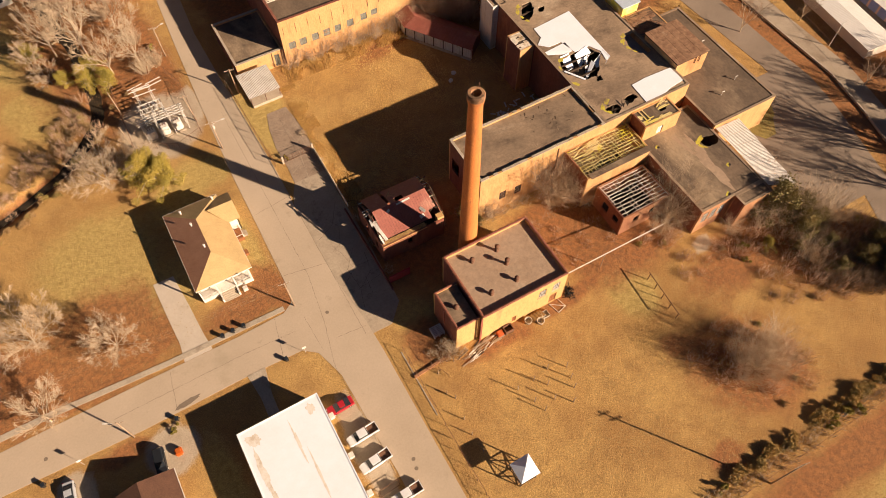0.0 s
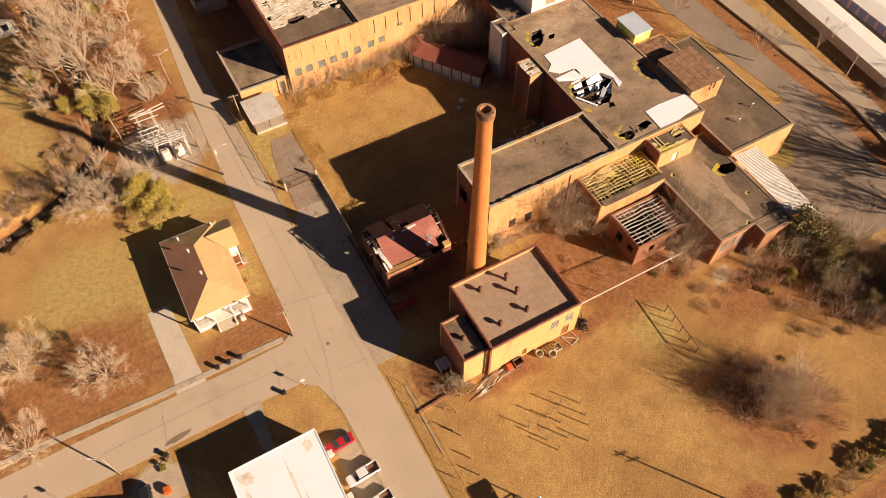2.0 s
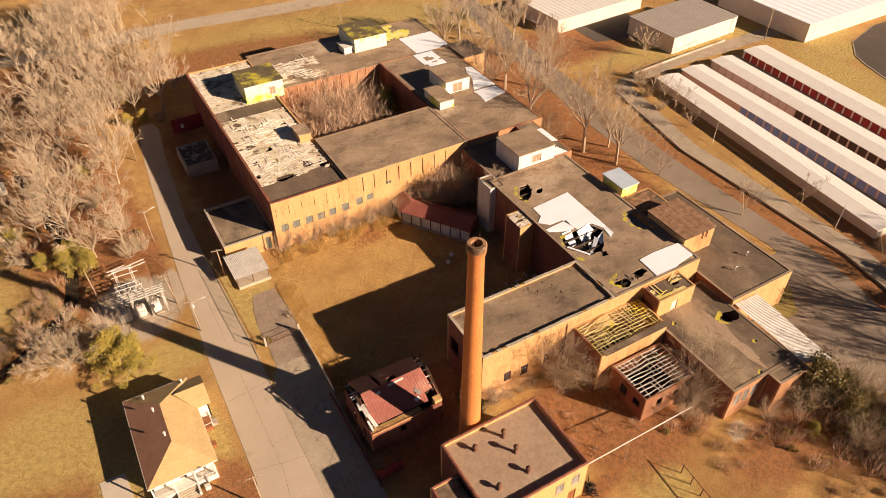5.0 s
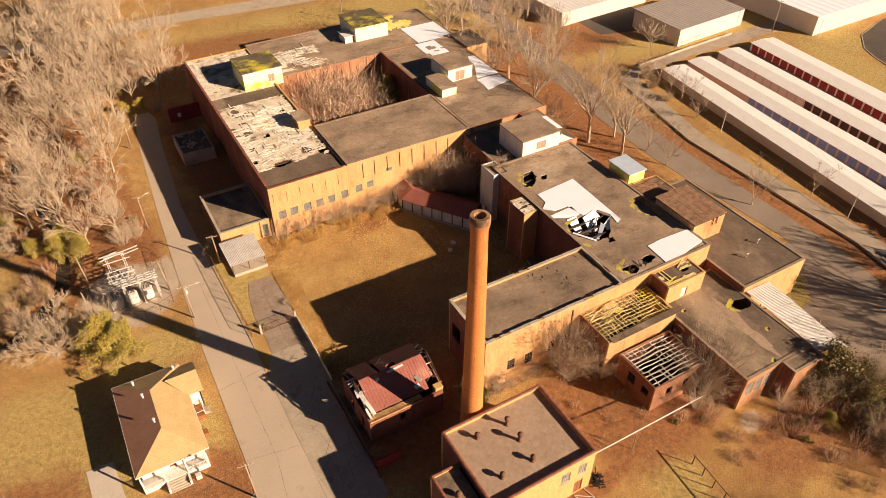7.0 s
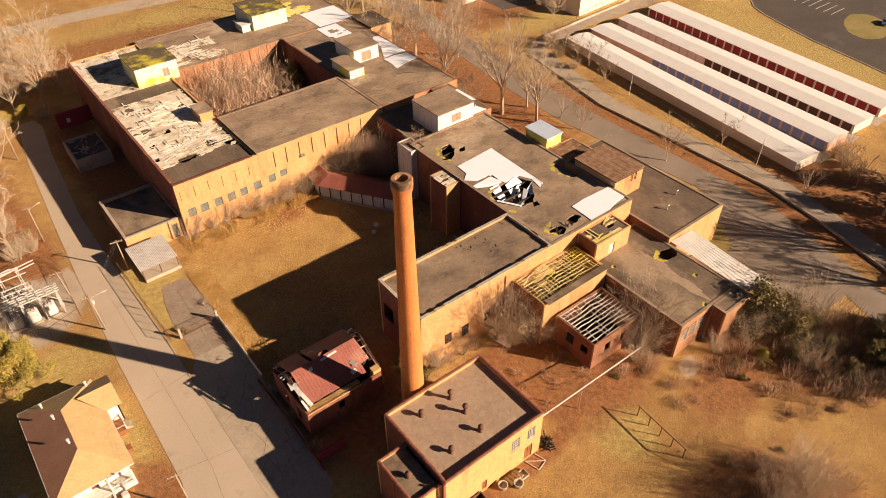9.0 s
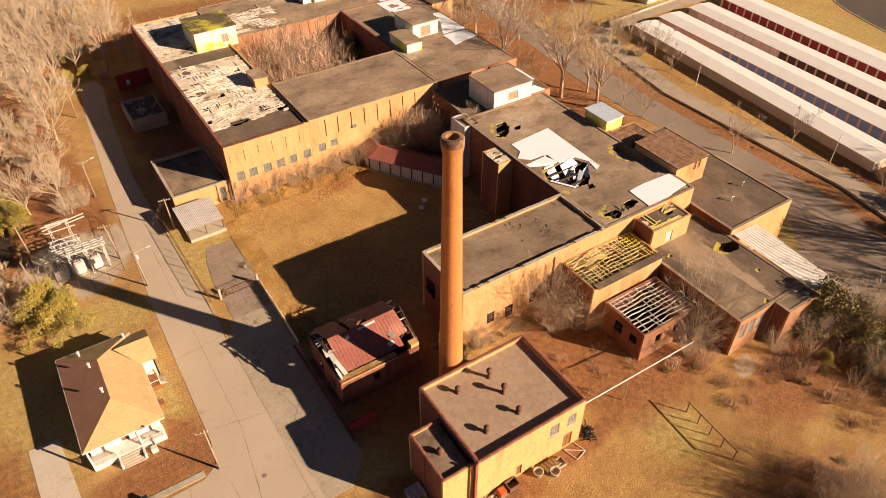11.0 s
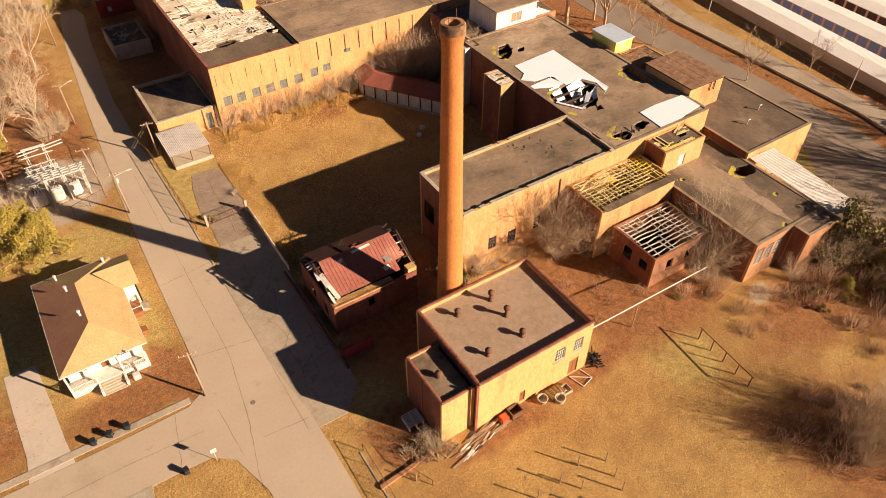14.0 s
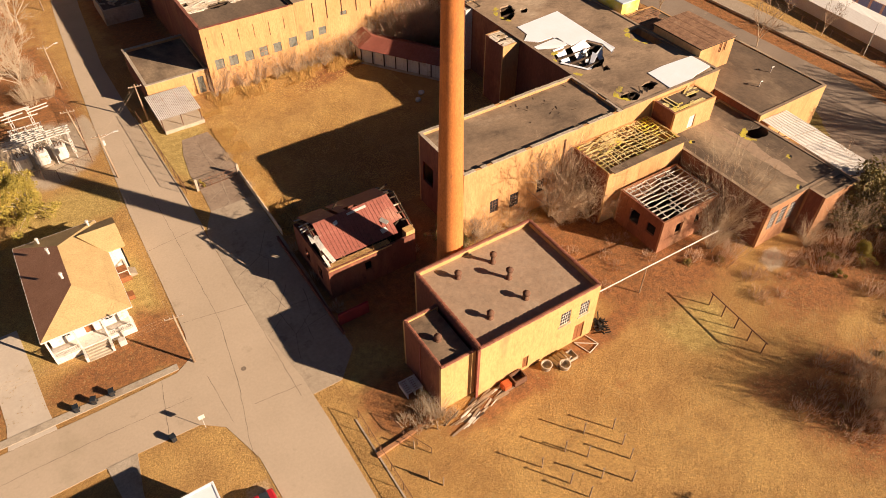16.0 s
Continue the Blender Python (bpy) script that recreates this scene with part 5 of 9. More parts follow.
sb = flat_house("brick_bay", "yellow-stained brick stair bay with a broken roof", 42.5, 51.6, 1.9, 6.56, 12.0, M_BRICK, M_ROOF_D, 0.15, 0.35, {"S": [(46.2, 47.6, 7.9, 10.2)]}, roof_holes=round_gaps(49.0, 4.6, 1.0, 0.7, 9.0, 0.4))
decking(sb, 42.8, 51.2, 2.2, 6.2, 11.86, 0.7, 61.0, "x", material=M_YRAFT, limit=80)
door(sb, "y", 1.9, 46.2, 47.6, 7.9, 10.2, M_WPAINT)

# low eastern store with the dark roof
flat_house("mill_building", "low brick store with a dark flat roof", 57.6, 74.4, -3.0, 29, 9.0, M_BRICK, M_ROOF_D, 0.1, 0.4, coping=M_TRIM)
for vx, vy in ((64.5, 3), (70, 5), (66, 13), (71, 17), (68, 24)):
    v = thing("roof_pipe", "bent pale vent pipe on the dark roof", "vent pipe", (vx, vy, 8.9), "vent pipes")
    bm = bmesh.new()
    bar_bm(bm, (vx, vy, 8.85), (vx, vy, 9.9), 0.09, n=8)
    part("pipe", bm, M_TIN, v)
    bm = bmesh.new()
    bar_bm(bm, (vx - 0.1, vy, 9.9), (vx + 0.55, vy, 9.8), 0.11, n=8)
    part("elbow", bm, M_TIN, v)

# long dye house
dg = round_gaps(55.2, -4.8, 2.3, 1.3, 12.0)
dh = flat_house("mill_building", "long single-storey brick dye house with a stained flat roof", 42, 57.56, -17.9, 5.0, 7.76, M_BRICK_E, M_ROOF_D, 0.06, 0.4, {"S": [(42.9, 44.4, 3.0, 6.4), (45.0, 46.5, 3.0, 6.4), (47.1, 48.6, 3.0, 6.4)]}, roof_holes=dg, coping=M_TRIM)
for a0 in (42.9, 45.0, 47.1):
    window(dh, "y", -17.9, a0, a0 + 1.5, 3.0, 6.4, -1, M_WPAINT, M_GLASSD, (3, 5), "tall white window with small panes")
bxpart("floor", (42.5, 57.1, -17.4, 4.5, 0.02, 0.3), M_DARK, dh)
lichen(dh, [(55.2, -4.8, 2.3, 1.3)], 7.706)
for k, (sx, sy, srx, sry) in enumerate(((51.6, -5.5, 4.2, 0.8), (50.9, -11.5, 4.6, 1.0), (49.6, -3.2, 3.0, 0.5))):
    bm = bmesh.new()
    blob_bm(bm, sx, sy, srx, sry, 7.7035 + 0.0008 * k, 8.1 + k, 48, -1.62 + 0.1 * k, 0.6)
    part("worn_streak", bm, M_ROOF_B, dh, "pale worn streak where the felt has thinned")
for hx, hy in ((54.2, -11.4), (49.2, -16.9), (44.5, -0.8)):
    bm = bmesh.new()
    blob_bm(bm, hx, hy, 0.55, 0.32, 7.704, hx, 20, 0.5, 0.5)
    part("lichen", bm, M_LICHEN, dh, "yellow lichen crust")
    # no opening here: a flat dark patch paints the darkness of a hole
    bm = bmesh.new()
    blob_bm(bm, hx + 0.25, hy - 0.2, 0.35, 0.25, 7.712, hx, 16, 0.5, 0.3)
    part("roof_hole", bm, M_DARK, dh, "flat dark patch painted as a small rotted-through hole")
flat_house("brick_bay", "brick bay projecting from the dye house", 50.2, 57.5, -20.7, -17.94, 7.76, M_BRICK_E, M_ROOF_D, 0.06, 0.35, coping=M_TRIM)


def corrugated(bm, p00, p10, p01, waves, amp, n=6, far=None):
    """A corrugated sheet: p00 to p10 across the waves, p00 to p01 along them."""
    a, b, c = Vector(p00), Vector(p10), Vector(p01)
    d = Vector(far) if far else b + c - a
    cols = waves * n
    prev = None
    for i in range(cols + 1):
        wave = Vector((0, 0, amp * math.sin(2 * math.pi * i / n)))
        cur = (bm.verts.new(a.lerp(b, i / cols) + wave), bm.verts.new(c.lerp(d, i / cols) + wave))
        if prev:
            bm.faces.new((prev[0], cur[0], cur[1], prev[1]))
        prev = cur


cn = thing("loading_canopy", "long sloping canopy of bleached corrugated sheets", "canopy", (64, -10, 0))
for i in range(6):
    k = i / 6
    y0, y1 = -19.4 + 2.72 * i, -19.4 + 2.72 * (i + 1) - 0.03
    w0, w1 = 57.4 + 0.75 * k, 57.4 + 0.75 * (k + 1 / 6)
    e0 = 62.7 + 1.7 * k + (0.18 if i % 3 == 1 else 0.0)
    e1 = 62.7 + 1.7 * (k + 1 / 6)
    f0, f1 = y0 - 2.4 * (1 - k) - 0.1, y1 - 2.4 * (1 - k - 1 / 6) - 0.1
    bm = bmesh.new()
    corrugated(bm, (w0, y0, 7.98 + 0.02 * (i % 2)), (w1, y1, 7.98), (e0, f0, 7.72), 9, 0.035, far=(e1, f1, 7.72))
    part("sheet", bm, M_TIN, cn)
for y in (-20.8, -15, -9, -3.6):
    xe = 62.4 + 1.7 * (y + 21) / 18
    bm = bmesh.new()
    bar_bm(bm, (xe, y, 0), (xe, y, 7.6), 0.09)
    part("post", bm, M_RUST, cn)
    bm = bmesh.new()
    beam_bm(bm, (57.62, y + 1.2, 7.8), (xe + 0.1, y, 7.56), 0.1, 0.2)
    part("rafter", bm, M_WOOD_D, cn)


# two roofless rooms with bare rafters
def bare_rafters(name, label, x0, x1, y0, y1, z, wall_mat, raft_mat, nx, ny, holes=None, seed=1, base=0.0, keep=0.8):
    ob = thing(name, label, "building", ((x0 + x1) / 2, (y0 + y1) / 2, base))
    holes = holes or {}
    for s, (axis, at, a0, a1) in {"S": ("y", y0, x0, x1), "N": ("y", y1 - 0.3, x0, x1), "W": ("x", x0, y0 + 0.3, y1 - 0.3), "E": ("x", x1 - 0.3, y0 + 0.3, y1 - 0.3)}.items():
        bm = bmesh.new()
        wall_bm(bm, axis, at, 0.3, a0, a1, base, z, holes.get(s, ()))
        # darker brick on the west side stands in for shade
        part("wall", bm, M_BRICK_SHADE if s == "W" else wall_mat, ob)
    rng = random.Random(seed)
    for i in range(ny):
        y = y0 + 0.4 + (y1 - y0 - 0.8) * i / (ny - 1)
        a, b = (x0 + 0.3, x1 - 0.3) if rng.random() < keep else (x0 + 0.3, x0 + (x1 - x0) * rng.uniform(0.4, 0.8))
        bm = bmesh.new()
        n = max(3, int((b - a) / 1.5))
        P = [Vector((a + (b - a) * k / n, y + rng.uniform(-0.16, 0.16), z - 0.1 - rng.uniform(0, 0.25))) for k in range(n + 1)]
        w = rng.uniform(0.11, 0.2)
        for p, q in zip(P, P[1:]):
            beam_bm(bm, p, q, w, 0.16)
        part("rafter", bm, raft_mat, ob)
    for i in range(nx):
        x = x0 + 0.4 + (x1 - x0 - 0.8) * i / (nx - 1)
        bm = bmesh.new()
        y = y0 + 0.3
        while y < y1 - 1:
            l = min(rng.uniform(1.5, 4.0), y1 - 0.3 - y)
            if rng.random() < keep:
                beam_bm(bm, (x + rng.uniform(-0.3, 0.3), y, z + 0.1 - rng.uniform(0, 0.1)), (x + rng.uniform(-0.3, 0.3), y + l, z + 0.1 - rng.uniform(0, 0.15)), rng.uniform(0.09, 0.16), 0.1)
            y += l
        if len(bm.verts):
            part("purlin", bm, raft_mat, ob)
        else:
            bm.free()
    bxpart("floor", (x0 + 0.3, x1 - 0.3, y0 + 0.3, y1 - 0.3, base + 0.02, base + 0.2), M_DARK, ob)
    return ob


ra = bare_rafters("roofless_room", "roofless brick room with yellow-stained bare rafters", 26.4, 41.9, -1.4, 6.56, 9.5, M_BRICK, M_YRAFT, 20, 11, seed=3, keep=0.85)
decking(ra, 26.8, 34, 2.4, 6.2, 9.62, 0.55, 71.0, "x", material=M_YRAFT, limit=60)
lm = thing("parapet_roof", "narrow tarred strip of roof on the room's outer wall", "roof strip", (34, -1.2, 9.5))
bxpart("strip", (27, 41.9, -1.9, -0.6, 9.62, 9.74), M_ROOF_D, lm)
bare_rafters("roofless_room", "burnt-out low brick room with pale bare rafters", 29.0, 40.6, -10.8, -1.94, 5.9, M_BRICK_R, M_WPAINT, 12, 11, {"W": [(-9.6, -8.0, 2.4, 4.2), (-6.4, -4.6, 2.0, 4.4)], "S": [(32, 33.4, 2.2, 4.2), (36, 37.4, 2.2, 4.2)]}, seed=7, keep=0.7)

# ---- yard buildings, houses and halls ----
M_BRIGHTRED = mat("red_painted_brick", (0.36, 0.05, 0.045), (0.28, 0.04, 0.04), 0.6, None, 4.0, 0.8, 0.2)
ax = flat_house("brick_annex", "single-storey brick annex with a sunken dark roof at the mill's corner", -21.6, -10.04, 67, 82.6, 4.7, M_BRICK, M_ROOF_D, 0.5, 0.4, {"S": [(-12.4, -11.2, 0.2, 3.6)]})
door(ax, "y", 67, -12.4, -11.2, 0.2, 3.6, M_BLUEPANE, "pale blue-grey door")
bm = bmesh.new()
box_bm(bm, -21.7, -10.04, 66.9, 67.45, 4.7, 4.8)
box_bm(bm, -21.7, -21.15, 67.45, 82.1, 4.7, 4.8)
box_bm(bm, -21.7, -10.04, 82.1, 82.7, 4.7, 4.82)
part("coping", bm, M_CONC, ax)
for x in (-12.9, -10.6):
    bxpart("downpipe", (x - 0.06, x + 0.06, 66.86, 66.98, 0.2, 4.6), M_RUST, ax)
sh = thing("tin_canopy", "sloping canopy of pale corrugated tin over a dock", "canopy", (-18.6, 61, 0))
for i in range(3):
    bm = bmesh.new()
    corrugated(bm, (-22.4 + i * 2.5, 57.6, 3.0), (-22.4 + i * 2.5 + 2.46, 57.6, 3.0), (-22.6 + i * 2.5, 65.0, 3.9), 8, 0.05)
    part("sheet", bm, M_TIN, sh)
for x, y in ((-22, 57.9), (-15.2, 57.9), (-18.6, 57.9), (-22, 64.5), (-15.2, 64.5)):
    bm = bmesh.new()
    bar_bm(bm, (x, y, 0), (x, y, 3.0 + (y - 57.6) * 0.12), 0.08)
    part("post", bm, M_RUST, sh)
bm = bmesh.new()
box_bm(bm, -22.0, -14.9, 57.4, 66.8, 0, 0.7)
one("loading_dock", bm, M_CONC, "low sunlit concrete loading dock", "loading dock", bevel=0.04)

# walled yard along the street
yw = thing("yard_wall", "low dark red brick wall across the shaded mill yard", "wall", (-13, 128.8, 0))
bxpart("wall", (-18.4, -10.05, 128.6, 129.0, 0, 4.2), M_BRIGHTRED, yw)
bxpart("notice_board", (-16.2, -15.3, 128.54, 128.6, 1.2, 2.4), M_WPAINT, yw, "small white notice board")
tk = thing("concrete_tank", "rough square concrete tank with rubble on top", "tank", (-16.4, 110, 0))
bm = bmesh.new()
for d in ((-20.4, -12.4, 104.6, 105.0), (-20.4, -12.4, 115.2, 115.6), (-20.4, -20.0, 105.0, 115.2), (-12.8, -12.4, 105.0, 115.2)):
    box_bm(bm, *d, 0, 3.4)
part("wall", bm, M_CONC, tk)
bxpart("cover", (-20.0, -12.8, 105.0, 115.2, 0, 2.9), M_ROOF_D, tk)
bm = bmesh.new()
for i in range(22):
    x, y, a = random.uniform(-19.4, -13.6), random.uniform(106, 114.6), random.uniform(0, 3)
    beam_bm(bm, (x, y, 3.0), (x + 1.4 * math.cos(a), y + 1.4 * math.sin(a), 3.1), 0.3, 0.25)
tagged(part("rubble", bm, M_CONC, tk), kind="stuff")

# red tin shed in the yard
rs = thing("tin_shed", "bent rust-red tin roof shed with whitewashed walls", "shed", (24, 57, 0))


def bent_shed(parent, ridge, front, back, zr, ze, pitch=0.75):
    """A tin roof that follows a bent ridge, sheet by sheet, over a front wall and posts."""
    for k in range(len(ridge) - 1):
        n = max(2, int((Vector(ridge[k + 1]) - Vector(ridge[k])).length / pitch))
        for side, edge in (("front", front), ("back", back)):
            for i in range(n):
                a, b = [Vector((*ridge[k], zr)).lerp(Vector((*ridge[k + 1], zr)), (i + f) / n) for f in (0.0, 0.98)]
                c, d = [Vector((*edge[k], ze)).lerp(Vector((*edge[k + 1], ze)), (i + f) / n) for f in (0.98, 0.0)]
                m0, m1 = a.lerp(b, 0.12) + Vector((0, 0, 0.07)), d.lerp(c, 0.12) + Vector((0, 0, 0.07))
                bm = bmesh.new()
                v = [bm.verts.new(q) for q in (a, m0, b, c, m1, d)]
                w = [bm.verts.new(q.co - Vector((0, 0, 0.05))) for q in v]
                bm.faces.new((v[0], v[1], v[4], v[5]))
                bm.faces.new((v[1], v[2], v[3], v[4]))
                bm.faces.new(w)
                for q in range(6):
                    bm.faces.new((v[q], v[(q + 1) % 6], w[(q + 1) % 6], w[q]))
                part("roof_sheet", bm, M_REDMETAL, parent)
        m = max(2, int((Vector(front[k + 1]) - Vector(front[k])).length / 2.5))
        for i in range(m):
            a, b = [Vector((*front[k], ze / 2)).lerp(Vector((*front[k + 1], ze / 2)), (i + f) / m) for f in (0.04, 0.96)]
            inn = (Vector((*ridge[k], 0)) - Vector((*front[k], 0))).normalized() * 0.45
            bm = bmesh.new()
            beam_bm(bm, a + inn, b + inn, 0.12, ze - 0.1)
            part("wall_panel", bm, M_WPAINT, parent, "whitewashed board panel")
            bm = bmesh.new()
            beam_bm(bm, (a + inn * 0.6).xy.to_3d(), (a + inn * 0.6).xy.to_3d() + Vector((0, 0, ze)), 0.16, 0.16)
            part("post", bm, M_WOOD_D, parent)
    for r_, f_, b_ in ((ridge[0], front[0], back[0]), (ridge[-1], front[-1], back[-1])):
        bm = bmesh.new()
        pts = [(*f_, 0), (*b_, 0), (*b_, ze - 0.06), (*r_, zr - 0.06), (*f_, ze - 0.06)]
        c = sum((Vector(q) for q in pts), Vector()) / 5
        v = [bm.verts.new(Vector(q).lerp(c, 0.06)) for q in pts]
        side = (Vector((*ridge[1], 0)) - Vector((*ridge[0], 0))).normalized() * (0.15 if r_ == ridge[0] else -0.15)
        w = [bm.verts.new(q.co + side) for q in v]
        bm.faces.new(v)
        bm.faces.new(w)
        for q in range(5):
            bm.faces.new((v[q], v[(q + 1) % 5], w[(q + 1) % 5], w[q]))
        part("end_wall", bm, M_BRICK_SHADE, parent)
    bm = bmesh.new()
    beam_bm(bm, (*front[1], 0.08), (*front[2], 0.08), 0.7, 0.16)
    part("plinth", bm, M_CONC, parent)


bent_shed(rs, [(22.0, 65.9), (21.9, 61.6), (31.2, 48.0)], [(18.6, 65.9), (18.6, 61.0), (28.6, 46.2)], [(25.4, 65.9), (25.4, 63.4), (33.8, 50.4)], 4.6, 3.0)

# ruined gate house with the red roof
ru = thing("ruined_house", "derelict brick house with a rusty red hipped tin roof falling in", "house", (-7.8, 12.5, 0))
# wall colour darkened for the boiler house's shade
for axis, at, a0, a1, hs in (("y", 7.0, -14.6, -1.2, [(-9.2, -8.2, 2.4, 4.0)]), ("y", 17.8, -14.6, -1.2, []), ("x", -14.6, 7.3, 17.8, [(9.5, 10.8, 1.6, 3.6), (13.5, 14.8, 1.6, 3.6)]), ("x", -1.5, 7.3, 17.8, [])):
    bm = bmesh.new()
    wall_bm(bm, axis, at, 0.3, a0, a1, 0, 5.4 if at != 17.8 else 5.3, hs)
    part("wall", bm, M_BRICK_SHADE, ru)
bxpart("floor", (-14.3, -1.5, 7.3, 17.8, 0.02, 0.3), M_DARK, ru)

def slope_sheets(parent, e0, e1, r0, r1, z0, z1, n, miss=(), mat_=None):
    """Narrow tin sheets from the eave line e0-e1 up to the ridge line r0-r1."""
    for i in range(n):
        if i in miss:
            continue
        q = [Vector((*e0, z0)).lerp(Vector((*e1, z0)), (i + k) / n) for k in (0.0, 0.97)] + [Vector((*r0, z1)).lerp(Vector((*r1, z1)), (i + k) / n) for k in (0.97, 0.0)]
        bm = bmesh.new()
        up = Vector((0, 0, 0.05))
        a = [bm.verts.new(p + up * (1 if k in (0, 3) else 0)) for k, p in enumerate(q)]
        b = [bm.verts.new(p.co - Vector((0, 0, 0.04))) for p in a]
        bm.faces.new(a)
        bm.faces.new(b)
        for k in range(4):
            bm.faces.new((a[k], a[(k + 1) % 4], b[(k + 1) % 4], b[k]))
        part("roof_sheet", bm, mat_ or M_REDMETAL, parent)


RZ, RY = 8.5, 13.3
slope_sheets(ru, (-13.4, 8.2), (-3.2, 8.2), (-13.5, RY), (-3.2, RY), 5.7, RZ, 19)
slope_sheets(ru, (-3.2, 9.6), (-1.5, 9.9), (-3.2, RY), (-2.0, RY), 6.4, RZ, 3)
slope_sheets(ru, (-1.3, 18.6), (-13.7, 18.8), (-2.0, RY), (-13.5, RY), 5.6, RZ, 20, (8, 9, 10, 13))
slope_sheets(ru, (-6.4, 18.7), (-8.6, 18.7), (-6.0, 14.6), (-8.9, 14.8), 5.6, 7.75, 4)
for side, x in ((-1, -13.9), (1, -1.2)):
    for i in range(10):
        f = (i + 0.5) / 10
        y = 7.9 + 10.8 * f
        z = 5.5 + (RZ - 5.6) * (1 - abs(2 * f - 1))
        bm = bmesh.new()
        beam_bm(bm, (x + side * 0.5, y, z - 0.1), (x - side * 0.7, y + random.uniform(-0.1, 0.1), z), 0.16, 0.14)
        part("rafter_end", bm, M_WOOD_D if i % 3 else M_DECK, ru)
    for y0_, z0_, y1_, z1_ in ((7.8, 5.3, RY, RZ - 0.15), (18.8, 5.3, RY, RZ - 0.15)):
        bm = bmesh.new()
        beam_bm(bm, (x + side * 0.35, y0_, z0_), (x + side * 0.35, y1_, z1_), 0.12, 0.2)
        part("barge_board", bm, M_WOOD_D, ru, "charred barge board")
    bm = bmesh.new()
    v = [bm.verts.new((x + k, yy, zz)) for k in (0.0, 0.2) for yy, zz in ((7.4, 5.3), (17.9, 5.3), (RY, RZ - 0.5))]
    for f in ((2, 1, 0), (3, 4, 5), (0, 1, 4, 3), (1, 2, 5, 4), (2, 0, 3, 5)):
        bm.faces.new([v[k] for k in f])
    part("gable", bm, M_BRICK_SHADE, ru)
for (x, y, L, w, rz, rx, ry) in ((-14.0, 11.8, 2.2, 0.75, -86, 24, 18), (-13.7, 10.0, 2.4, 0.6, -78, 20, 24), (-14.4, 12.6, 1.6, 0.5, -95, 10, 10), (-14.2, 9.2, 1.9, 0.35, -85, 4, 26), (-15.0, 14.2, 1.9, 0.25, 10, 0, 0), (-15.1, 13.6, 1.6, 0.2, 16, 0, 0), (-14.9, 14.9, 1.5, 0.2, 4, 0, 4)):
    bm = bmesh.new()
    box_bm(bm, 0, L, -w / 2, w / 2, 0, 0.06)
    bmesh.ops.transform(bm, matrix=pose(x, y, 7.6 - 0.48 * max(0, 11.8 - y) if y < 13 else 7.4, rx, ry, rz), verts=bm.verts[:])
    part("loose_board", bm, M_WPAINT, ru, "pale loose board")
for (x, y, z, L, w, rx, rz) in ((-8.6, 12.7, 8.3, 3.0, 0.35, 28, 3), (-10.9, 12.2, 8.0, 0.8, 0.5, 28, 20), (-9.4, 15.6, 7.6, 1.8, 0.16, -20, 40), (-8.8, 15.9, 7.7, 1.2, 0.14, -20, -30), (-4.6, 10.6, 7.1, 1.4, 0.6, 30, -70), (-5.4, 9.0, 6.3, 1.0, 0.7, 20, 10), (-3.0, 9.4, 6.1, 1.6, 0.2, 10, 30), (-1.8, 16.0, 7.2, 1.8, 0.2, 0, 20)):
    bm = bmesh.new()
    box_bm(bm, 0, L, -w / 2, w / 2, 0, 0.05)
    bmesh.ops.transform(bm, matrix=pose(x, y, z, rx, 0, rz), verts=bm.verts[:])
    part("loose_board", bm, M_TIN if L > 2 else M_WOOD_D if w < 0.3 else M_WPAINT, ru)
bm = bmesh.new()
for i in range(240):
    x = -14.2 + 9.2 * random.random()
    y, z = 7.2 + random.uniform(-0.3, 0.8), 5.3 + random.uniform(0, 0.3)
    bar_bm(bm, (x, y, z), (x + random.uniform(-0.5, 0.5), y + random.uniform(-0.6, 0.5), z + random.uniform(-0.3, 0.5)), 0.03, 0.015, 3)
tagged(part("vine", bm, M_TUFT, ru, "dry straw-coloured vines on the eaves"), kind="stuff")
bxpart("ledge", (-14.5, -5.0, 6.9, 8.2, 5.2, 5.36), M_BRICK_Y, ru)
bxpart("chimney_stump", (-2.5, -1.1, 7.2, 8.3, 4.4, 6.1), M_BRICK_Y, ru, "sunlit brick stump")
bm = bmesh.new()
box_bm(bm, -16.3, -16.0, 0.6, 22, 0, 0.7)
one("garden_wall", bm, M_BRICK_SHADE, "long low brick kerb wall beside the parking lot", "wall")
bm = bmesh.new()
box_bm(bm, -15.9, -11.5, 2.2, 2.5, 0, 2.0)
one("garden_wall", bm, M_BRIGHTRED, "short bright red painted wall beside the ruined house", "wall")

# frame house on the street corner
hs = thing("house", "white clapboard cottage with a tan shingled hip roof and front porch", "house", (-43.5, 25.5, 0))
EZ, TOPZ = 4.3, 6.6
for axis, at, a0, a1, hl in (("y", 18.0, -48.4, -39.0, [(-46.9, -45.9, 1.9, 3.5), (-41.6, -40.6, 1.9, 3.5), (-44.2, -43.2, 1.1, 3.3)]), ("y", 34.6, -48.4, -39.0, []), ("x", -48.4, 18.2, 34.6, [(21, 22, 1.9, 3.5), (27, 28, 1.9, 3.5)]), ("x", -39.2, 18.2, 34.6, [(19.6, 20.6, 1.9, 3.5), (22.6, 23.6, 1.9, 3.5)])):
    bm = bmesh.new()
    wall_bm(bm, axis, at, 0.2, a0, a1, 0.0, EZ, hl)
    part("wall", bm, M_WPAINT, hs, "white clapboard wall")
for a0 in (-46.9, -41.6):
    window(hs, "y", 18.0, a0, a0 + 1, 1.9, 3.5, -1, M_WPAINT, M_GLASSD, (2, 2))
for a0 in (19.6, 22.6):
    window(hs, "x", -39.0, a0, a0 + 1, 1.9, 3.5, 1, M_WPAINT, M_GLASSD, (2, 2))
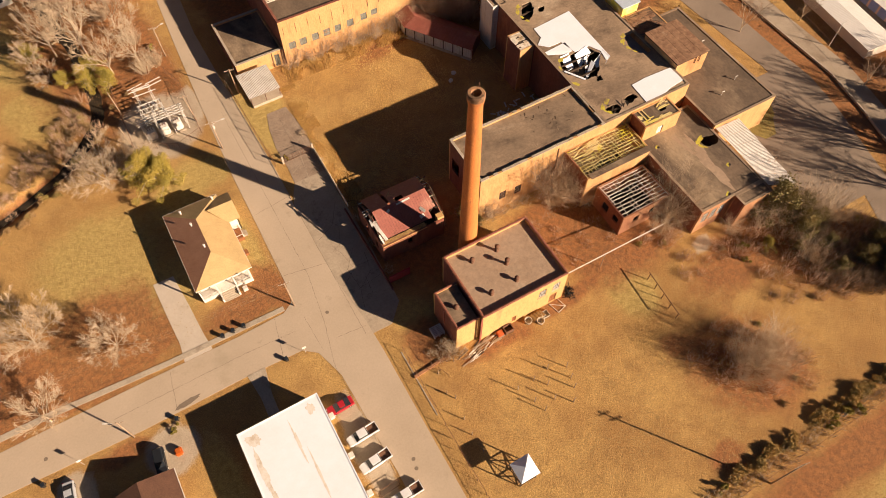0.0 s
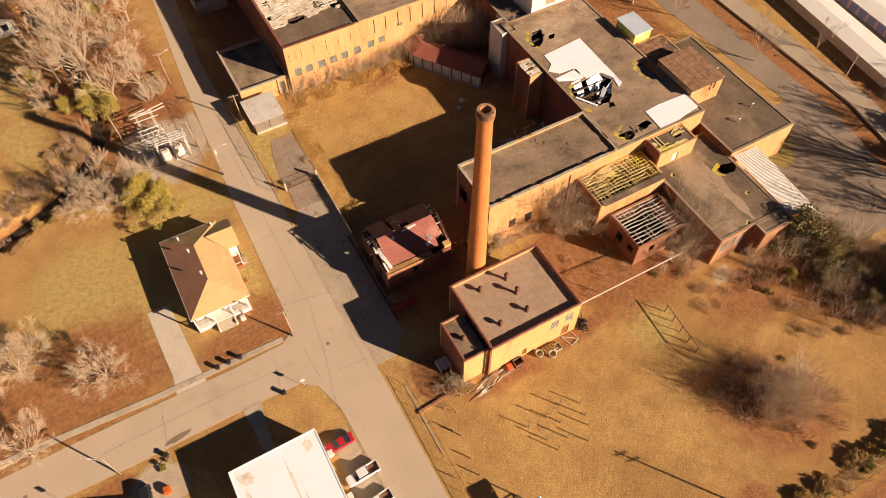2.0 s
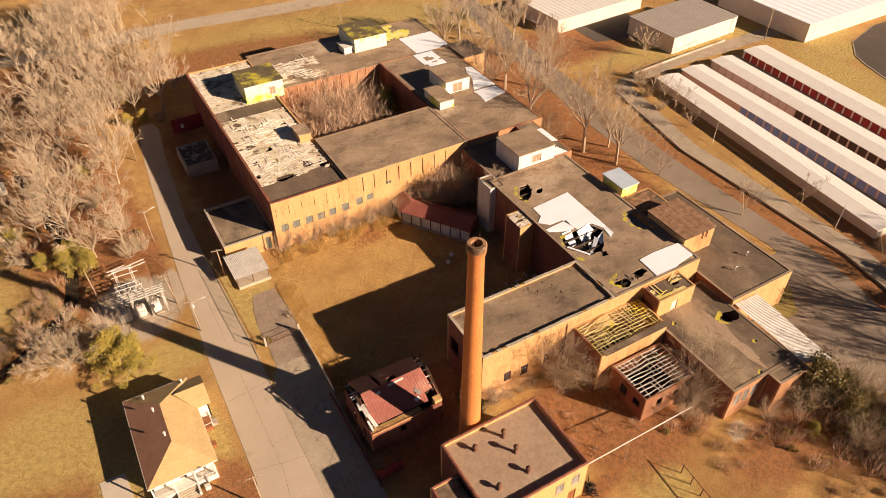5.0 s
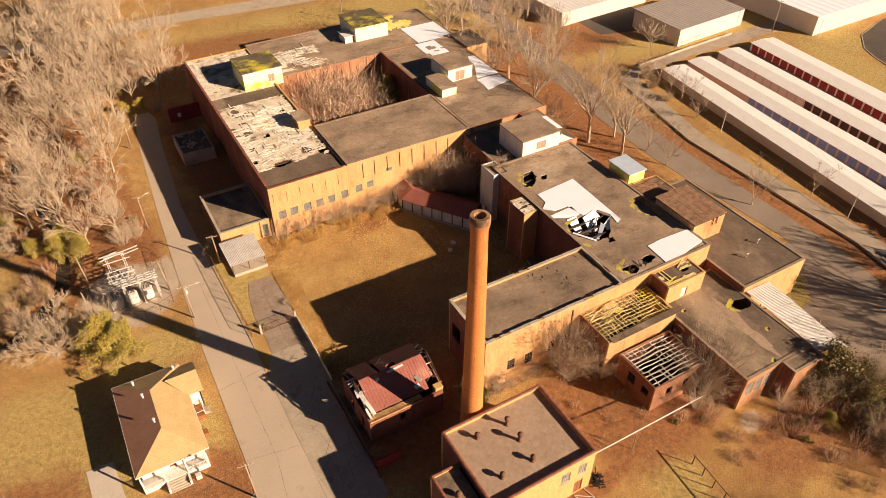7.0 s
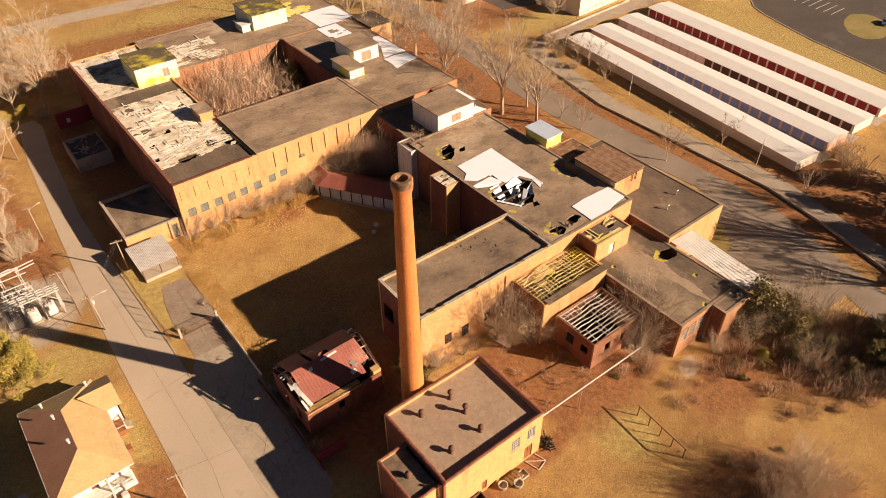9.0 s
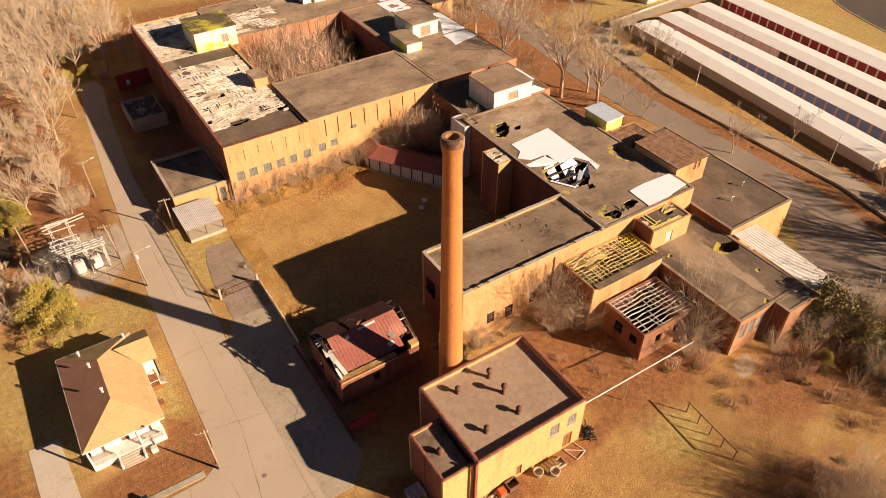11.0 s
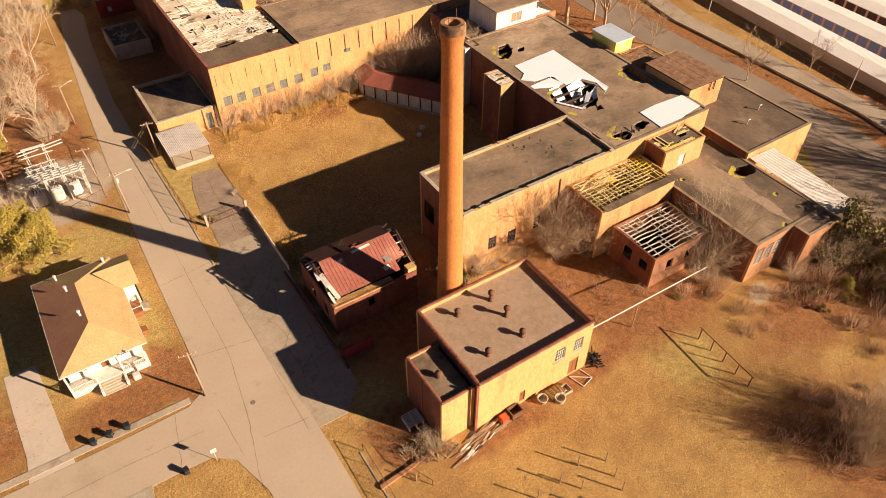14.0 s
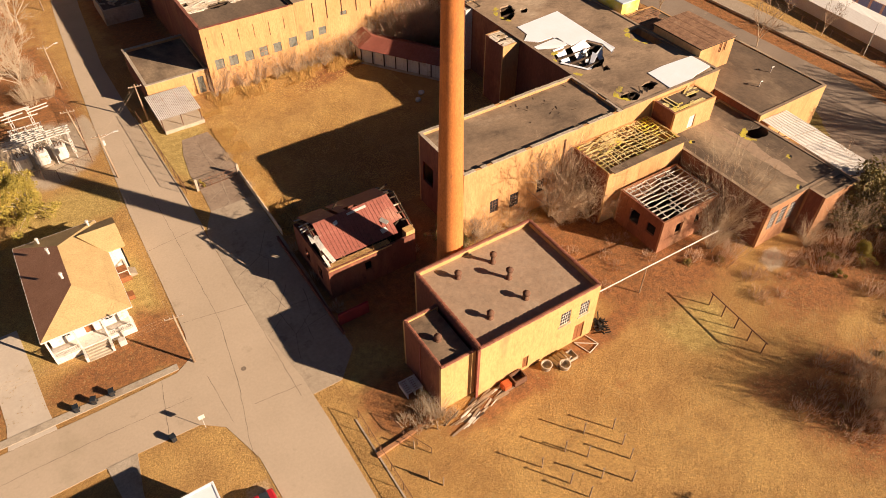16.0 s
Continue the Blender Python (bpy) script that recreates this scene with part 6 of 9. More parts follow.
door(hs, "y", 18.0, -44.2, -43.2, 1.1, 3.3, M_DOORB)
A, B, C, D = (-49.0, 16.2), (-38.0, 16.2), (-38.0, 35.7), (-49.0, 35.7)
R0, R1 = (-43.4, 21.6), (-43.4, 30.0)


def roof_plane(parent, pts, material, name="roof_slope", t=0.14):
    bm = bmesh.new()
    a = [bm.verts.new(p) for p in pts]
    b = [bm.verts.new((p[0], p[1], p[2] - t)) for p in pts]
    bm.faces.new(a)
    bm.faces.new(b[::-1])
    n = len(pts)
    for i in range(n):
        bm.faces.new((a[i], b[i], b[(i + 1) % n], a[(i + 1) % n]))
    return part(name, bm, material, parent)


e = lambda p: (*p, EZ)
r = lambda p: (*p, TOPZ)
roof_plane(hs, [e(A), e(B), r(R0)], M_SHINGLE)
roof_plane(hs, [e(B), e(C), r(R1), r(R0)], M_SHINGLE)
roof_plane(hs, [e(C), e(D), r(R1)], M_SHINGLE)
roof_plane(hs, [e(D), e(A), r(R0), r(R1)], M_SHINGLE_W)
# street-side wing
for axis, at, a0, a1, hl in (("x", -36.4, 28.4, 34.4, [(30.4, 31.6, 1.9, 3.5)]), ("y", 28.4, -39.0, -36.2, []), ("y", 34.2, -39.0, -36.2, [])):
    bm = bmesh.new()
    wall_bm(bm, axis, at, 0.2, a0, a1, 0.0, EZ, hl)
    part("wall", bm, M_WPAINT, hs, "white clapboard wall")
window(hs, "x", -36.2, 30.4, 31.6, 1.9, 3.5, 1, M_WPAINT, M_GLASSD, (2, 2))
roof_plane(hs, [(-35.7, 27.9, EZ + 0.03), (-35.7, 31.4, 5.9), (-40.9, 31.4, 5.95), (-38.2, 27.9, EZ + 0.03)], M_SHINGLE)
roof_plane(hs, [(-35.7, 34.9, EZ + 0.03), (-35.7, 31.4, 5.9), (-40.9, 31.4, 5.95), (-38.2, 34.9, EZ + 0.03)], M_SHINGLE)
bm = bmesh.new()
v = [bm.verts.new(p) for p in ((-36.2, 28.2, EZ), (-36.2, 34.6, EZ), (-36.2, 31.4, 5.8))]
w = [bm.verts.new((-36.4, p.co.y, p.co.z)) for p in v]
bm.faces.new(v)
bm.faces.new(w)
part("gable", bm, M_WPAINT, hs)
for p, q in ((A, B), (B, C), (C, D), (D, A)):
    bm = bmesh.new()
    beam_bm(bm, (*p, EZ - 0.1), (*q, EZ - 0.1), 0.1, 0.2)
    part("gutter", bm, M_WPAINT, hs, "white gutter")
for x, y, z in ((-44.6, 28.6, 7.0), (-44.0, 22.6, 7.3), (-39.0, 34.4, 4.7), (-45.6, 33.6, 5.3)):
    bm = bmesh.new()
    bar_bm(bm, (x, y, z), (x, y, z + 0.75), 0.16, n=10)
    bar_bm(bm, (x, y, z + 0.75), (x, y, z + 0.95), 0.26, 0.2, n=10)
    part("flue", bm, M_STEEL, hs, "short pale flue pipe")
bxpart("porch_floor", (-48.6, -38.6, 15.9, 18.0, 0.0, 1.0), M_WPAINT, hs)
for x in (-48.5, -45.3, -41.9, -38.8):
    bxpart("porch_post", (x - 0.11, x + 0.11, 15.95, 16.17, 1.0, EZ - 0.2), M_WPAINT, hs)
for x0, x1 in ((-48.4, -45.4), (-41.8, -38.9)):
    bm = bmesh.new()
    beam_bm(bm, (x0, 16.0, 1.9), (x1, 16.0, 1.9), 0.08, 0.08)
    beam_bm(bm, (x0, 16.0, 1.15), (x1, 16.0, 1.15), 0.06, 0.06)
    for i in range(13):
        x = x0 + (x1 - x0) * (i + 0.5) / 13
        box_bm(bm, x - 0.03, x + 0.03, 15.97, 16.03, 1.15, 1.9)
    part("porch_railing", bm, M_WPAINT, hs)
for i in range(5):
    bxpart("step", (-45.0, -42.2, 15.9 - 0.36 * (i + 1), 15.9 - 0.36 * i, 0.0, 0.82 - 0.17 * i), M_CONC, hs)
for x in (-45.2, -42.0):
    bxpart("step_wall", (x - 0.15, x + 0.15, 14.2, 15.9, 0.0, 0.95), M_WPAINT, hs)
bxpart("side_stoop", (-38.8, -36.6, 25.6, 28.2, 0.0, 0.9), M_DOORB, hs, "brown board stoop")
for y in (25.65, 26.9, 28.1):
    bxpart("stoop_post", (-36.72, -36.6, y - 0.06, y + 0.06, 0.9, 1.9), M_WPAINT, hs)
bxpart("stoop_rail", (-36.74, -36.58, 25.6, 28.16, 1.9, 1.98), M_WPAINT, hs)
bxpart("stoop_rail", (-38.8, -36.74, 25.58, 25.68, 1.9, 1.98), M_WPAINT, hs)
for i in range(3):
    bxpart("step", (-36.6 + 0.3 * i, -36.3 + 0.3 * i, 26.2, 27.6, 0.0, 0.7 - 0.2 * i), M_CONC, hs)
bxpart("planter", (-38.0, -37.2, 21.8, 22.9, 0, 0.7), M_DOORB, hs)
bm = bmesh.new()
box_bm(bm, -41.2, -40.3, 14.4, 15.2, 0.0, 0.9)
one("air_conditioner", bm, M_STEEL, "dark slatted air-conditioner unit beside the porch", "air conditioner", bevel=0.05)

# white-roofed hall on the corner
wh = thing("hall", "low hall with a wide bright white membrane roof", "hall", (-44.6, -30, 0))
for axis, at, a0, a1, hl in (("y", -13.3, -51.6, -37.9, [(-46.2, -44.8, 0.2, 2.4)]), ("y", -56.0, -51.6, -37.9, []), ("x", -51.6, -55.7, -13.3, []), ("x", -38.2, -55.7, -13.3, [(-22, -20.8, 0.2, 2.4), (-30, -28, 1.2, 2.4)])):
    bm = bmesh.new()
    wall_bm(bm, axis, at, 0.3, a0, a1, 0, 4.7, hl)
    part("wall", bm, M_WPAINT, wh)
bm = bmesh.new()
v = box_bm(bm, -52.0, -37.5, -56.4, -12.8, 4.7, 4.95)
part("roof", bm, M_WHITE, wh, "white membrane roof with brown stains")
bm = bmesh.new()
for d in ((-52.0, -51.8, -56.4, -12.8), (-37.7, -37.5, -56.4, -12.8), (-51.8, -37.7, -13.0, -12.8)):
    box_bm(bm, *d, 4.95, 5.03)
part("trim", bm, M_WHITE, wh)
M_STAIN = mat("brown_water_stain", (0.74, 0.66, 0.53), (0.82, 0.77, 0.68), 0.9, (0.62, 0.51, 0.38), 4.0, 0.7, 0.0, patch=0.5)
for i, (x, y, rx, ry) in enumerate(((-50, -15.2, 1.3, 1.2), (-50.4, -21, 0.5, 4.0), (-50.2, -26, 0.5, 1.5), (-43.6, -19, 0.25, 3.4), (-39.6, -14.8, 0.7, 0.9), (-42.6, -26, 0.2, 4))):
    bm = bmesh.new()
    blob_bm(bm, x, y, rx, ry, 4.955 + 0.0008 * i, i + 0.4, rag=0.5)
    part("stain", bm, M_STAIN, wh, "brown water stain")
bm = bmesh.new()
for x, y in ((-37.0, -16.2), (-37.0, -24.0), (-37.0, -31)):
    box_bm(bm, x - 0.4, x + 0.5, y - 0.5, y + 0.5, 0, 1.0)
one("air_conditioner", bm, M_STEEL, "grey air-conditioner units along the hall wall", "air conditioner", bevel=0.05)

# brown-roofed bungalow
M_BROWNROOF = mat("brown_shingles", (0.15, 0.075, 0.045), (0.11, 0.055, 0.035), 0.6, None, 5.0, 0.9, 0.4)
hb = thing("house", "bungalow with pale walls under a brown shingled roof", "house", (-68, -20, 0))
bxpart("wall", (-73.4, -63.9, -32, -12.8, 0, 3.0), M_WPAINT, hb)
roof_plane(hb, [(-74, -12.2, 3.0), (-63.2, -12.2, 3.0), (-68.6, -12.4, 3.9)], M_WPAINT, "gable")
roof_plane(hb, [(-63.1, -32.5, 3.0), (-63.1, -12.1, 3.0), (-68.6, -12.1, 4.9), (-68.6, -32.5, 4.9)], M_BROWNROOF)
roof_plane(hb, [(-74.1, -12.1, 3.0), (-74.1, -32.5, 3.0), (-68.6, -32.5, 4.9), (-68.6, -12.1, 4.9)], M_BROWNROOF)
bm = bmesh.new()
beam_bm(bm, (-63.05, -32.5, 2.95), (-63.05, -12.1, 2.95), 0.1, 0.16)
part("gutter", bm, M_WPAINT, hb)
# cottages among the trees
for x, y, rot, lab in ((-67.5, 126.5, 8, "small white cottage with a brown roof among bare trees"), (-70, 206, -10, "distant pale cottage behind the bare woods"), (-36, 226, 5, "distant red-brown cottage beyond the woods")):
    c = thing("house", lab, "house", (0, 0, 0), "cottages in the woods")
    bxpart("wall", (-4, 4, -5, 5, 0, 3), M_WPAINT, c)
    roof_plane(c, [(-4.6, -5.5, 2.9), (-4.6, 5.5, 2.9), (0, 5.5, 5.2), (0, -5.5, 5.2)], M_BROWNROOF)
    roof_plane(c, [(4.6, -5.5, 2.9), (4.6, 5.5, 2.9), (0, 5.5, 5.2), (0, -5.5, 5.2)], M_BROWNROOF)
    for s in (-5, 5):
        bm = bmesh.new()
        v = [bm.verts.new((p[0], s + k, p[1])) for k in (-0.05, 0.05) for p in ((-4, 3), (4, 3), (0, 5.0))]
        for f in ((2, 1, 0), (3, 4, 5), (0, 1, 4, 3), (1, 2, 5, 4), (2, 0, 3, 5)):
            bm.faces.new([v[q] for q in f])
        part("gable", bm, M_WPAINT, c)
    for wx in (-2.5, 1.4):
        bxpart("window", (wx, wx + 1.1, -5.06, -5.0, 1.1, 2.4), M_GLASSD, c)
    c.matrix_basis = pose(x, y, 0, 0, 0, rot)
    c.scale = (1.25, 1.25, 1.25)

# self-storage rows
M_SROOF = mat("pale_metal_roofing", (0.80, 0.755, 0.68), (0.74, 0.695, 0.625), 0.3, None, 3.0, 0.5, 0.1)
M_SWALL = mat("cream_metal_wall", (0.74, 0.64, 0.52), (0.68, 0.58, 0.47), 0.4, None, 4.0, 0.6, 0.1)
M_PINK = mat("salmon_panel", (0.64, 0.38, 0.29), (0.58, 0.34, 0.26), 0.4, None, 4.0, 0.6, 0.1)
DOORS = {"red": mat("red_roller_door", (0.36, 0.03, 0.03), (0.30, 0.025, 0.03), 0.8, None, 5.0, 0.5, 0.1), "blue": mat("blue_roller_door", (0.22, 0.24, 0.44), (0.18, 0.20, 0.38), 0.8, None, 5.0, 0.5, 0.1),
         "dark": mat("dark_brown_roller_door", (0.12, 0.075, 0.055), (0.09, 0.06, 0.045), 0.8, None, 5.0, 0.5, 0.1), "pale": mat("pale_grey_roller_door", (0.85, 0.80, 0.73), (0.80, 0.74, 0.67), 0.8, None, 5.0, 0.5, 0.1)}
ROLLER = {}
for k, m in DOORS.items():
    bm = bmesh.new()
    U = [0.05 + i * 0.13 for i in range(19)]
    for i in range(18):
        d0, d1 = -0.04 - 0.02 * (i % 2), -0.04 - 0.02 * ((i + 1) % 2)
        bm.faces.new([bm.verts.new(p) for p in ((d0, -1.24, U[i]), (d0, 1.24, U[i]), (d1, 1.24, U[i + 1]), (d1, -1.24, U[i + 1]))])
    box_bm(bm, -0.03, 0.02, -1.24, 1.24, 0.05, 2.39)
    bmesh.ops.remove_doubles(bm, verts=bm.verts[:], dist=0.012)
    ROLLER[k] = mesh_of(bm, "roller_door", m)


def storage(x_low, x_high, w, plan, label, wall_mat):
    """A storage row from y = 0 to 82; plan: door colour by stretch of its length."""
    L = 82.0
    ang = math.degrees(math.atan2(x_low - x_high, L))
    s = thing("storage_row", label, "storage building", (0, 0, 0), "self-storage rows")
    bxpart("body", (0, w, 0, L, 0, 2.6), wall_mat, s)
    n = 20
    for side in (0, 1):
        bm = bmesh.new()
        corrugated(bm, (w / 2, -0.2, 3.1), (w / 2, L + 0.2, 3.1), (-0.3 if side == 0 else w + 0.3, -0.2, 2.66), 180, 0.014, 4)
        part("roof", bm, M_SROOF, s, "pale ribbed metal roof")
    bxpart("fascia", (-0.12, -0.02, 0, L, 2.44, 2.6), wall_mat, s)
    for i in range(26):
        y = 1.9 + i * 3.12
        k = [c for a, b, c in plan if a <= y < b]
        if k:
            d = new("roller_door", ROLLER[k[0]])
            d.parent = s
            d.matrix_basis = pose(-0.02, y, 0)
    s.matrix_basis = pose(x_low, 0, 0, 0, 0, ang)


storage(110.3, 119.4, 8.0, [], "long storage row with pale roof and plain cream wall", M_SWALL)
storage(124.2, 130.2, 8.2, [(0, 58, "blue")], "long storage row with blue roller doors in a salmon wall", M_PINK)
storage(137.0, 143.4, 8.2, [(0, 48, "dark"), (48, 78, "pale")], "long storage row with dark brown and pale roller doors", M_SWALL)
storage(150.4, 158.2, 9.5, [(0, 82, "red")], "long storage row with bright red roller doors", M_SWALL)
bm = bmesh.new()
for a, b in ((114, 128), (128, 141), (141, 155)):
    strip_bm(bm, [(a + 4.5, b - 3.6, -2), (a + 13.5 - 0.0, b + 3.0, 84)], -0.2, 0.052)
one("pavement", bm, M_LOT, "shaded asphalt lanes between storage rows", "lane", "structure")

# far industrial sheds
def far_shed(x0, x1, y0, y1, h, label, roof_mat, rot=0):
    s = thing("warehouse", label, "warehouse", (0, 0, 0))
    bxpart("wall", (0, x1 - x0, 0, y1 - y0, 0, h), M_SWALL, s)
    bm = bmesh.new()
    corrugated(bm, (-0.3, -0.3, h + 0.08), (x1 - x0 + 0.3, -0.3, h + 0.08), (-0.3, y1 - y0 + 0.3, h + 0.5), 22, 0.06, 4)
    part("roof", bm, roof_mat, s)
    bxpart("door", (2, 5, -0.05, 0, 0, 3), M_WPAINT, s)
    s.matrix_basis = pose(x0, y0, 0, 0, 0, rot)


far_shed(139.5, 172, 95.5, 116, 5.8, "distant cream metal warehouse with a ribbed grey roof", mat("grey_ribbed_roof", (0.42, 0.36, 0.30), (0.36, 0.31, 0.26), 0.3, None, 3.0, 0.6, 0.1), 4)
far_shed(186, 260, 79, 118, 6.6, "distant wide warehouse with a white roof", M_WHITE, 1)
far_shed(116, 158, 128, 152, 5.0, "distant long warehouse with a pale roof", M_SROOF, 4)

# ---- trees and brush ----
def tubes(segs, sides):
    """Thin tapered tubes, given as (ax, ay, az, bx, by, bz, ra, rb), as vertex and face lists."""
    S = np.array(segs)
    a, b, ra, rb = S[:, :3], S[:, 3:6], S[:, 6], S[:, 7]
    d = b - a
    d /= np.maximum(np.linalg.norm(d, axis=1, keepdims=True), 1e-6)
    ref = np.where(np.abs(d[:, 2:3]) > 0.9, np.array([[1.0, 0, 0]]), np.array([[0, 0, 1.0]]))
    u = np.cross(d, ref)
    u /= np.linalg.norm(u, axis=1, keepdims=True)
    v = np.cross(d, u)
    V = []
    for p, r in ((a, ra), (b, rb)):
        for i in range(sides):
            t = 2 * math.pi * i / sides
            V.append(p + (u * math.cos(t) + v * math.sin(t)) * r[:, None])
    V = np.stack(V, 1).reshape(-1, 3)
    Fc = []
    for k in range(len(S)):
        o = k * 2 * sides
        for i in range(sides):
            j = (i + 1) % sides
            Fc.append((o + i, o + j, o + sides + j, o + sides + i))
    return V, Fc


def tube_mesh(name, segs, sides, material):
    """Tubes for stems; thin ends that taper strongly close to a point."""
    S = np.array(segs)
    tip = (S[:, 7] <= 0.62 * S[:, 6]) & (sides == 3)
    V, Fc = tubes(S[~tip], sides) if (~tip).any() else (np.zeros((0, 3)), [])
    if tip.any():
        W, _ = tubes(S[tip], 3)
        o = len(V)
        V = np.concatenate([V, W])
        for k in range(int(tip.sum())):
            b = o + 6 * k
            Fc += [(b, b + 1, b + 3), (b + 1, b + 2, b + 3), (b + 2, b, b + 3)]
    used = sorted({q for f in Fc for q in f})
    back = {q: n for n, q in enumerate(used)}
    me = bpy.data.meshes.new(name)
    me.from_pydata(V[used].tolist(), [], [tuple(back[q] for q in f) for f in Fc])
    me.materials.append(material)
    return me


def dome_kind(seed, H, bark, twig_mat, label, fork=0.28, limbs=7, trunk=0.3, spread=0.95, twig=0.032, kids=(5, 5, 4, 4), up=0.10):
    """A broad-crowned bare tree: a short trunk, spreading limbs, and three orders of branches ending in fine twigs."""
    rng = random.Random(seed)
    big, fine = [], []

    def turned(d, ang):
        w = Vector((rng.gauss(0, 1), rng.gauss(0, 1), rng.gauss(0, 1)))
        w = (w - d * w.dot(d)).normalized()
        return (d * math.cos(ang) + w * math.sin(ang) + Vector((0, 0, up))).normalized()

    def branch(p, d, L, r, lev):
        if lev == 3:
            q = p + d * L
            fine.append((*p, *q, twig * 0.9, twig * 0.4))
            for _ in range(kids[3]):
                b = p.lerp(q, rng.uniform(0.25, 1.0))
                fine.append((*b, *(b + turned(d, rng.uniform(0.3, 0.9)) * L * rng.uniform(0.45, 0.95)), twig * 0.62, twig * 0.2))
            return
        n = (5, 3, 2)[lev]
        stops = []
        for i in range(n):
            q = p + d * (L / n)
            r1 = max(r * (1 - 0.8 * (i + 1) / n), twig * (1.3, 1.0, 0.8)[lev])
            r0 = max(r * (1 - 0.8 * i / n), r1)
            (big if lev < 2 else fine).append((*p, *q, r0, max(r1, r0 * 0.63)))
            stops.append((p, q, d, r1))
            p = q
            d = (d + Vector((rng.gauss(0, 1), rng.gauss(0, 1), rng.gauss(0.1, 0.7))) * 0.13 + Vector((0, 0, up * 0.6))).normalized()
        for k in range(kids[lev]):
            f = 0.22 + 0.78 * (k + rng.random()) / kids[lev]
            a, b, e, rr = stops[min(n - 1, int(f * n))]
            branch(a.lerp(b, rng.random()), turned(e, rng.uniform(0.35, 0.95)), L * rng.uniform(0.42, 0.62) * (1.12 - 0.4 * f), max(rr * 0.6, twig), lev + 1)
        branch(p, d, L * 0.4, max(r * 0.2, twig), lev + 1)

    big.append((0, 0, -0.2, rng.uniform(-0.3, 0.3), rng.uniform(-0.3, 0.3), H * fork, trunk, trunk * 0.8))
    top = Vector(big[0][3:6])
    for k in range(limbs):
        a = 6.283 * (k + rng.random() * 0.7) / limbs
        tilt = spread * (0.25 if k == 0 else rng.uniform(0.5, 1.0))
        d = Vector((math.cos(a) * math.sin(tilt), math.sin(a) * math.sin(tilt), math.cos(tilt)))
        s0 = top - Vector((0, 0, H * fork * rng.uniform(0, 0.35)))
        branch(s0, d, H * (1 - fork) * (0.80 if k == 0 else rng.uniform(0.52, 0.72)), trunk * 0.55, 0)
    t = thing("tree", label, "tree", (0, 0, 0))
    for nm, segs, sides, m in (("trunk", big, 5, bark), ("crown", fine, 3, twig_mat)):
        ob = new(nm, tube_mesh(nm, segs, sides, m))
        ob.parent = t
    return t


def grow_tree(seed, H, stems=3, fork=0.3, trunk=0.32, angle=0.62, lift=0.22, reach=0.42, twig=0.034, dense=2):
    """Upright stems that fork low, with side limbs, branches and fine twigs along their whole length."""
    rng = random.Random(seed)
    big, fine = [], []

    def side(d, ang):
        w = Vector((rng.gauss(0, 1), rng.gauss(0, 1), rng.gauss(0, 1)))
        w = (w - d * w.dot(d)).normalized()
        return (d * math.cos(ang) + w * math.sin(ang) + Vector((0, 0, lift))).normalized()

    def grow(p, d, L, r0, lev):
        n = (6, 3, 2, 1)[lev]
        kids = (dense, 2, 2, 0)[lev]
        for i in range(n):
            f = (i + 1) / n
            q = p + d * (L / n)
            r1 = max(r0 * (1 - 0.8 * f), twig * (1.0, 0.9, 0.7, 0.45)[lev])
            ra = max(r0 * (1 - 0.8 * i / n), r1)
            (big if lev < 2 and r0 > 0.07 else fine).append((*p, *q, ra, r1))
            p = q
            d = (d + Vector((rng.gauss(0, 1), rng.gauss(0, 1), rng.gauss(0.25, 0.6))) * 0.11).normalized()
            for _ in range(kids + (f > 0.99 and lev < 2)):
                a = angle * rng.uniform(0.55, 1.35)
                if lev == 0:
                    l = H * reach * rng.uniform(0.55, 1.0) * (1.05 - 0.6 * f)
                else:
                    l = L * rng.uniform(0.42, 0.72) * (1.15 - 0.5 * f)
                s = p - d * rng.uniform(0, L / n) * 0.7
                grow(s, side(d, a), l, max(ra * rng.uniform(0.36, 0.55), twig), lev + 1)
        if lev == 3:
            fine.append((*p, *(p + (d + Vector((rng.gauss(0, 1), rng.gauss(0, 1), rng.gauss(0.1, 1))) * 0.45) * L * 0.6), twig * 0.45, twig * 0.25))

    top = Vector((rng.uniform(-0.4, 0.4), rng.uniform(-0.4, 0.4), H * fork))
    big.append((0, 0, -0.2, *top, trunk, trunk * 0.85))
    for k in range(stems):
        a = 6.283 * (k + rng.random() * 0.6) / stems
        tilt = rng.uniform(0.2, 0.5) if stems > 1 else 0.04
        d = Vector((math.cos(a) * tilt, math.sin(a) * tilt, 1)).normalized()
        grow(top.copy(), d, H * (1 - fork) * rng.uniform(0.8, 1.02), trunk * (0.7 if stems > 1 else 0.85), 0)
    return big, fine


def tree_kind(seed, H, bark, twig_mat, label, **k):
    big, fine = grow_tree(seed, H, **k)
    t = thing("tree", label, "tree", (0, 0, 0))
    for nm, segs, sides, m in (("trunk", big, 6, bark), ("crown", fine, 3, twig_mat)):
        ob = new(nm, tube_mesh(nm, segs, sides, m))
        ob.parent = t
    return t


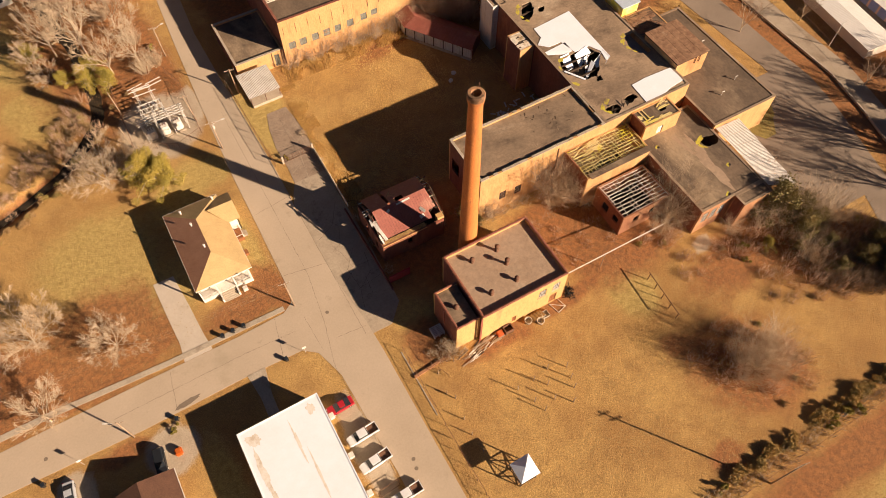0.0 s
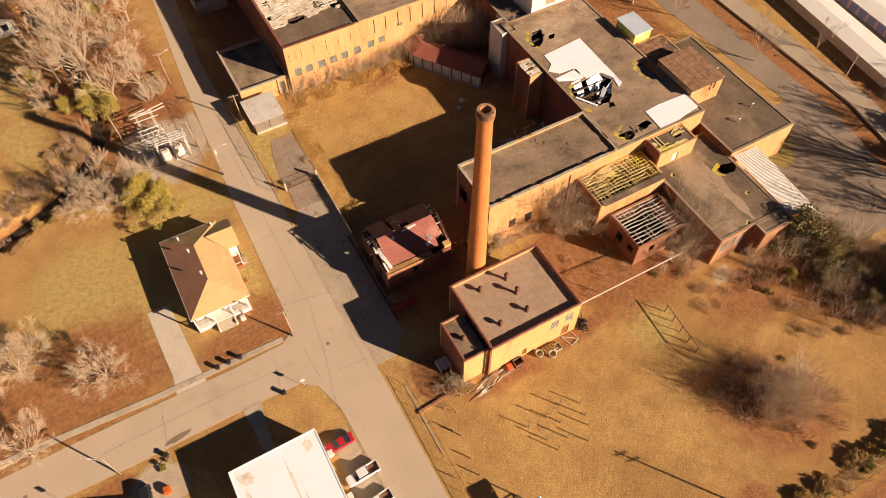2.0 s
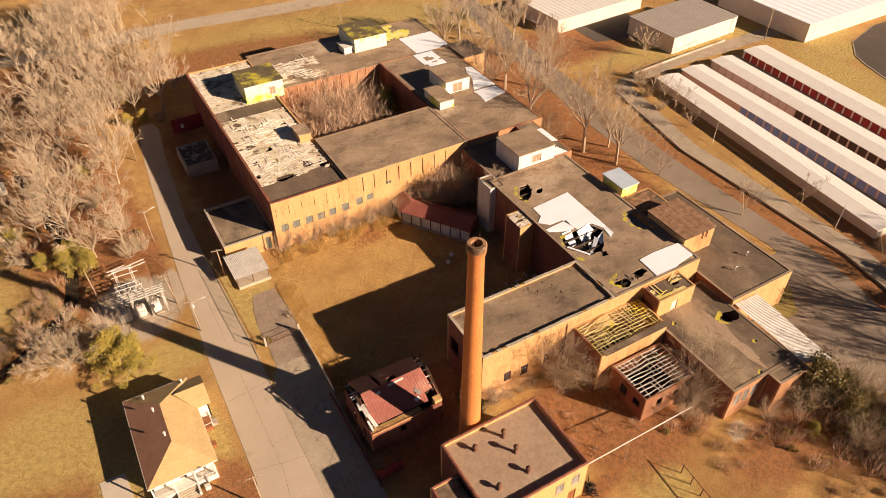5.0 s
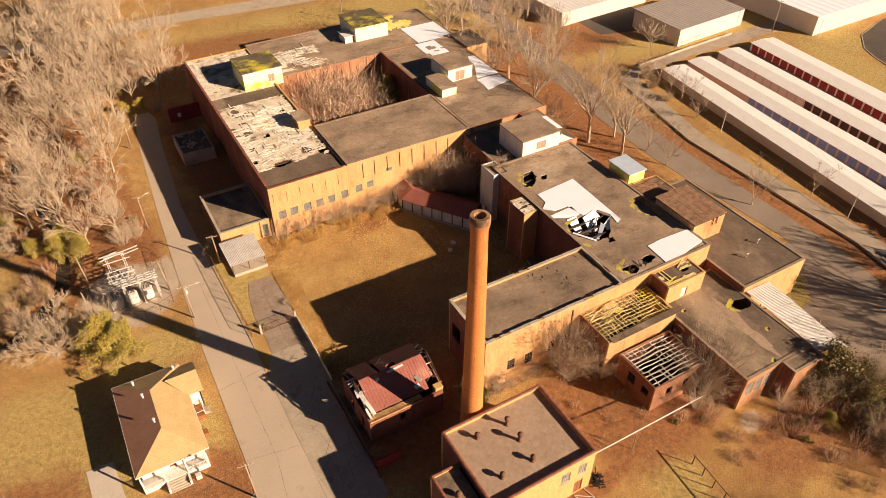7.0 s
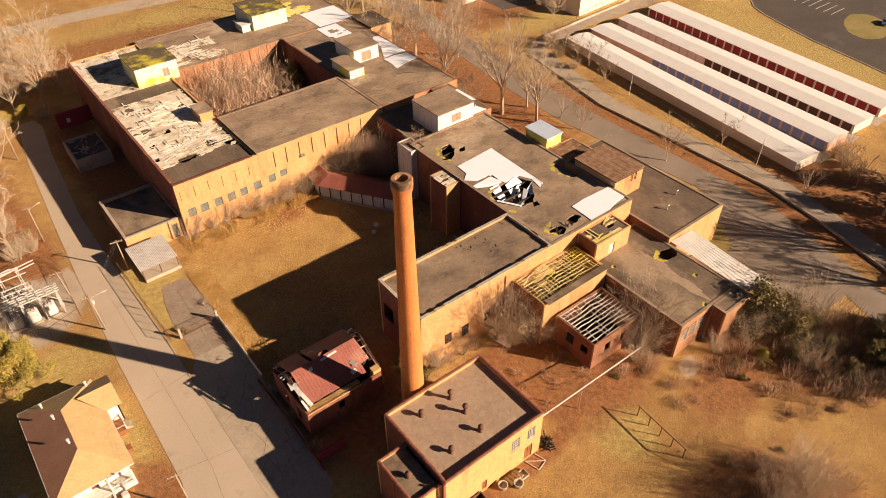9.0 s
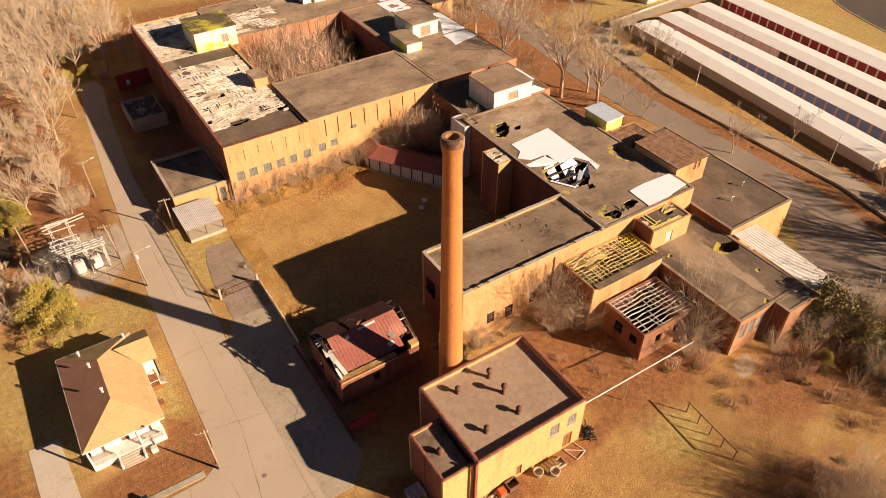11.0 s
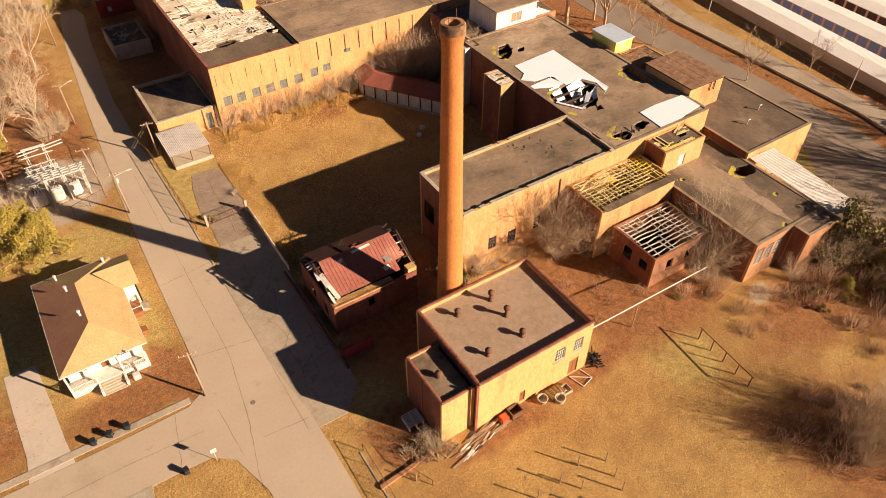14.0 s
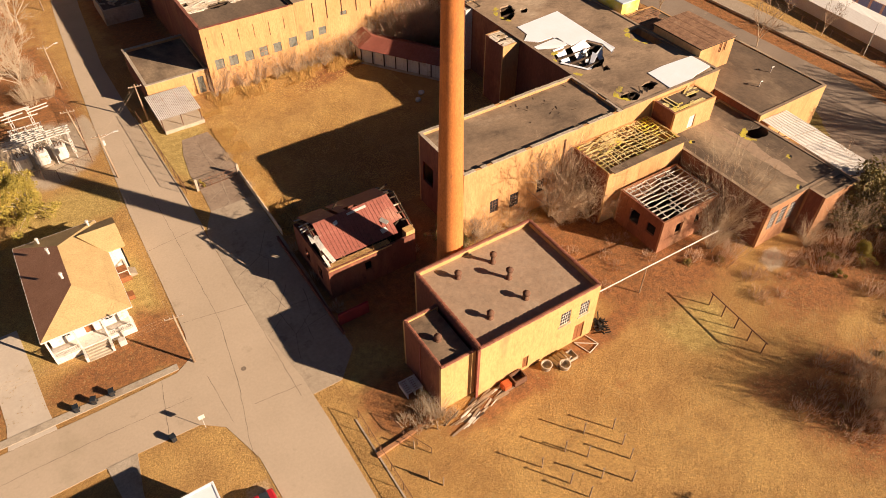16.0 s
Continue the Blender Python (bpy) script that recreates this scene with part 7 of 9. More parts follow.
def brush_kind(seed, R, H, stems, material, label, name="bush", category="bush", twig=0.034):
    """Many thin bent stems from one root patch."""
    rng = random.Random(seed)
    segs = []
    for i in range(stems):
        a, q = rng.uniform(0, 6.283), R * math.sqrt(rng.random())
        p = Vector((q * math.cos(a), q * math.sin(a), -0.05))
        d = Vector((math.cos(a) * 0.5 * q / R + rng.uniform(-0.3, 0.3), math.sin(a) * 0.5 * q / R + rng.uniform(-0.3, 0.3), 1)).normalized()
        L, r = H * rng.uniform(0.5, 1.05) * (1 - 0.35 * q / R), twig * 1.3
        for s in range(3):
            e = p + d * L / 3
            segs.append((*p, *e, r, r * 0.75))
            for _ in range(2):
                f = e + (d + Vector((rng.uniform(-1, 1), rng.uniform(-1, 1), rng.uniform(-0.3, 0.7)))).normalized() * L * rng.uniform(0.2, 0.42)
                segs.append((*e, *f, r * 0.6, r * 0.3))
                g = f + (f - e).normalized() * L * 0.12 + Vector((rng.uniform(-1, 1), rng.uniform(-1, 1), rng.uniform(-1, 1))) * L * 0.1
                segs.append((*f, *g, r * 0.35, r * 0.2))
            p, r = e, r * 0.75
            d = (d + Vector((rng.uniform(-1, 1), rng.uniform(-1, 1), rng.uniform(-0.4, 0.4))) * 0.25).normalized()
    t = thing(name, label, category, (0, 0, 0))
    ob = new("crown", tube_mesh("crown", segs, 3, material))
    ob.parent = t
    return t


def fan_kind(seed, H, stems, material, label, twig=0.03, lean=0.7):
    """A many-stemmed small tree: shoots fan out of one root and fork into fine twigs."""
    rng = random.Random(seed)
    big, fine = [], []
    for i in range(stems):
        a, out = rng.uniform(0, 6.283), lean * math.sqrt(rng.random())
        d = Vector((math.cos(a) * out, math.sin(a) * out, 1)).normalized()
        p = Vector((math.cos(a), math.sin(a), 0)) * rng.uniform(0.05, 0.4) + Vector((0, 0, -0.1))
        L, r = H * rng.uniform(0.7, 1.08) * (1 - 0.22 * out), twig * rng.uniform(1.6, 2.6)
        for s in range(6):
            q = p + d * L / 6
            r1 = max(r * 0.72, twig * 0.6)
            (big if r > twig * 1.8 else fine).append((*p, *q, r, r1))
            for _ in range(0 if s < 1 else 2 + s % 2):
                b = p.lerp(q, rng.random())
                e = (d + Vector((rng.gauss(0, 1), rng.gauss(0, 1), rng.gauss(0.2, 0.7))) * 0.5).normalized()
                l = L * rng.uniform(0.14, 0.3)
                c = b + e * l
                fine.append((*b, *c, max(r1 * 0.55, twig * 0.7), twig * 0.5))
                for _ in range(2):
                    m = b.lerp(c, rng.uniform(0.4, 1))
                    fine.append((*m, *(m + (e + Vector((rng.gauss(0, 1), rng.gauss(0, 1), rng.gauss(0.1, 0.8))) * 0.5).normalized() * l * rng.uniform(0.4, 0.8)), twig * 0.55, twig * 0.3))
            p, r = q, r1
            d = (d + Vector((rng.gauss(0, 1), rng.gauss(0, 1), rng.gauss(0.1, 0.5))) * 0.1).normalized()
    t = thing("tree", label, "tree", (0, 0, 0))
    for nm, segs, sides, m in (("trunk", big, 4, M_BARK), ("crown", fine, 3, material)):
        ob = new(nm, tube_mesh(nm, segs, sides, m))
        ob.parent = t
    return t


def leafy_kind(seed, R, H, leaves, material, label, name="bush", category="bush", size=0.2, lumps=9):
    """A trunk with limbs and a ragged crown of small leaves in clumps."""
    rng = np.random.default_rng(seed)
    t = thing(name, label, category, (0, 0, 0))
    cl = [(rng.normal(0, R * 0.42), rng.normal(0, R * 0.42), H * rng.uniform(0.12, 0.88), R * rng.uniform(0.17, 0.34)) for _ in range(lumps)]
    cl = [(x * (1.25 - z / H), y * (1.25 - z / H), z, q) for x, y, z, q in cl]
    segs = [(0, 0, -0.1, 0, 0, H * 0.3, 0.16, 0.1)] + [(0, 0, H * 0.25, x, y, z, 0.08, 0.03) for x, y, z, _ in cl]
    if name != "bramble":
        ob = new("trunk", tube_mesh("trunk", segs, 5, M_BARK))
        ob.parent = t
    V, Fc = [], []
    for i in range(leaves):
        x, y, z, rr = cl[rng.integers(lumps)]
        d = rng.normal(size=3)
        d /= np.linalg.norm(d)
        c = np.array((x, y, z)) + d * rr * rng.uniform(0.45, 1.1) * np.array((1, 1, 0.8))
        c[2] = max(c[2], 0.04)
        u, w = rng.normal(size=3), rng.normal(size=3)
        u *= size * rng.uniform(0.5, 1.1) / np.linalg.norm(u)
        w *= size * rng.uniform(0.4, 0.8) / np.linalg.norm(w)
        o = len(V)
        V += [(c - u).tolist(), (c + w).tolist(), (c + u).tolist(), (c - w).tolist()]
        Fc.append((o, o + 1, o + 2, o + 3))
    me = bpy.data.meshes.new("crown")
    me.from_pydata(V, [], Fc)
    me.materials.append(material)
    ob = new("crown", me)
    ob.parent = t
    return t


PLANTED = set()


def plant(kind, spots, group):
    """spots: (x, y, scale) rows; the first place takes the built plant itself."""
    for i, (x, y, s) in enumerate(spots):
        m = pose(x, y, 0, random.uniform(-3, 3), random.uniform(-3, 3), random.uniform(0, 360))
        first = i == 0 and kind.name not in PLANTED
        PLANTED.add(kind.name)
        ob = kind if first else copy_thing(kind, m)
        ob.matrix_basis = m
        ob.scale = (s, s, s * random.uniform(0.92, 1.08))
        tagged(ob, group=group)


T1 = dome_kind(1, 18, M_BARK, M_TWIG, "tall bare grey-barked tree with fine branching twigs", fork=0.3, limbs=7, trunk=0.26, spread=0.75, twig=0.036, kids=(4, 4, 4, 2))
T2 = dome_kind(2, 15, M_BARK, M_TWIG, "bare spreading tree with pale winter twigs", fork=0.22, limbs=7, trunk=0.22, spread=0.9, twig=0.036, kids=(4, 4, 4, 2))
T3 = dome_kind(3, 11, M_BARK, M_TWIG, "leafless pale brown tree with a rounded dense crown", fork=0.14, limbs=8, trunk=0.18, spread=1.15, twig=0.027, kids=(5, 5, 4, 4))
T4 = dome_kind(4, 21, M_BARK, M_TWIG, "large bare roadside tree with heavy limbs", fork=0.32, limbs=7, trunk=0.46, spread=0.75, twig=0.038, kids=(5, 4, 4, 3))
T5 = tree_kind(5, 12, M_BARK, M_TWIG_D, "slender bare tree with many thin shoots", stems=3, fork=0.12, trunk=0.15, angle=0.75, reach=0.42, twig=0.025, dense=1)
T6 = dome_kind(6, 13, M_POLE, M_TWIG_D, "brown bare tree with dense fine twigs beside the brick wall", fork=0.16, limbs=8, trunk=0.17, spread=0.8, twig=0.019, kids=(5, 5, 5, 3))
plant(T6, [(21.2, 4.2, 1.05), (40.6, -13.2, 0.62), (25.2, 0.6, 0.62), (8.6, 5.2, 0.4)], "bare trees by the walls")
sapling = copy_thing(T6, pose(37.0, 48.6, 12.2, 0, 0, 40))
sapling.scale = (0.36, 0.36, 0.3)
tagged(sapling, "small pinkish bare sapling rooted in the mill roof", "tree")
rw = random.Random(77)
woods = []
while len(woods) < 62:
    y = rw.uniform(80, 226)
    edge = -36.5 if y < 130 else -36.5 + (y - 130) * 0.24
    q = (edge - abs(rw.gauss(0, 17)), y)
    if q[0] > -92 and all(math.hypot(q[0] - w[0], q[1] - w[1]) > 4.6 for w in woods) and not (-62 < q[0] < -52 and q[1] < 90) and not (q[0] < -57 and q[1] < 146):
        woods.append(q)
woods += [(-31, 141), (-25, 146), (-18, 143), (-29, 152), (-20, 156), (-12, 150), (-33, 160), (-24, 166), (-14, 163)] + [(rw.uniform(-62, -8), rw.uniform(168, 216)) for _ in range(14)]
far_woods = [q for q in woods if q[1] > 150]
woods = [q for q in woods if q[1] <= 150]
T7 = dome_kind(7, 16, M_BARK, M_TWIG, "distant bare tree with a pale hazy crown", fork=0.26, limbs=6, trunk=0.24, spread=0.85, twig=0.05, kids=(4, 4, 3, 2))
plant(T7, [(x, y, rw.uniform(0.75, 1.1)) for x, y in far_woods], "bare trees of the wood")
plant(T1, [(x, y, rw.uniform(0.7, 1.05)) for x, y in woods[0::2]], "bare trees of the wood")
plant(T2, [(x, y, rw.uniform(0.7, 1.1)) for x, y in woods[1::2]] + [(16, 100, 0.62), (24, 96, 0.66), (31, 100, 0.64), (20, 107, 0.6), (28, 106, 0.66), (35, 95, 0.62), (14, 92, 0.5), (34, 62.5, 0.55), (30, 63, 0.5), (131, 99, 0.7), (-52, 201, 0.6), (-88, -10, 0.55), (-63, 128, 0.8), (-73, 134, 0.8)], "bare trees of the wood")
T8 = dome_kind(8, 11, M_BARK, M_TWIG, "wide bare tree with a dense grey-brown crown beside the creek", fork=0.12, limbs=10, trunk=0.2, spread=1.1, twig=0.021, kids=(6, 6, 5, 4))
plant(T8, [(-56.6, 52.6, 1.1), (-78.5, 23, 1.05), (-65.6, 15.5, 0.78)], "bare rounded trees")
plant(T3, [(-80, 8, 0.85), (-90, 19, 0.9), (-91, 30, 0.9), (-98, 6, 0.9), (-78, 69, 0.7), (-87, 75, 0.9), (-62.5, 96, 0.6), (-60, 88, 0.65)], "bare rounded trees")
plant(T4, [(75.5, 63, 1.25), (79.3, 54.0, 1.0), (70, 81.5, 1.1), (88, 97, 0.9), (67.5, 99, 0.85), (77, 103, 0.9), (89, 126, 0.9), (83, 61.5, 0.7), (66, 112, 0.8), (76, 118, 0.9), (98, 112, 0.8), (72, 132, 0.9), (84, 142, 0.9), (100, 132, 0.8), (110, 140, 0.8), (66, 72, 0.6), (66.5, 67, 0.6)], "roadside trees")
plant(T5, [(86, 51.8, 0.95), (85.8, 44.4, 0.95), (91, 21.6, 0.95), (106.5, 17.3, 0.7), (110, 58, 0.7), (117, 80, 0.8), (114, 68, 0.8), (-22, 152, 0.9), (104, -6, 0.8), (112, -22, 0.9), (108, -30, 0.9), (116, -12, 0.8), (106, -44, 0.9), (113, -38, 0.8), (102, -54, 0.8), (121, -6, 0.7), (116, 74, 0.7), (61, -20, 0.8), (61.5, -20.5, 0.6)], "small bare trees")
F1 = fan_kind(31, 11.5, 52, M_TWIG, "many-stemmed bare tree fanning out beside the brick wall", twig=0.016)
plant(F1, [(24.0, 2.6, 1.2), (26.0, 0.8, 0.85), (21.6, 2.0, 0.8), (40.2, -12.2, 1.2), (36.4, -14.2, 0.75), (9.4, 5.4, 0.45), (14.4, 5.2, 0.45), (2, 64.3, 0.32), (6.4, 64.2, 0.36), (12, 63.8, 0.45), (17, 63.5, 0.5), (20.6, 63.5, 0.52), (24.2, 63.8, 0.5), (-4, 64.6, 0.26), (55, -23.4, 0.7), (48.6, -21.8, 0.45), (60.5, -23.6, 0.85), (64, -26, 0.9), (-12.8, -16.4, 0.4), (30, 60.8, 0.75), (35, 65, 0.7), (-48.6, 54.4, 0.7), (34, -45.5, 0.85), (31.6, -43.4, 0.8), (37, -46, 0.8), (39, -44, 0.7), (35, -48.5, 0.75), (30, -46.5, 0.7), (68, -29, 0.9), (58, -34, 0.6)], "fan-shaped bare trees")

B1 = brush_kind(11, 2.6, 3.4, 70, M_TWIG_R, "tangled brown leafless brush", twig=0.036)
plant(B1, [(30, -43.5, 0.8), (35, -46.5, 0.9), (37.5, -42.6, 0.7), (33, -50, 0.8), (40, -47.6, 0.7), (47, -25.5, 0.75), (44, -22.5, 0.6), (50, -26.5, 0.7), (53, -25, 0.8), (38.6, -16.6, 0.7), (36, -17.4, 0.55), (62, -24, 1.0), (66, -23, 1.1), (58, -29, 1.0)], "brush clumps")
plant(B1, [(33, -14.5, 0.5), (55, -33, 0.8), (51, -35, 0.7), (56, -38, 0.8), (60, -36, 0.9), (64, -37, 1.0), (60, -42, 0.8), (67, -33, 0.9), (70, -30, 0.9), (70, -36, 1.0), (74, -33, 1.0), (48.5, -32.5, 0.6), (64, -41, 0.9), (-8, 148, 0.5), (2, 146, 0.45), (12, 150, 0.5), (22, 146, 0.5), (30, 152, 0.5), (6, 156, 0.5), (-2, 160, 0.5)], "brush clumps")
B2 = brush_kind(12, 2.6, 10.0, 105, M_TWIG, "thicket of thin brown winter saplings", "sapling_thicket", "thicket", 0.06)
plant(B2, [(14, 100, 0.9), (26, 98, 1.0), (20, 109, 1.3), (31, 108, 1.3), (24, 89.5, 1.0), (16, 107, 1.2), (25.5, 108, 1.2), (36.5, 91, 0.9), (27, 63, 0.9)], "thickets")
F2 = fan_kind(32, 8.5, 30, M_TWIG_R, "reddish many-stemmed winter sapling in the courtyard", twig=0.042, lean=0.8)
rf = random.Random(32)
plant(F2, [(x + rf.uniform(-1.2, 1.2), y + rf.uniform(-1.2, 1.2), rf.uniform(0.95, 1.6)) for x in (13.5, 17.5, 21.5, 25.5, 29.5) for y in (90, 94, 98, 102, 106, 110) if rf.random() < 0.85] + [(30.6, 61.4, 1.15), (33.6, 60.6, 1.2), (35.4, 62.6, 1.25), (28.4, 63.2, 0.8)], "courtyard saplings")
plant(B2, [(36, 59.5, 1.0), (32.4, 62, 1.05), (34.6, 61.2, 1.1), (29.8, 63, 0.85), (-40, 81, 0.5), (-37, 82, 0.5), (122, -6, 0.5), (125, -3, 0.5), (119, -9, 0.5), (-39, 92, 0.45), (-44, 104, 0.5), (-41, 122, 0.5), (-50, 132, 0.5), (-38, 146, 0.5), (-56, 116, 0.5), (-20, 138, 0.4), (115, 84, 0.5), (112, 78, 0.45), (110, 70, 0.4), (118, 88, 0.5)], "thickets")
B3 = brush_kind(13, 1.1, 1.7, 50, M_TWIG, "dry wiry shrub with straw-coloured stems")
plant(B3, [(-12.4, -17, 1.1), (-13.6, -14.6, 1.0), (-14.8, -16.4, 0.9), (-10.6, -17.3, 0.6), (18, 65.2, 0.9), (8, 65, 0.8), (4, 65.2, 0.8), (-2, 65.2, 0.7), (10.5, 64.8, 0.9), (13, 65, 1.0), (38.2, 53.9, 0.1), (-8.5, 65.1, 0.7), (-84, 55, 1.5), (-83, 49.5, 1.4)], "dry shrubs")
plant(B3, [(-88, 52, 1.5), (-16, -15, 0.8), (-15.2, 45, 0.7), (-15.1, 36, 0.6), (-41, 110, 1), (9.5, 6.2, 0.9), (12, 5.8, 0.9), (17.5, 5.4, 1.1), (7.8, 5.8, 0.7), (26, 5.5, 1.0), (-14.9, 5, 0.8), (-15, 12, 0.8), (-14.9, 18.6, 0.8), (-0.6, 9, 0.7)], "dry shrubs")
B5 = brush_kind(15, 2.2, 2.3, 42, M_TWIG_R, "low rusty brown bramble thicket", "bramble", "bramble", 0.032)
rb5 = random.Random(15)
BR = []
while len(BR) < 40:
    x, y = rb5.uniform(-84, -54), rb5.uniform(52, 79)
    line_y = 55.5 + (x + 78) * 0.48 if x < -63 else 62.5 + (x + 63) * 1.05
    if line_y - 3.4 < y < line_y + 11 and abs(y - line_y) > 2.0 and not (x < -66 and y > line_y + 9):
        BR.append((x, y, rb5.uniform(0.55, 1.05)))
plant(B5, BR, "brambles along the creek")
M_BRAMBLE = mat("rusty_bramble_leaves", (0.44, 0.28, 0.13), (0.31, 0.20, 0.085), 0.7, (0.33, 0.27, 0.075), 3.0, 0.85, 0.0, patch=0.5)
L5 = leafy_kind(25, 2.2, 1.3, 1500, M_BRAMBLE, "low mound of rusty brown and olive brambles", "bramble", "bramble", size=0.12, lumps=22)
plant(L5, [(x + rb5.uniform(-1.2, 1.2), y + rb5.uniform(-1.2, 1.2), 0.85 * k + 0.25) for x, y, k in BR[::2]] + [(x, y, 0.5) for x, y in ((-60, 71), (-57, 76), (-64, 68), (-47.5, 57.5), (-50, 74), (-46, 76), (27, 2), (31.5, -15), (45, -24), (52, -29), (36, -17), (29, -42), (38, -51), (33, -53.5), (41, -48), (40, -40), (47, -37), (53, -41))], "brambles along the creek")
BK = []
for (ax, ay), (bx, by) in zip(CREEK[1:6], CREEK[2:7]):
    d = Vector((bx - ax, by - ay)).normalized()
    for k in range(int(math.dist((ax, ay), (bx, by)) / 2.6)):
        for side in (-1, 1):
            o = side * rb5.uniform(2.5, 4.6)
            BK.append((ax + d.x * k * 2.6 - d.y * o, ay + d.y * k * 2.6 + d.x * o, rb5.uniform(0.5, 0.85)))
plant(L5, BK, "brambles along the creek")
FB = []
while len(FB) < 24:
    a, q = rb5.uniform(0, 6.283), math.sqrt(rb5.random())
    u, v = 11.0 * q * math.cos(a), 7.4 * q * math.sin(a)
    FB.append((33.6 + u * 0.78 - v * 0.62, -44.6 - u * 0.62 - v * 0.78, rb5.uniform(0.5, 0.85)))
plant(B5, FB, "brambles in the field")
plant(B5, [(rb5.uniform(14, 30), rb5.uniform(-12, 3.6), rb5.uniform(0.25, 0.5)) for _ in range(26)] + [(rb5.uniform(31, 60), rb5.uniform(-27, -20.5), rb5.uniform(0.35, 0.7)) for _ in range(24)] + [(46 + i * 1.5, -36.5 - i * 0.75 + rb5.uniform(-1.2, 1.2), rb5.uniform(0.35, 0.6)) for i in range(10)], "brambles round the dye house")
VN = fan_kind(33, 6.2, 12, M_TWIG_D, "brown leafless vine climbing the mill wall", twig=0.022, lean=0.5)
VN.name = "vine"
tagged(VN, category="vine")
# unseen brambles added to stop a strip of sun behind the chimney
plant(B5, [(5.3, 6.4, 0.5), (5.0, 8.2, 0.5), (4.2, 9.8, 0.5), (5.8, 5.2, 0.4)], "brambles round the dye house")
plant(VN, [(-9.4 + i * 1.9 + rb5.uniform(-0.8, 0.8), 65.3 + rb5.uniform(-0.5, 0.2), rb5.uniform(0.5, 1.15)) for i in range(18)], "vines on the mill wall")
HD = [(-14 + i * 1.8, -60.6 + 0.6 * math.sin(i * 1.9), 0.9 + 0.25 * math.sin(i * 2.3)) for i in range(0, 42)]
B4 = brush_kind(14, 1.5, 1.3, 44, M_TWIG, "ragged brown hedge clump along the fence", "hedge", "hedge")
plant(B4, HD[13:], "hedge clumps")

L1 = leafy_kind(21, 3.4, 7.4, 10000, M_LEAF, "dense olive-green evergreen tree", name="evergreen_tree", category="tree", size=0.14, lumps=60)
plant(L1, [(-48.0, 49.0, 1.4), (-45.6, 47.0, 1.2), (-49.4, 51.4, 0.9),  (-48.2, 79.6, 0.9), (-52.6, 82, 1.0), (-50.6, 86, 0.8), (53, -27.5, 0.5), (-24, 139.5, 0.65), (-28.5, 140, 0.55), (-28, 156, 0.9), (37.4, 106, 1.5), (-57, 85, 0.7), (-89, 34, 0.7), (-53.4, 52.4, 0.45), (-62, 98, 0.7), (-44, 118, 0.6)], "evergreen shrubs")
L3 = leafy_kind(23, 3.6, 7.4, 5000, M_LEAF_D, "dark ragged evergreen tangled in brown brush", name="evergreen_tree", category="tree", size=0.2, lumps=52)
# the three near (5, 7) are unseen, added to block sun beside the chimney
plant(L3, [(58.9, -22.5, 1.5), (5.0, 7.2, 0.42), (4.2, 8.8, 0.42), (6.0, 5.6, 0.36), (63.4, -25.4, 1.0), (61.4, -28.4, 0.9), (66.0, -28.5, 0.7), (57.5, -31.0, 0.45), (72.4, -38.4, 1.0), (69.0, -44.6, 1.0), (77.6, -42.4, 1.2), (64.0, -33.4, 0.5), (61.6, -38.6, 0.55), (66.6, -39.6, 0.8), (78, -50, 1.5), (74.4, -47.4, 1.2), (83, -47, 1.5), (81, -57, 1.6), (110, -36, 1.7), (118, -30, 1.8), (112, -47, 1.9), (105, -53, 1.8), (125, -22, 1.8), (114, -59, 1.9), (99, -63, 1.8)], "dark evergreen thicket")
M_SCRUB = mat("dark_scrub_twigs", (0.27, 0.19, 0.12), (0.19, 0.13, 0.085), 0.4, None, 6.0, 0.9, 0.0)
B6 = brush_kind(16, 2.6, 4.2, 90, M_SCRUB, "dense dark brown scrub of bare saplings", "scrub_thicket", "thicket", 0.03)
rb6 = random.Random(61)
SC = []
while len(SC) < 40:
    x, y = rb6.uniform(56, 84), rb6.uniform(-48, -22)
    if -0.62 * (x - 58) - 27 > y > -0.62 * (x - 58) - 42 + 0.15 * (x - 58) or (y > -30 and x > 62 and y < -23.5 and x < 74):
        SC.append((x, y, rb6.uniform(0.55, 1.0)))
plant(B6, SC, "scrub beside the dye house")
plant(T4, [(101, -29, 0.95), (105, -38, 0.95), (97.5, -44, 0.95), (110, -21, 0.75), (122, -50, 0.8), (117, -41, 0.7), (108, -52, 0.7)], "roadside trees")
M_LEAFY = mat("yellow_green_leaves", (0.30, 0.23, 0.04), (0.22, 0.17, 0.03), 0.6, (0.14, 0.12, 0.02), 3.0, 0.7, 0.0)
L2 = leafy_kind(22, 1.4, 1.8, 1500, M_LEAFY, "low yellowish shrub in the hedge", size=0.13, lumps=7)
plant(L2, [(40.5, -60.4, 1.3), (43, -60.8, 1.1), (37.5, -60.3, 0.9), (-61.5, -4.6, 0.0001 + 0.7), (-21.7, 40.4, 0.6), (-36.5, 88, 0.7), (-86, -6, 0.9), (49, -25.2, 0.9), (47.5, -28, 0.7), (14, -59.5, 0.8)], "yellow shrubs")

M_DRYLEAF = mat("tawny_hedge_leaves", (0.50, 0.34, 0.115), (0.38, 0.25, 0.08), 0.6, (0.24, 0.18, 0.06), 3.0, 0.8, 0.0)
L4 = leafy_kind(24, 1.8, 1.0, 1800, M_DRYLEAF, "tawny half-evergreen hedge bush", "hedge", "hedge", size=0.14, lumps=14)
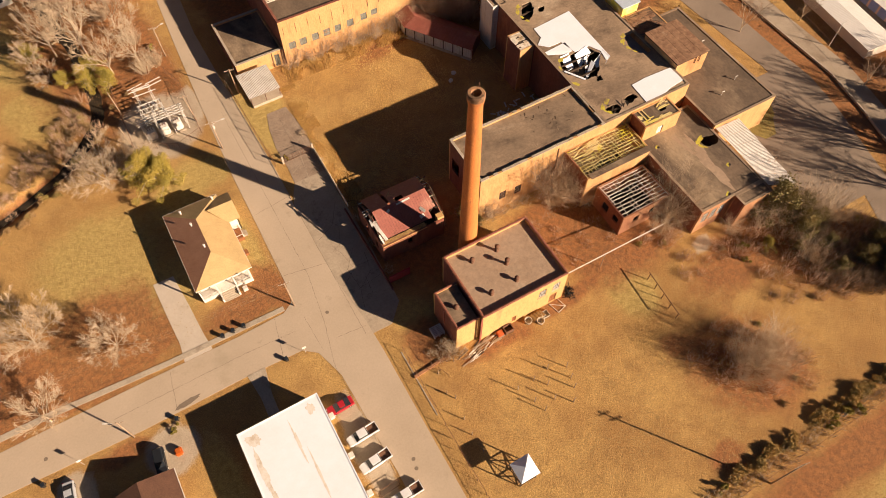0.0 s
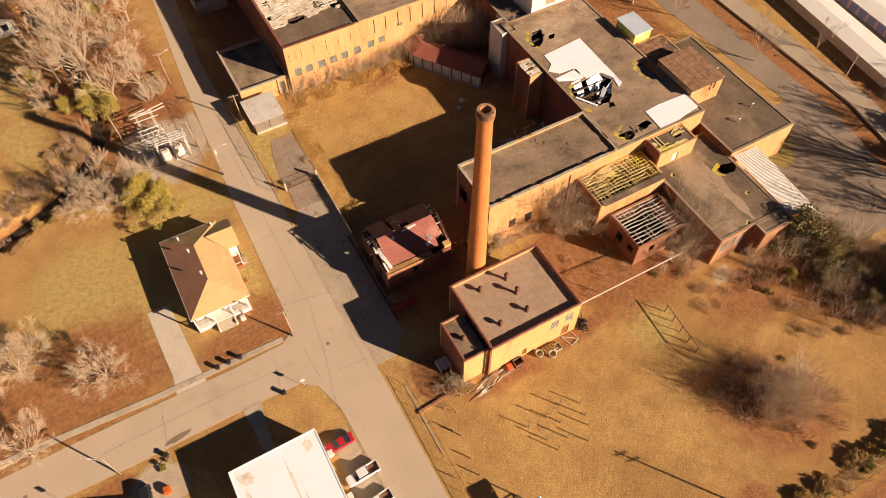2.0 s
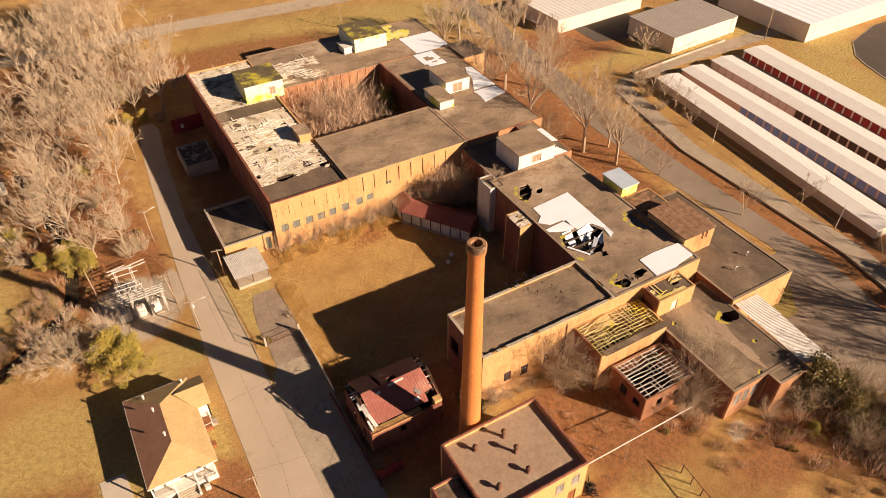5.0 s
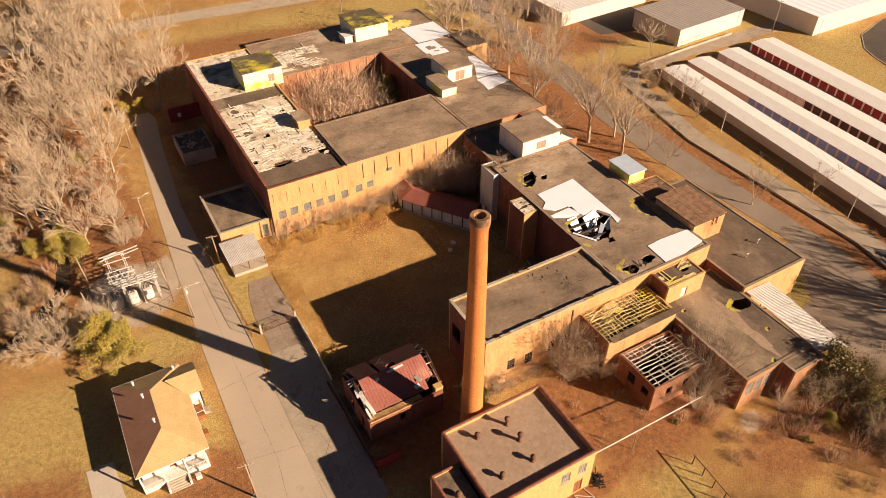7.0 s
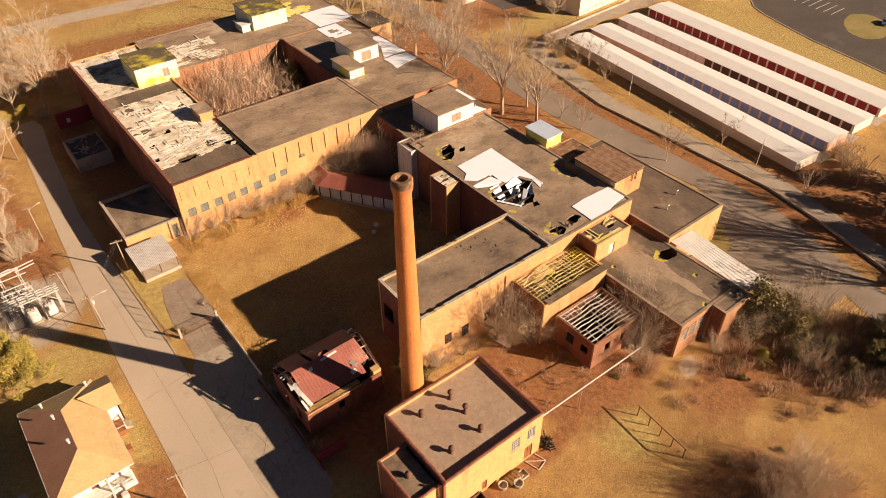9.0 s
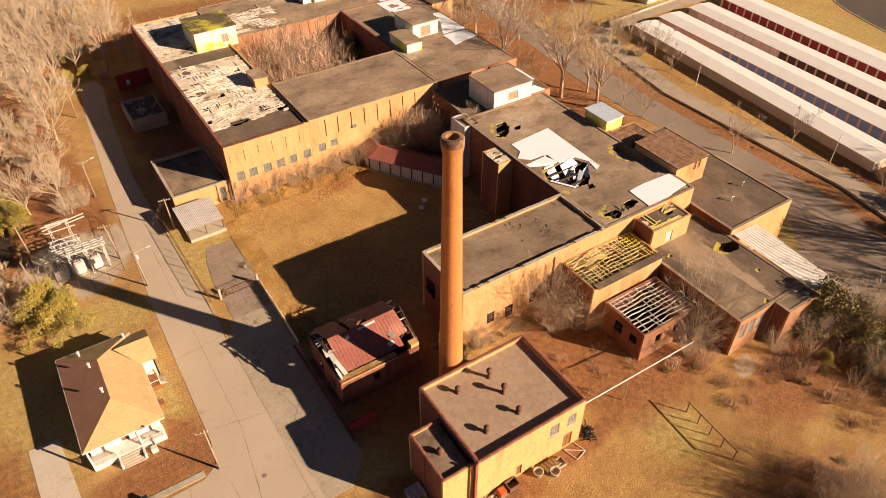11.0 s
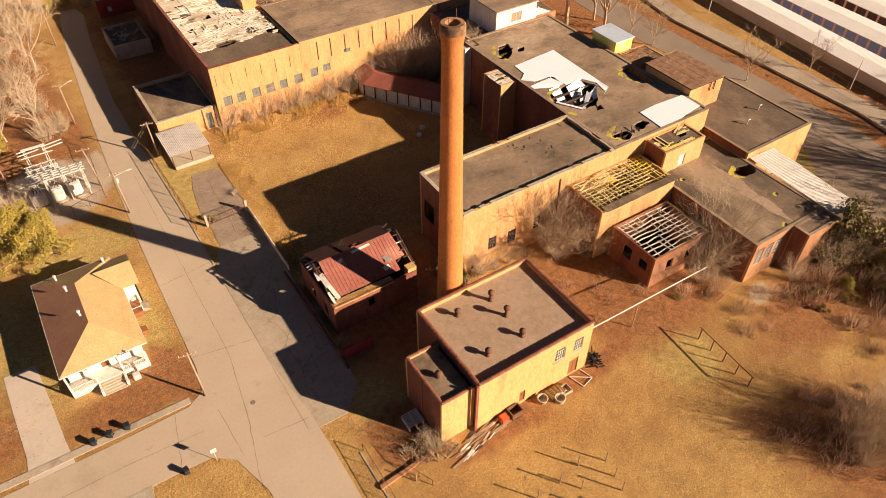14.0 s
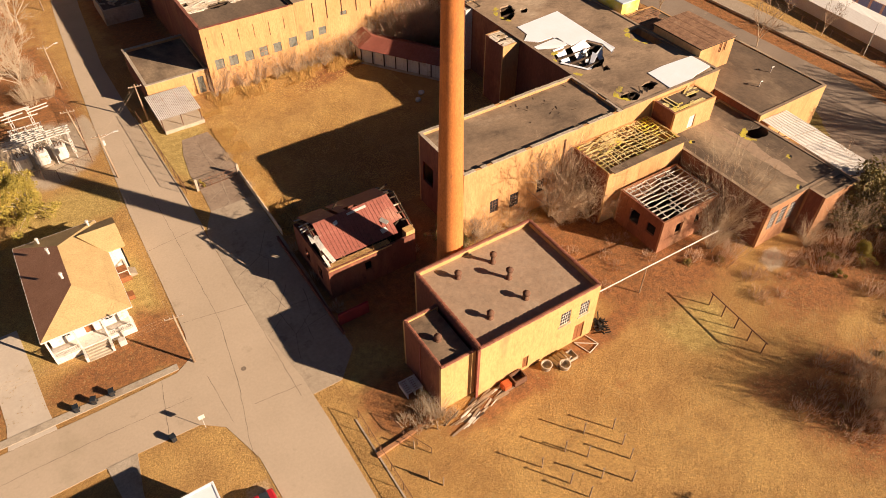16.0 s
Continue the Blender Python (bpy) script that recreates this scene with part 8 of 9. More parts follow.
plant(L4, [(16.6 + i * 1.75, -58.9 + 0.4 * math.sin(i * 1.7), 0.85 + 0.25 * math.sin(i * 2.9)) for i in range(9)] + [(35.4 + i * 1.7, -58.4 - 0.04 * i + 0.4 * math.sin(i * 2.3), 0.9 + 0.25 * math.sin(i * 1.3)) for i in range(12)], "hedge clumps")

# ---- poles, fences, vehicles and small things ----
def utility_pole(x, y, h, lean, lamp=None, arms=1, label="weathered wooden utility pole with a crossarm"):
    p = thing("utility_pole", label, "utility pole", (x, y, 0), "utility poles")
    top = (x + lean[0], y + lean[1], h)
    bm = bmesh.new()
    bar_bm(bm, (x, y, -0.3), top, 0.17, 0.11, 10)
    part("pole", bm, M_POLE, p, smooth=True)
    for k in range(arms):
        z = h - 0.5 - 0.9 * k
        bm = bmesh.new()
        beam_bm(bm, (top[0] - 1.1, top[1] + 0.2, z), (top[0] + 1.1, top[1] - 0.2, z), 0.11, 0.13)
        part("crossarm", bm, M_POLE, p)
        for s in (-1.0, -0.45, 0.45, 1.0):
            bm = bmesh.new()
            bar_bm(bm, (top[0] + s, top[1] - 0.18 * s, z + 0.06), (top[0] + s, top[1] - 0.18 * s, z + 0.26), 0.05, 0.035, 6)
            part("insulator", bm, M_STEEL, p)
    if lamp:
        bm = bmesh.new()
        bar_bm(bm, (top[0], top[1], h - 0.9), (top[0] + lamp[0], top[1] + lamp[1], h - 0.2), 0.04, 0.035, 6)
        part("lamp_arm", bm, M_STEEL, p)
        bm = bmesh.new()
        beam_bm(bm, (top[0] + lamp[0] * 0.9, top[1] + lamp[1] * 0.9, h - 0.25), (top[0] + lamp[0] * 1.25, top[1] + lamp[1] * 1.25, h - 0.22), 0.28, 0.14)
        part("lamp_head", bm, M_STEEL, p, "pale street-lamp head")
    return top


tops = [utility_pole(-34.0, 7.0, 9.2, (-0.2, 0.1)), utility_pole(-32.3, 50.0, 8.6, (-0.3, 0.2), (2.4, -0.3)), utility_pole(-34.2, 83.5, 9.0, (0, 0), (2.0, 0.2)), utility_pole(-30.6, 120, 9.0, (0.1, 0))]
bm = bmesh.new()
for k, top in ((0, tops[1]),):
    bar_bm(bm, (top[0] + 0.3, top[1], top[2] - 2.2), (top[0] + 0.3, top[1], top[2] - 1.3), 0.24, 0.24, 12)
one("pole_transformer", bm, M_STEEL, "grey can transformer on the utility pole", "transformer")
utility_pole(-23.4, 63.6, 7.4, (-0.2, 0.4), None, 1, "leaning dark utility pole beside the tin canopy")
utility_pole(-49.2, 59.8, 6.5, (-0.5, 0.6), None, 0, "short bare pole at the substation fence")
utility_pole(-48.7, 70.6, 7.0, (-0.3, 0.4), None, 0, "bare pole behind the substation")
utility_pole(-34.6, 60.4, 8.2, (-0.6, 0.3), None, 1, "pole carrying wires into the substation")
utility_pole(-89.5, 10.6, 9.4, (0.2, 0.3), None, 2, "tall pale utility pole by the side street")
utility_pole(-67.9, -2.5, 7.5, (-0.1, 0.3), (-1.6, 0.8), 1, "short utility pole with a street lamp")
utility_pole(21.5, -62.6, 12.5, (0.1, 0.1), None, 2, "tall utility pole behind the hedge")
utility_pole(34.6, 65.0, 9.0, (0.1, 0.1), (-1.0, -0.6), 0, "brown wooden pole with a white lamp beside the thicket")
utility_pole(52, 172, 8.0, (0, 0), None, 1, "distant pole at the field edge")
utility_pole(176.5, 88, 11, (0, 0), None, 1, "tall pole by the far warehouse")


def wires(name, a, b, sag, label, n=3, gap=0.5, r=0.009):
    w = thing(name, label, "overhead wires", tuple(a))
    a, b = Vector(a), Vector(b)
    d = (b - a).normalized()
    s = Vector((-d.y, d.x, 0)).normalized()
    for k in range(n):
        bm = bmesh.new()
        o = s * gap * (k - (n - 1) / 2)
        prev = None
        for i in range(13):
            t = i / 12
            q = a.lerp(b, t) + o - Vector((0, 0, sag * 4 * t * (1 - t)))
            ring = [bm.verts.new(q + s * r * c + Vector((0, 0, r * e))) for c, e in ((1, 0), (0, 1), (-1, 0), (0, -1))]
            if prev:
                for j in range(4):
                    bm.faces.new((prev[j], prev[(j + 1) % 4], ring[(j + 1) % 4], ring[j]))
            prev = ring
        part("wire", bm, M_TWIG, w)


for a, b in zip(tops, tops[1:]):
    wires("overhead_wire", (a[0], a[1], a[2] - 0.3), (b[0], b[1], b[2] - 0.3), 0.8, "thin overhead power lines along the street")
wires("overhead_wire", (tops[0][0], tops[0][1], 8.8), (-89.3, 10.9, 9.0), 1.2, "thin overhead lines along the side street")
wires("overhead_wire", (tops[1][0], tops[1][1], 8.0), (-34.9, 60.6, 7.8), 0.3, "wires from the pole to the substation")
wires("overhead_wire", (tops[1][0], tops[1][1], 7.6), (-23.6, 64, 7.1), 0.3, "slack wires crossing the street", 2)

# electric substation
GB = thing("substation_frame", "pale steel lattice frame of the electric substation", "substation", (-42, 66, 0))


def lattice_post(x, y, h):
    bm = bmesh.new()
    for dx in (-0.22, 0.22):
        bar_bm(bm, (x + dx, y, 0), (x + dx * 0.7, y, h), 0.06, 0.05, 5)
    n = int(h / 0.85)
    for i in range(n):
        s = 1 if i % 2 else -1
        bar_bm(bm, (x - 0.22 * s, y, i * h / n), (x + 0.22 * s, y, (i + 1) * h / n), 0.04, 0.04, 4)
    part("lattice_post", bm, M_STEEL, GB)


def steel_beam(a, b, w=0.14):
    bm = bmesh.new()
    beam_bm(bm, a, b, w, 0.16)
    part("beam", bm, M_STEEL, GB)


# front rack over the transformers
for x in (-45.6, -42.6, -39.6, -36.6):
    for y in (60.9, 62.7):
        lattice_post(x, y, 4.2)
for y, z in ((60.6, 4.3), (61.2, 4.4), (62.0, 4.4), (62.8, 4.3)):
    steel_beam((-46.3, y, z), (-36.0, y, z), 0.16)
for x in np.arange(-45.6, -36.2, 1.5):
    steel_beam((x, 60.5, 4.56), (x, 62.9, 4.56), 0.1)
    bm = bmesh.new()
    bar_bm(bm, (x, 61.7, 3.6), (x, 61.7, 4.4), 0.09, 0.06, 6)
    part("insulator", bm, M_WPAINT, GB)
# lower rack behind it, and the tall pair of beams at the back
for x in (-44.6, -42.2, -39.9):
    for y in (64.2, 67.0):
        lattice_post(x, y, 3.6)
    steel_beam((x, 64.0, 3.7), (x, 67.2, 3.7), 0.12)
for y in (64.2, 65.6, 67.0):
    steel_beam((-44.9, y, 3.8), (-39.6, y, 3.8), 0.14)
for x in np.arange(-44.2, -39.8, 1.1):
    for y in (64.9, 66.3):
        bm = bmesh.new()
        bar_bm(bm, (x, y, 3.1), (x, y, 4.2), 0.1, 0.06, 6)
        part("insulator", bm, M_RUST if y > 66 else M_WPAINT, GB)
for x in (-44.0, -40.8):
    lattice_post(x, 70.4, 5.2)
steel_beam((-44.4, 70.2, 5.2), (-40.4, 70.2, 5.2), 0.22)
steel_beam((-44.4, 71.0, 5.0), (-40.4, 71.0, 5.0), 0.18)
for x in (-45.6, -42.6, -39.6, -36.6):
    bm = bmesh.new()
    bar_bm(bm, (x, 59.0, 0), (x, 60.9, 4.2), 0.06, 0.05, 5)
    part("brace", bm, M_STEEL, GB)
for x0, x1 in ((-45.6, -42.6), (-42.6, -39.6), (-39.6, -36.6)):
    bm = bmesh.new()
    bar_bm(bm, (x0, 62.7, 0.6), (x1, 62.7, 4.0), 0.045, 0.045, 5)
    bar_bm(bm, (x0, 62.7, 4.0), (x1, 62.7, 0.6), 0.045, 0.045, 5)
    part("cross_brace", bm, M_STEEL, GB)
for y, z in ((64.2, 2.5), (67.0, 2.5), (70.4, 3.6)):
    steel_beam((-44.9, y, z), (-39.6, y, z), 0.1)
for x in (-45.4, -41.2):
    for dy in (0, 1.1):
        steel_beam((x, 72.6 + dy, 3.0), (x + 3.6, 73.2 + dy, 3.0), 0.14)
for k in range(3):
    tx = -44.4 + 2.9 * k
    t = thing("transformer", "pale grey power transformer with cooling fins", "transformer", (tx, 60.6, 0), "substation transformers")
    bm = bmesh.new()
    box_bm(bm, tx - 0.8, tx + 0.8, 59.4, 61.2, 0.3, 2.6)
    part("tank", bm, M_WPAINT, t, bevel=0.12)
    for s in (-1, 1):
        for i in range(5):
            bxpart("fin", (tx + s * 0.84 - 0.02, tx + s * 0.84 + 0.16 * s if s > 0 else tx + s * 0.84 + 0.02, 59.6 + i * 0.32, 59.7 + i * 0.32, 0.6, 2.3), M_STEEL, t) if s > 0 else bxpart("fin", (tx - 1.0, tx - 0.82, 59.6 + i * 0.32, 59.7 + i * 0.32, 0.6, 2.3), M_STEEL, t)
    for i in range(3):
        bm = bmesh.new()
        bar_bm(bm, (tx - 0.5 + i * 0.5, 60.3, 2.6), (tx - 0.5 + i * 0.5, 60.3, 3.3), 0.1, 0.06, 8)
        part("bushing", bm, M_RUST, t)
    bxpart("pad", (tx - 1.1, tx + 1.1, 59.1, 61.5, 0, 0.3), M_CONC, t)
for k in range(2):
    x = -43.4 + 2.2 * k
    c = thing("switchgear_cabinet", "small pale switchgear cabinet in the substation", "cabinet", (x, 68.6, 0), "substation cabinets")
    bxpart("body", (x - 0.5, x + 0.5, 68.2, 69.1, 0, 1.6), M_STEEL, c, bevel=0.05)
    bxpart("roof", (x - 0.55, x + 0.55, 68.15, 69.15, 1.6, 1.68), M_WPAINT, c)


def fence(pts, h, label, step=2.6, rails=(0.95,), mat_=None, wire=True, name="chain_link_fence"):
    """Posts, rails and a thin woven net along a line."""
    f = thing(name, label, "fence", (*pts[0], 0))
    m = mat_ or M_RUST
    for a, b in zip(pts, pts[1:]):
        a, b = Vector((*a, 0)), Vector((*b, 0))
        n = max(1, round((b - a).length / step))
        for i in range(n + 1):
            c = a.lerp(b, i / n)
            bm = bmesh.new()
            bar_bm(bm, c - Vector((0, 0, 0.2)), c + Vector((random.uniform(-0.05, 0.05), random.uniform(-0.05, 0.05), h)), 0.045, 0.045, 5)
            part("post", bm, m, f)
        for z in rails:
            bm = bmesh.new()
            bar_bm(bm, a + Vector((0, 0, h * z)), b + Vector((0, 0, h * z)), 0.035, 0.035, 5)
            part("rail", bm, m, f)
        if wire:
            bm = bmesh.new()
            L = (b - a).length
            k = int(L / 0.45)
            for i in range(k):
                for s in (0, 1):
                    p, q = a.lerp(b, i / k), a.lerp(b, min(1, (i + 1.6) / k))
                    bar_bm(bm, p + Vector((0, 0, h * (0.05 + 0.9 * s))), q + Vector((0, 0, h * (0.95 - 0.9 * s))), 0.008, 0.008, 3)
            tagged(part("wire_net", bm, m, f), kind="stuff")
    return f


fence([(-49, 59.4), (-40.4, 54.4), (-34.8, 56.4), (-34.2, 72), (-36, 78), (-48.6, 79), (-49, 59.4)], 2.1, "rusty chain-link fence round the substation")
fence([(-24.2, 39.6), (-24.6, 50), (-24.9, 64)], 2.3, "tall chain-link fence between street and yard")
fence([(-22.4, 39.5), (-15.4, 39.8)], 1.8, "sagging rusty gate across the concrete drive", rails=(0.95, 0.5, 0.1))
fence([(-20.4, -11.5), (-20.6, -30), (-20.2, -70)], 1.8, "chain-link fence along the narrow sidewalk")
fence([(-17.4, -13.8), (-17.2, -16.4), (-15.6, -20)], 1.2, "bent wire fence in the brush")
fence([(-14, -61.6), (60, -61.8)], 1.5, "wire fence behind the hedge", wire=False, step=4)
fence([(105.2, 0), (114.5, 82), (121, 91.5), (156, 97)], 1.8, "chain-link fence round the storage rows", wire=False, step=4)
for x, y in ((-22.4, 39.5), (-15.4, 39.8)):
    bm = bmesh.new()
    box_bm(bm, x - 0.2, x + 0.2, y - 0.2, y + 0.2, 0, 2.3)
    one("gate_post", bm, M_CONC, "pale square concrete gate post", "gate post", bevel=0.03)
yf = thing("board_fence", "low weathered board fence beside tall yard grass", "fence", (-15.2, 31, 0))
for i in range(34):
    y = 22.5 + i * 0.52
    bxpart("board", (-15.28, -15.16, y, y + 0.44, 0, 1.25 + 0.2 * math.sin(i * 2.1)), M_DECK, yf)

bm = bmesh.new()
strip_bm(bm, [(-21.0, -17.3, -16.75), (-17.0, -16.95, -16.5), (-13.0, -16.5, -16.05)], -0.1, 0.35, "x")
one("garden_wall", bm, M_BRICK_E, "crumbling low brick wall at the field corner", "wall")

# field posts, swing frame and tent
for x, y in ((-6.2, -28.2), (-2.8, -28.1), (0.5, -27.5), (3.8, -28.9), (-1.1, -30.0), (3.3, -31.0), (2.8, -32.8), (-1.5, -32.8), (1.1, -34.9), (-4.8, -31.4), (-4.1, -33.7)):
    bm = bmesh.new()
    lx = random.uniform(-0.1, 0.1)
    bar_bm(bm, (x, y, -0.3), (x + lx, y + 0.05, 2.2), 0.085, 0.08, 6)
    beam_bm(bm, (x + lx - 0.2, y + 0.05, 2.15), (x + lx + 0.2, y + 0.05, 2.15), 0.06, 0.06)
    one("field_post", bm, M_POLE, "thin bare wooden post standing in dry grass", "post", group="field posts")
for x, y in ((-17.5, -22.5), (-16.6, -24), (-17.2, -28), (-17.4, -31), (-17.2, -34.4), (-16.8, -46), (-16.2, -49), (-13.4, -17.8), (-17.0, -18.5)):
    bm = bmesh.new()
    bar_bm(bm, (x, y, -0.2), (x, y + 0.04, 1.7), 0.085, 0.08, 6)
    one("fence_post", bm, M_POLE, "leftover wooden fence post in the grass", "post", group="leftover fence posts")
swg = thing("swing_frame", "rusty pipe frame of posts and a top rail on the grass", "frame", (27.5, -25.5, 0))
ys = [-21.9, -24.2, -26.5, -28.8, -31.1]
for i, y in enumerate(ys):
    bm = bmesh.new()
    bar_bm(bm, (27.9 - 0.18 * i, y, -0.2), (27.9 - 0.18 * i, y, 2.2), 0.085, 0.085, 6)
    part("post", bm, M_RUST, swg)
bm = bmesh.new()
bar_bm(bm, (27.95, -21.5, 2.2), (27.1, -31.4, 2.2), 0.085, 0.085, 6)
part("rail", bm, M_RUST, swg)
tn = thing("canopy_tent", "white pyramid canopy over a tall cross-braced timber stand", "tent", (-13.4, -40.8, 0))
bm = bmesh.new()
apex = bm.verts.new((-13.4, -40.8, 4.75))
base = [bm.verts.new(p) for p in ((-15.2, -42.6, 3.75), (-11.6, -42.6, 3.75), (-11.6, -39.0, 3.75), (-15.2, -39.0, 3.75))]
low = [bm.verts.new((v.co.x, v.co.y, 3.5)) for v in base]
for i in range(4):
    bm.faces.new((base[i], base[(i + 1) % 4], apex))
    bm.faces.new((low[i], low[(i + 1) % 4], base[(i + 1) % 4], base[i]))
part("canopy", bm, M_WHITE, tn)
LEGS = [(-14.9, -42.3), (-11.9, -42.3), (-11.9, -39.3), (-14.9, -39.3)]
for x, y in LEGS:
    bm = bmesh.new()
    beam_bm(bm, (x * 1.0, y, 0), (x, y, 3.75), 0.14, 0.14)
    part("leg", bm, M_WOOD_D, tn)
for (xa, ya), (xb, yb) in zip(LEGS, LEGS[1:] + LEGS[:1]):
    for za, zb in ((0.2, 1.7), (1.7, 0.2), (1.75, 1.75)):
        bm = bmesh.new()
        beam_bm(bm, (xa, ya, za), (xb, yb, zb), 0.1, 0.12)
        part("brace", bm, M_WOOD_D, tn)

# clutter along the boiler house
for i in range(4):
    x = 3.9 + i * 0.62
    bm = bmesh.new()
    lathe_bm(bm, 0, 0, [(0.20, -0.75), (0.28, -0.75), (0.28, 0.6), (0.34, 0.6), (0.34, 0.78), (0.22, 0.78), (0.20, -0.75)], 14)
    bmesh.ops.transform(bm, matrix=pose(x + 0.1, -17.9, 0.3, 90, 0, 12), verts=bm.verts[:])
    one("concrete_pipe", bm, M_CONC, "short pale concrete pipe lying on the grass", "pipe", group="concrete pipes", smooth=True)
for x, y in ((2.7, -17.9), (4.7, -19.1)):
    bm = bmesh.new()
    lathe_bm(bm, x, y, [(0.62, 0), (0.70, 0.62), (0.76, 0.66), (0.76, 0.75), (0.6, 0.75), (0.54, 0.12), (0.02, 0.1)], 22)
    one("concrete_planter", bm, M_CONC, "round empty concrete ring beside the wall", "planter", group="concrete rings", smooth=True)
bm = bmesh.new()
for d in ((5.6, 7.0, -19.0, -18.88), (5.6, 7.0, -17.72, -17.6), (5.6, 5.72, -18.88, -17.72), (6.88, 7.0, -18.88, -17.72)):
    box_bm(bm, *d, 0, 0.5)
box_bm(bm, 5.6, 7.0, -19.0, -17.6, 0, 0.08)
one("concrete_trough", bm, M_CONC, "square shallow concrete trough", "trough")
bm = bmesh.new()
for d in ((-2.4, -0.6, -18.2, -18.05), (-2.4, -0.6, -16.95, -16.8), (-2.4, -2.25, -18.05, -16.95), (-0.75, -0.6, -18.05, -16.95)):
    box_bm(bm, *d, 0, 1.1)
box_bm(bm, -2.4, -0.6, -18.2, -16.8, 0, 0.1)
one("open_bin", bm, M_RUST, "rusty open-topped bin beside the wall", "bin")
bm = bmesh.new()
box_bm(bm, -3.9, -2.6, -18.0, -16.9, 0, 0.9)
bmesh.ops.bevel(bm, geom=bm.edges[:], offset=0.15, segments=2, affect="EDGES")
one("scrap_drum", bm, mat("orange_red_paint", (0.55, 0.12, 0.03), (0.40, 0.09, 0.03), 1.0, (0.2, 0.1, 0.05), 5.0, 0.7, 0.2), "crumpled orange-red scrap container", "scrap")
for i in range(38):
    x, y, L, a = random.uniform(-12.6, -5.0), random.uniform(-18.9, -17.1), random.uniform(1.2, 4.4), random.uniform(2, 24)
    if x < -9.5:
        y -= 0.7
    bm = bmesh.new()
    box_bm(bm, 0, L, -0.05 - 0.04 * (i % 3), 0.05 + 0.04 * (i % 3), 0, 0.06)
    bmesh.ops.transform(bm, matrix=pose(x, y, 0.0 + 0.03 * (i % 5), 0, random.uniform(-1.5, 1.5), a), verts=bm.verts[:])
    one("scrap_board", bm, (M_DECK, M_WOOD_D, M_POLE, M_WPAINT, M_POLE)[i % 5], "weathered scrap board in a heap by the wall", "board", group="heap of scrap boards")
heap = thing("brush_heap", "heap of charred black brush by the corner", "brush heap", (12.9, -16.6, 0))
for i in range(40):
    x, y, a = 12.9 + random.gauss(0, 0.5), -16.6 + random.gauss(0, 0.5), random.uniform(0, 6.3)
    bm = bmesh.new()
    beam_bm(bm, (x, y, random.uniform(0, 0.4)), (x + 0.8 * math.cos(a), y + 0.8 * math.sin(a), random.uniform(0.1, 0.8)), 0.14, 0.12)
    part("branch", bm, M_DARK, heap)
bm = bmesh.new()
for p, q in (((8.2, -16.9), (8.8, -19.2)), ((8.8, -19.2), (10.7, -18.7)), ((10.7, -18.7), (10.2, -16.8)), ((8.2, -16.9), (10.7, -18.7))):
    beam_bm(bm, (*p, 0.1), (*q, 0.12), 0.1, 0.1)
one("wooden_frame", bm, M_DECK, "pale wooden frame lying on the grass", "frame")
pl = thing("pallet", "white painted slatted crate leaning by the annex", "pallet", (-13.2, -11.4, 0))
for i in range(7):
    bxpart("slat", (-14.3, -12.0, -12.4 + i * 0.32, -12.2 + i * 0.32, 0.9, 0.96), M_WPAINT, pl)
for x in (-14.2, -13.2, -12.2):
    bxpart("bearer", (x, x + 0.12, -12.4, -10.3, 0.0, 0.9), M_WPAINT, pl)
ln = thing("service_pipe", "long pale service pipe on thin supports", "pipe", (24, -14.4, 0))
bm = bmesh.new()
bar_bm(bm, (11.3, -15.2, 5.6), (36, -14.9, 4.2), 0.09, 0.09, 6)
part("pipe", bm, M_WPAINT, ln)
for x in (21.5, 36):
    bm = bmesh.new()
    bar_bm(bm, (x, -15.1, -0.2), (x, -15.1, 5.6 - (x - 11.3) * 0.057), 0.09, 0.08, 6)
    part("support", bm, M_POLE, ln)
for x, y, s in ((29.5, 25.5, 1.0), (28, 27, 0.7), (31.5, 24, 1.2), (33, 26, 0.9), (27, 25, 0.6), (22.8, 44.4, 0.7), (21, 42.6, 0.6)):
    bm = bmesh.new()
    bmesh.ops.create_icosphere(bm, subdivisions=2, radius=0.8 * s)
    for v in bm.verts:
        v.co *= 1 + 0.5 * noise.noise(v.co * 1.3 + Vector((x, y, 0)))
        v.co.z = max(0, v.co.z * 0.7 + 0.3)
        v.co += Vector((x, y, 0))
    one("rubble_heap", bm, M_WPAINT, "heap of pale rubble and torn sheeting in the yard", "rubble", group="rubble heaps")
bm = bmesh.new()
for i in range(50):
    x, y, a = random.uniform(24, 36), random.uniform(20.5, 30), random.uniform(0, 6.3)
    beam_bm(bm, (x, y, 0.1), (x + 1.2 * math.cos(a), y + 1.2 * math.sin(a), random.uniform(0.1, 0.6)), 0.3, 0.08)
tagged(one("scrap_litter", bm, M_WPAINT, "scattered pale scraps in the shaded yard", "litter"), kind="stuff")


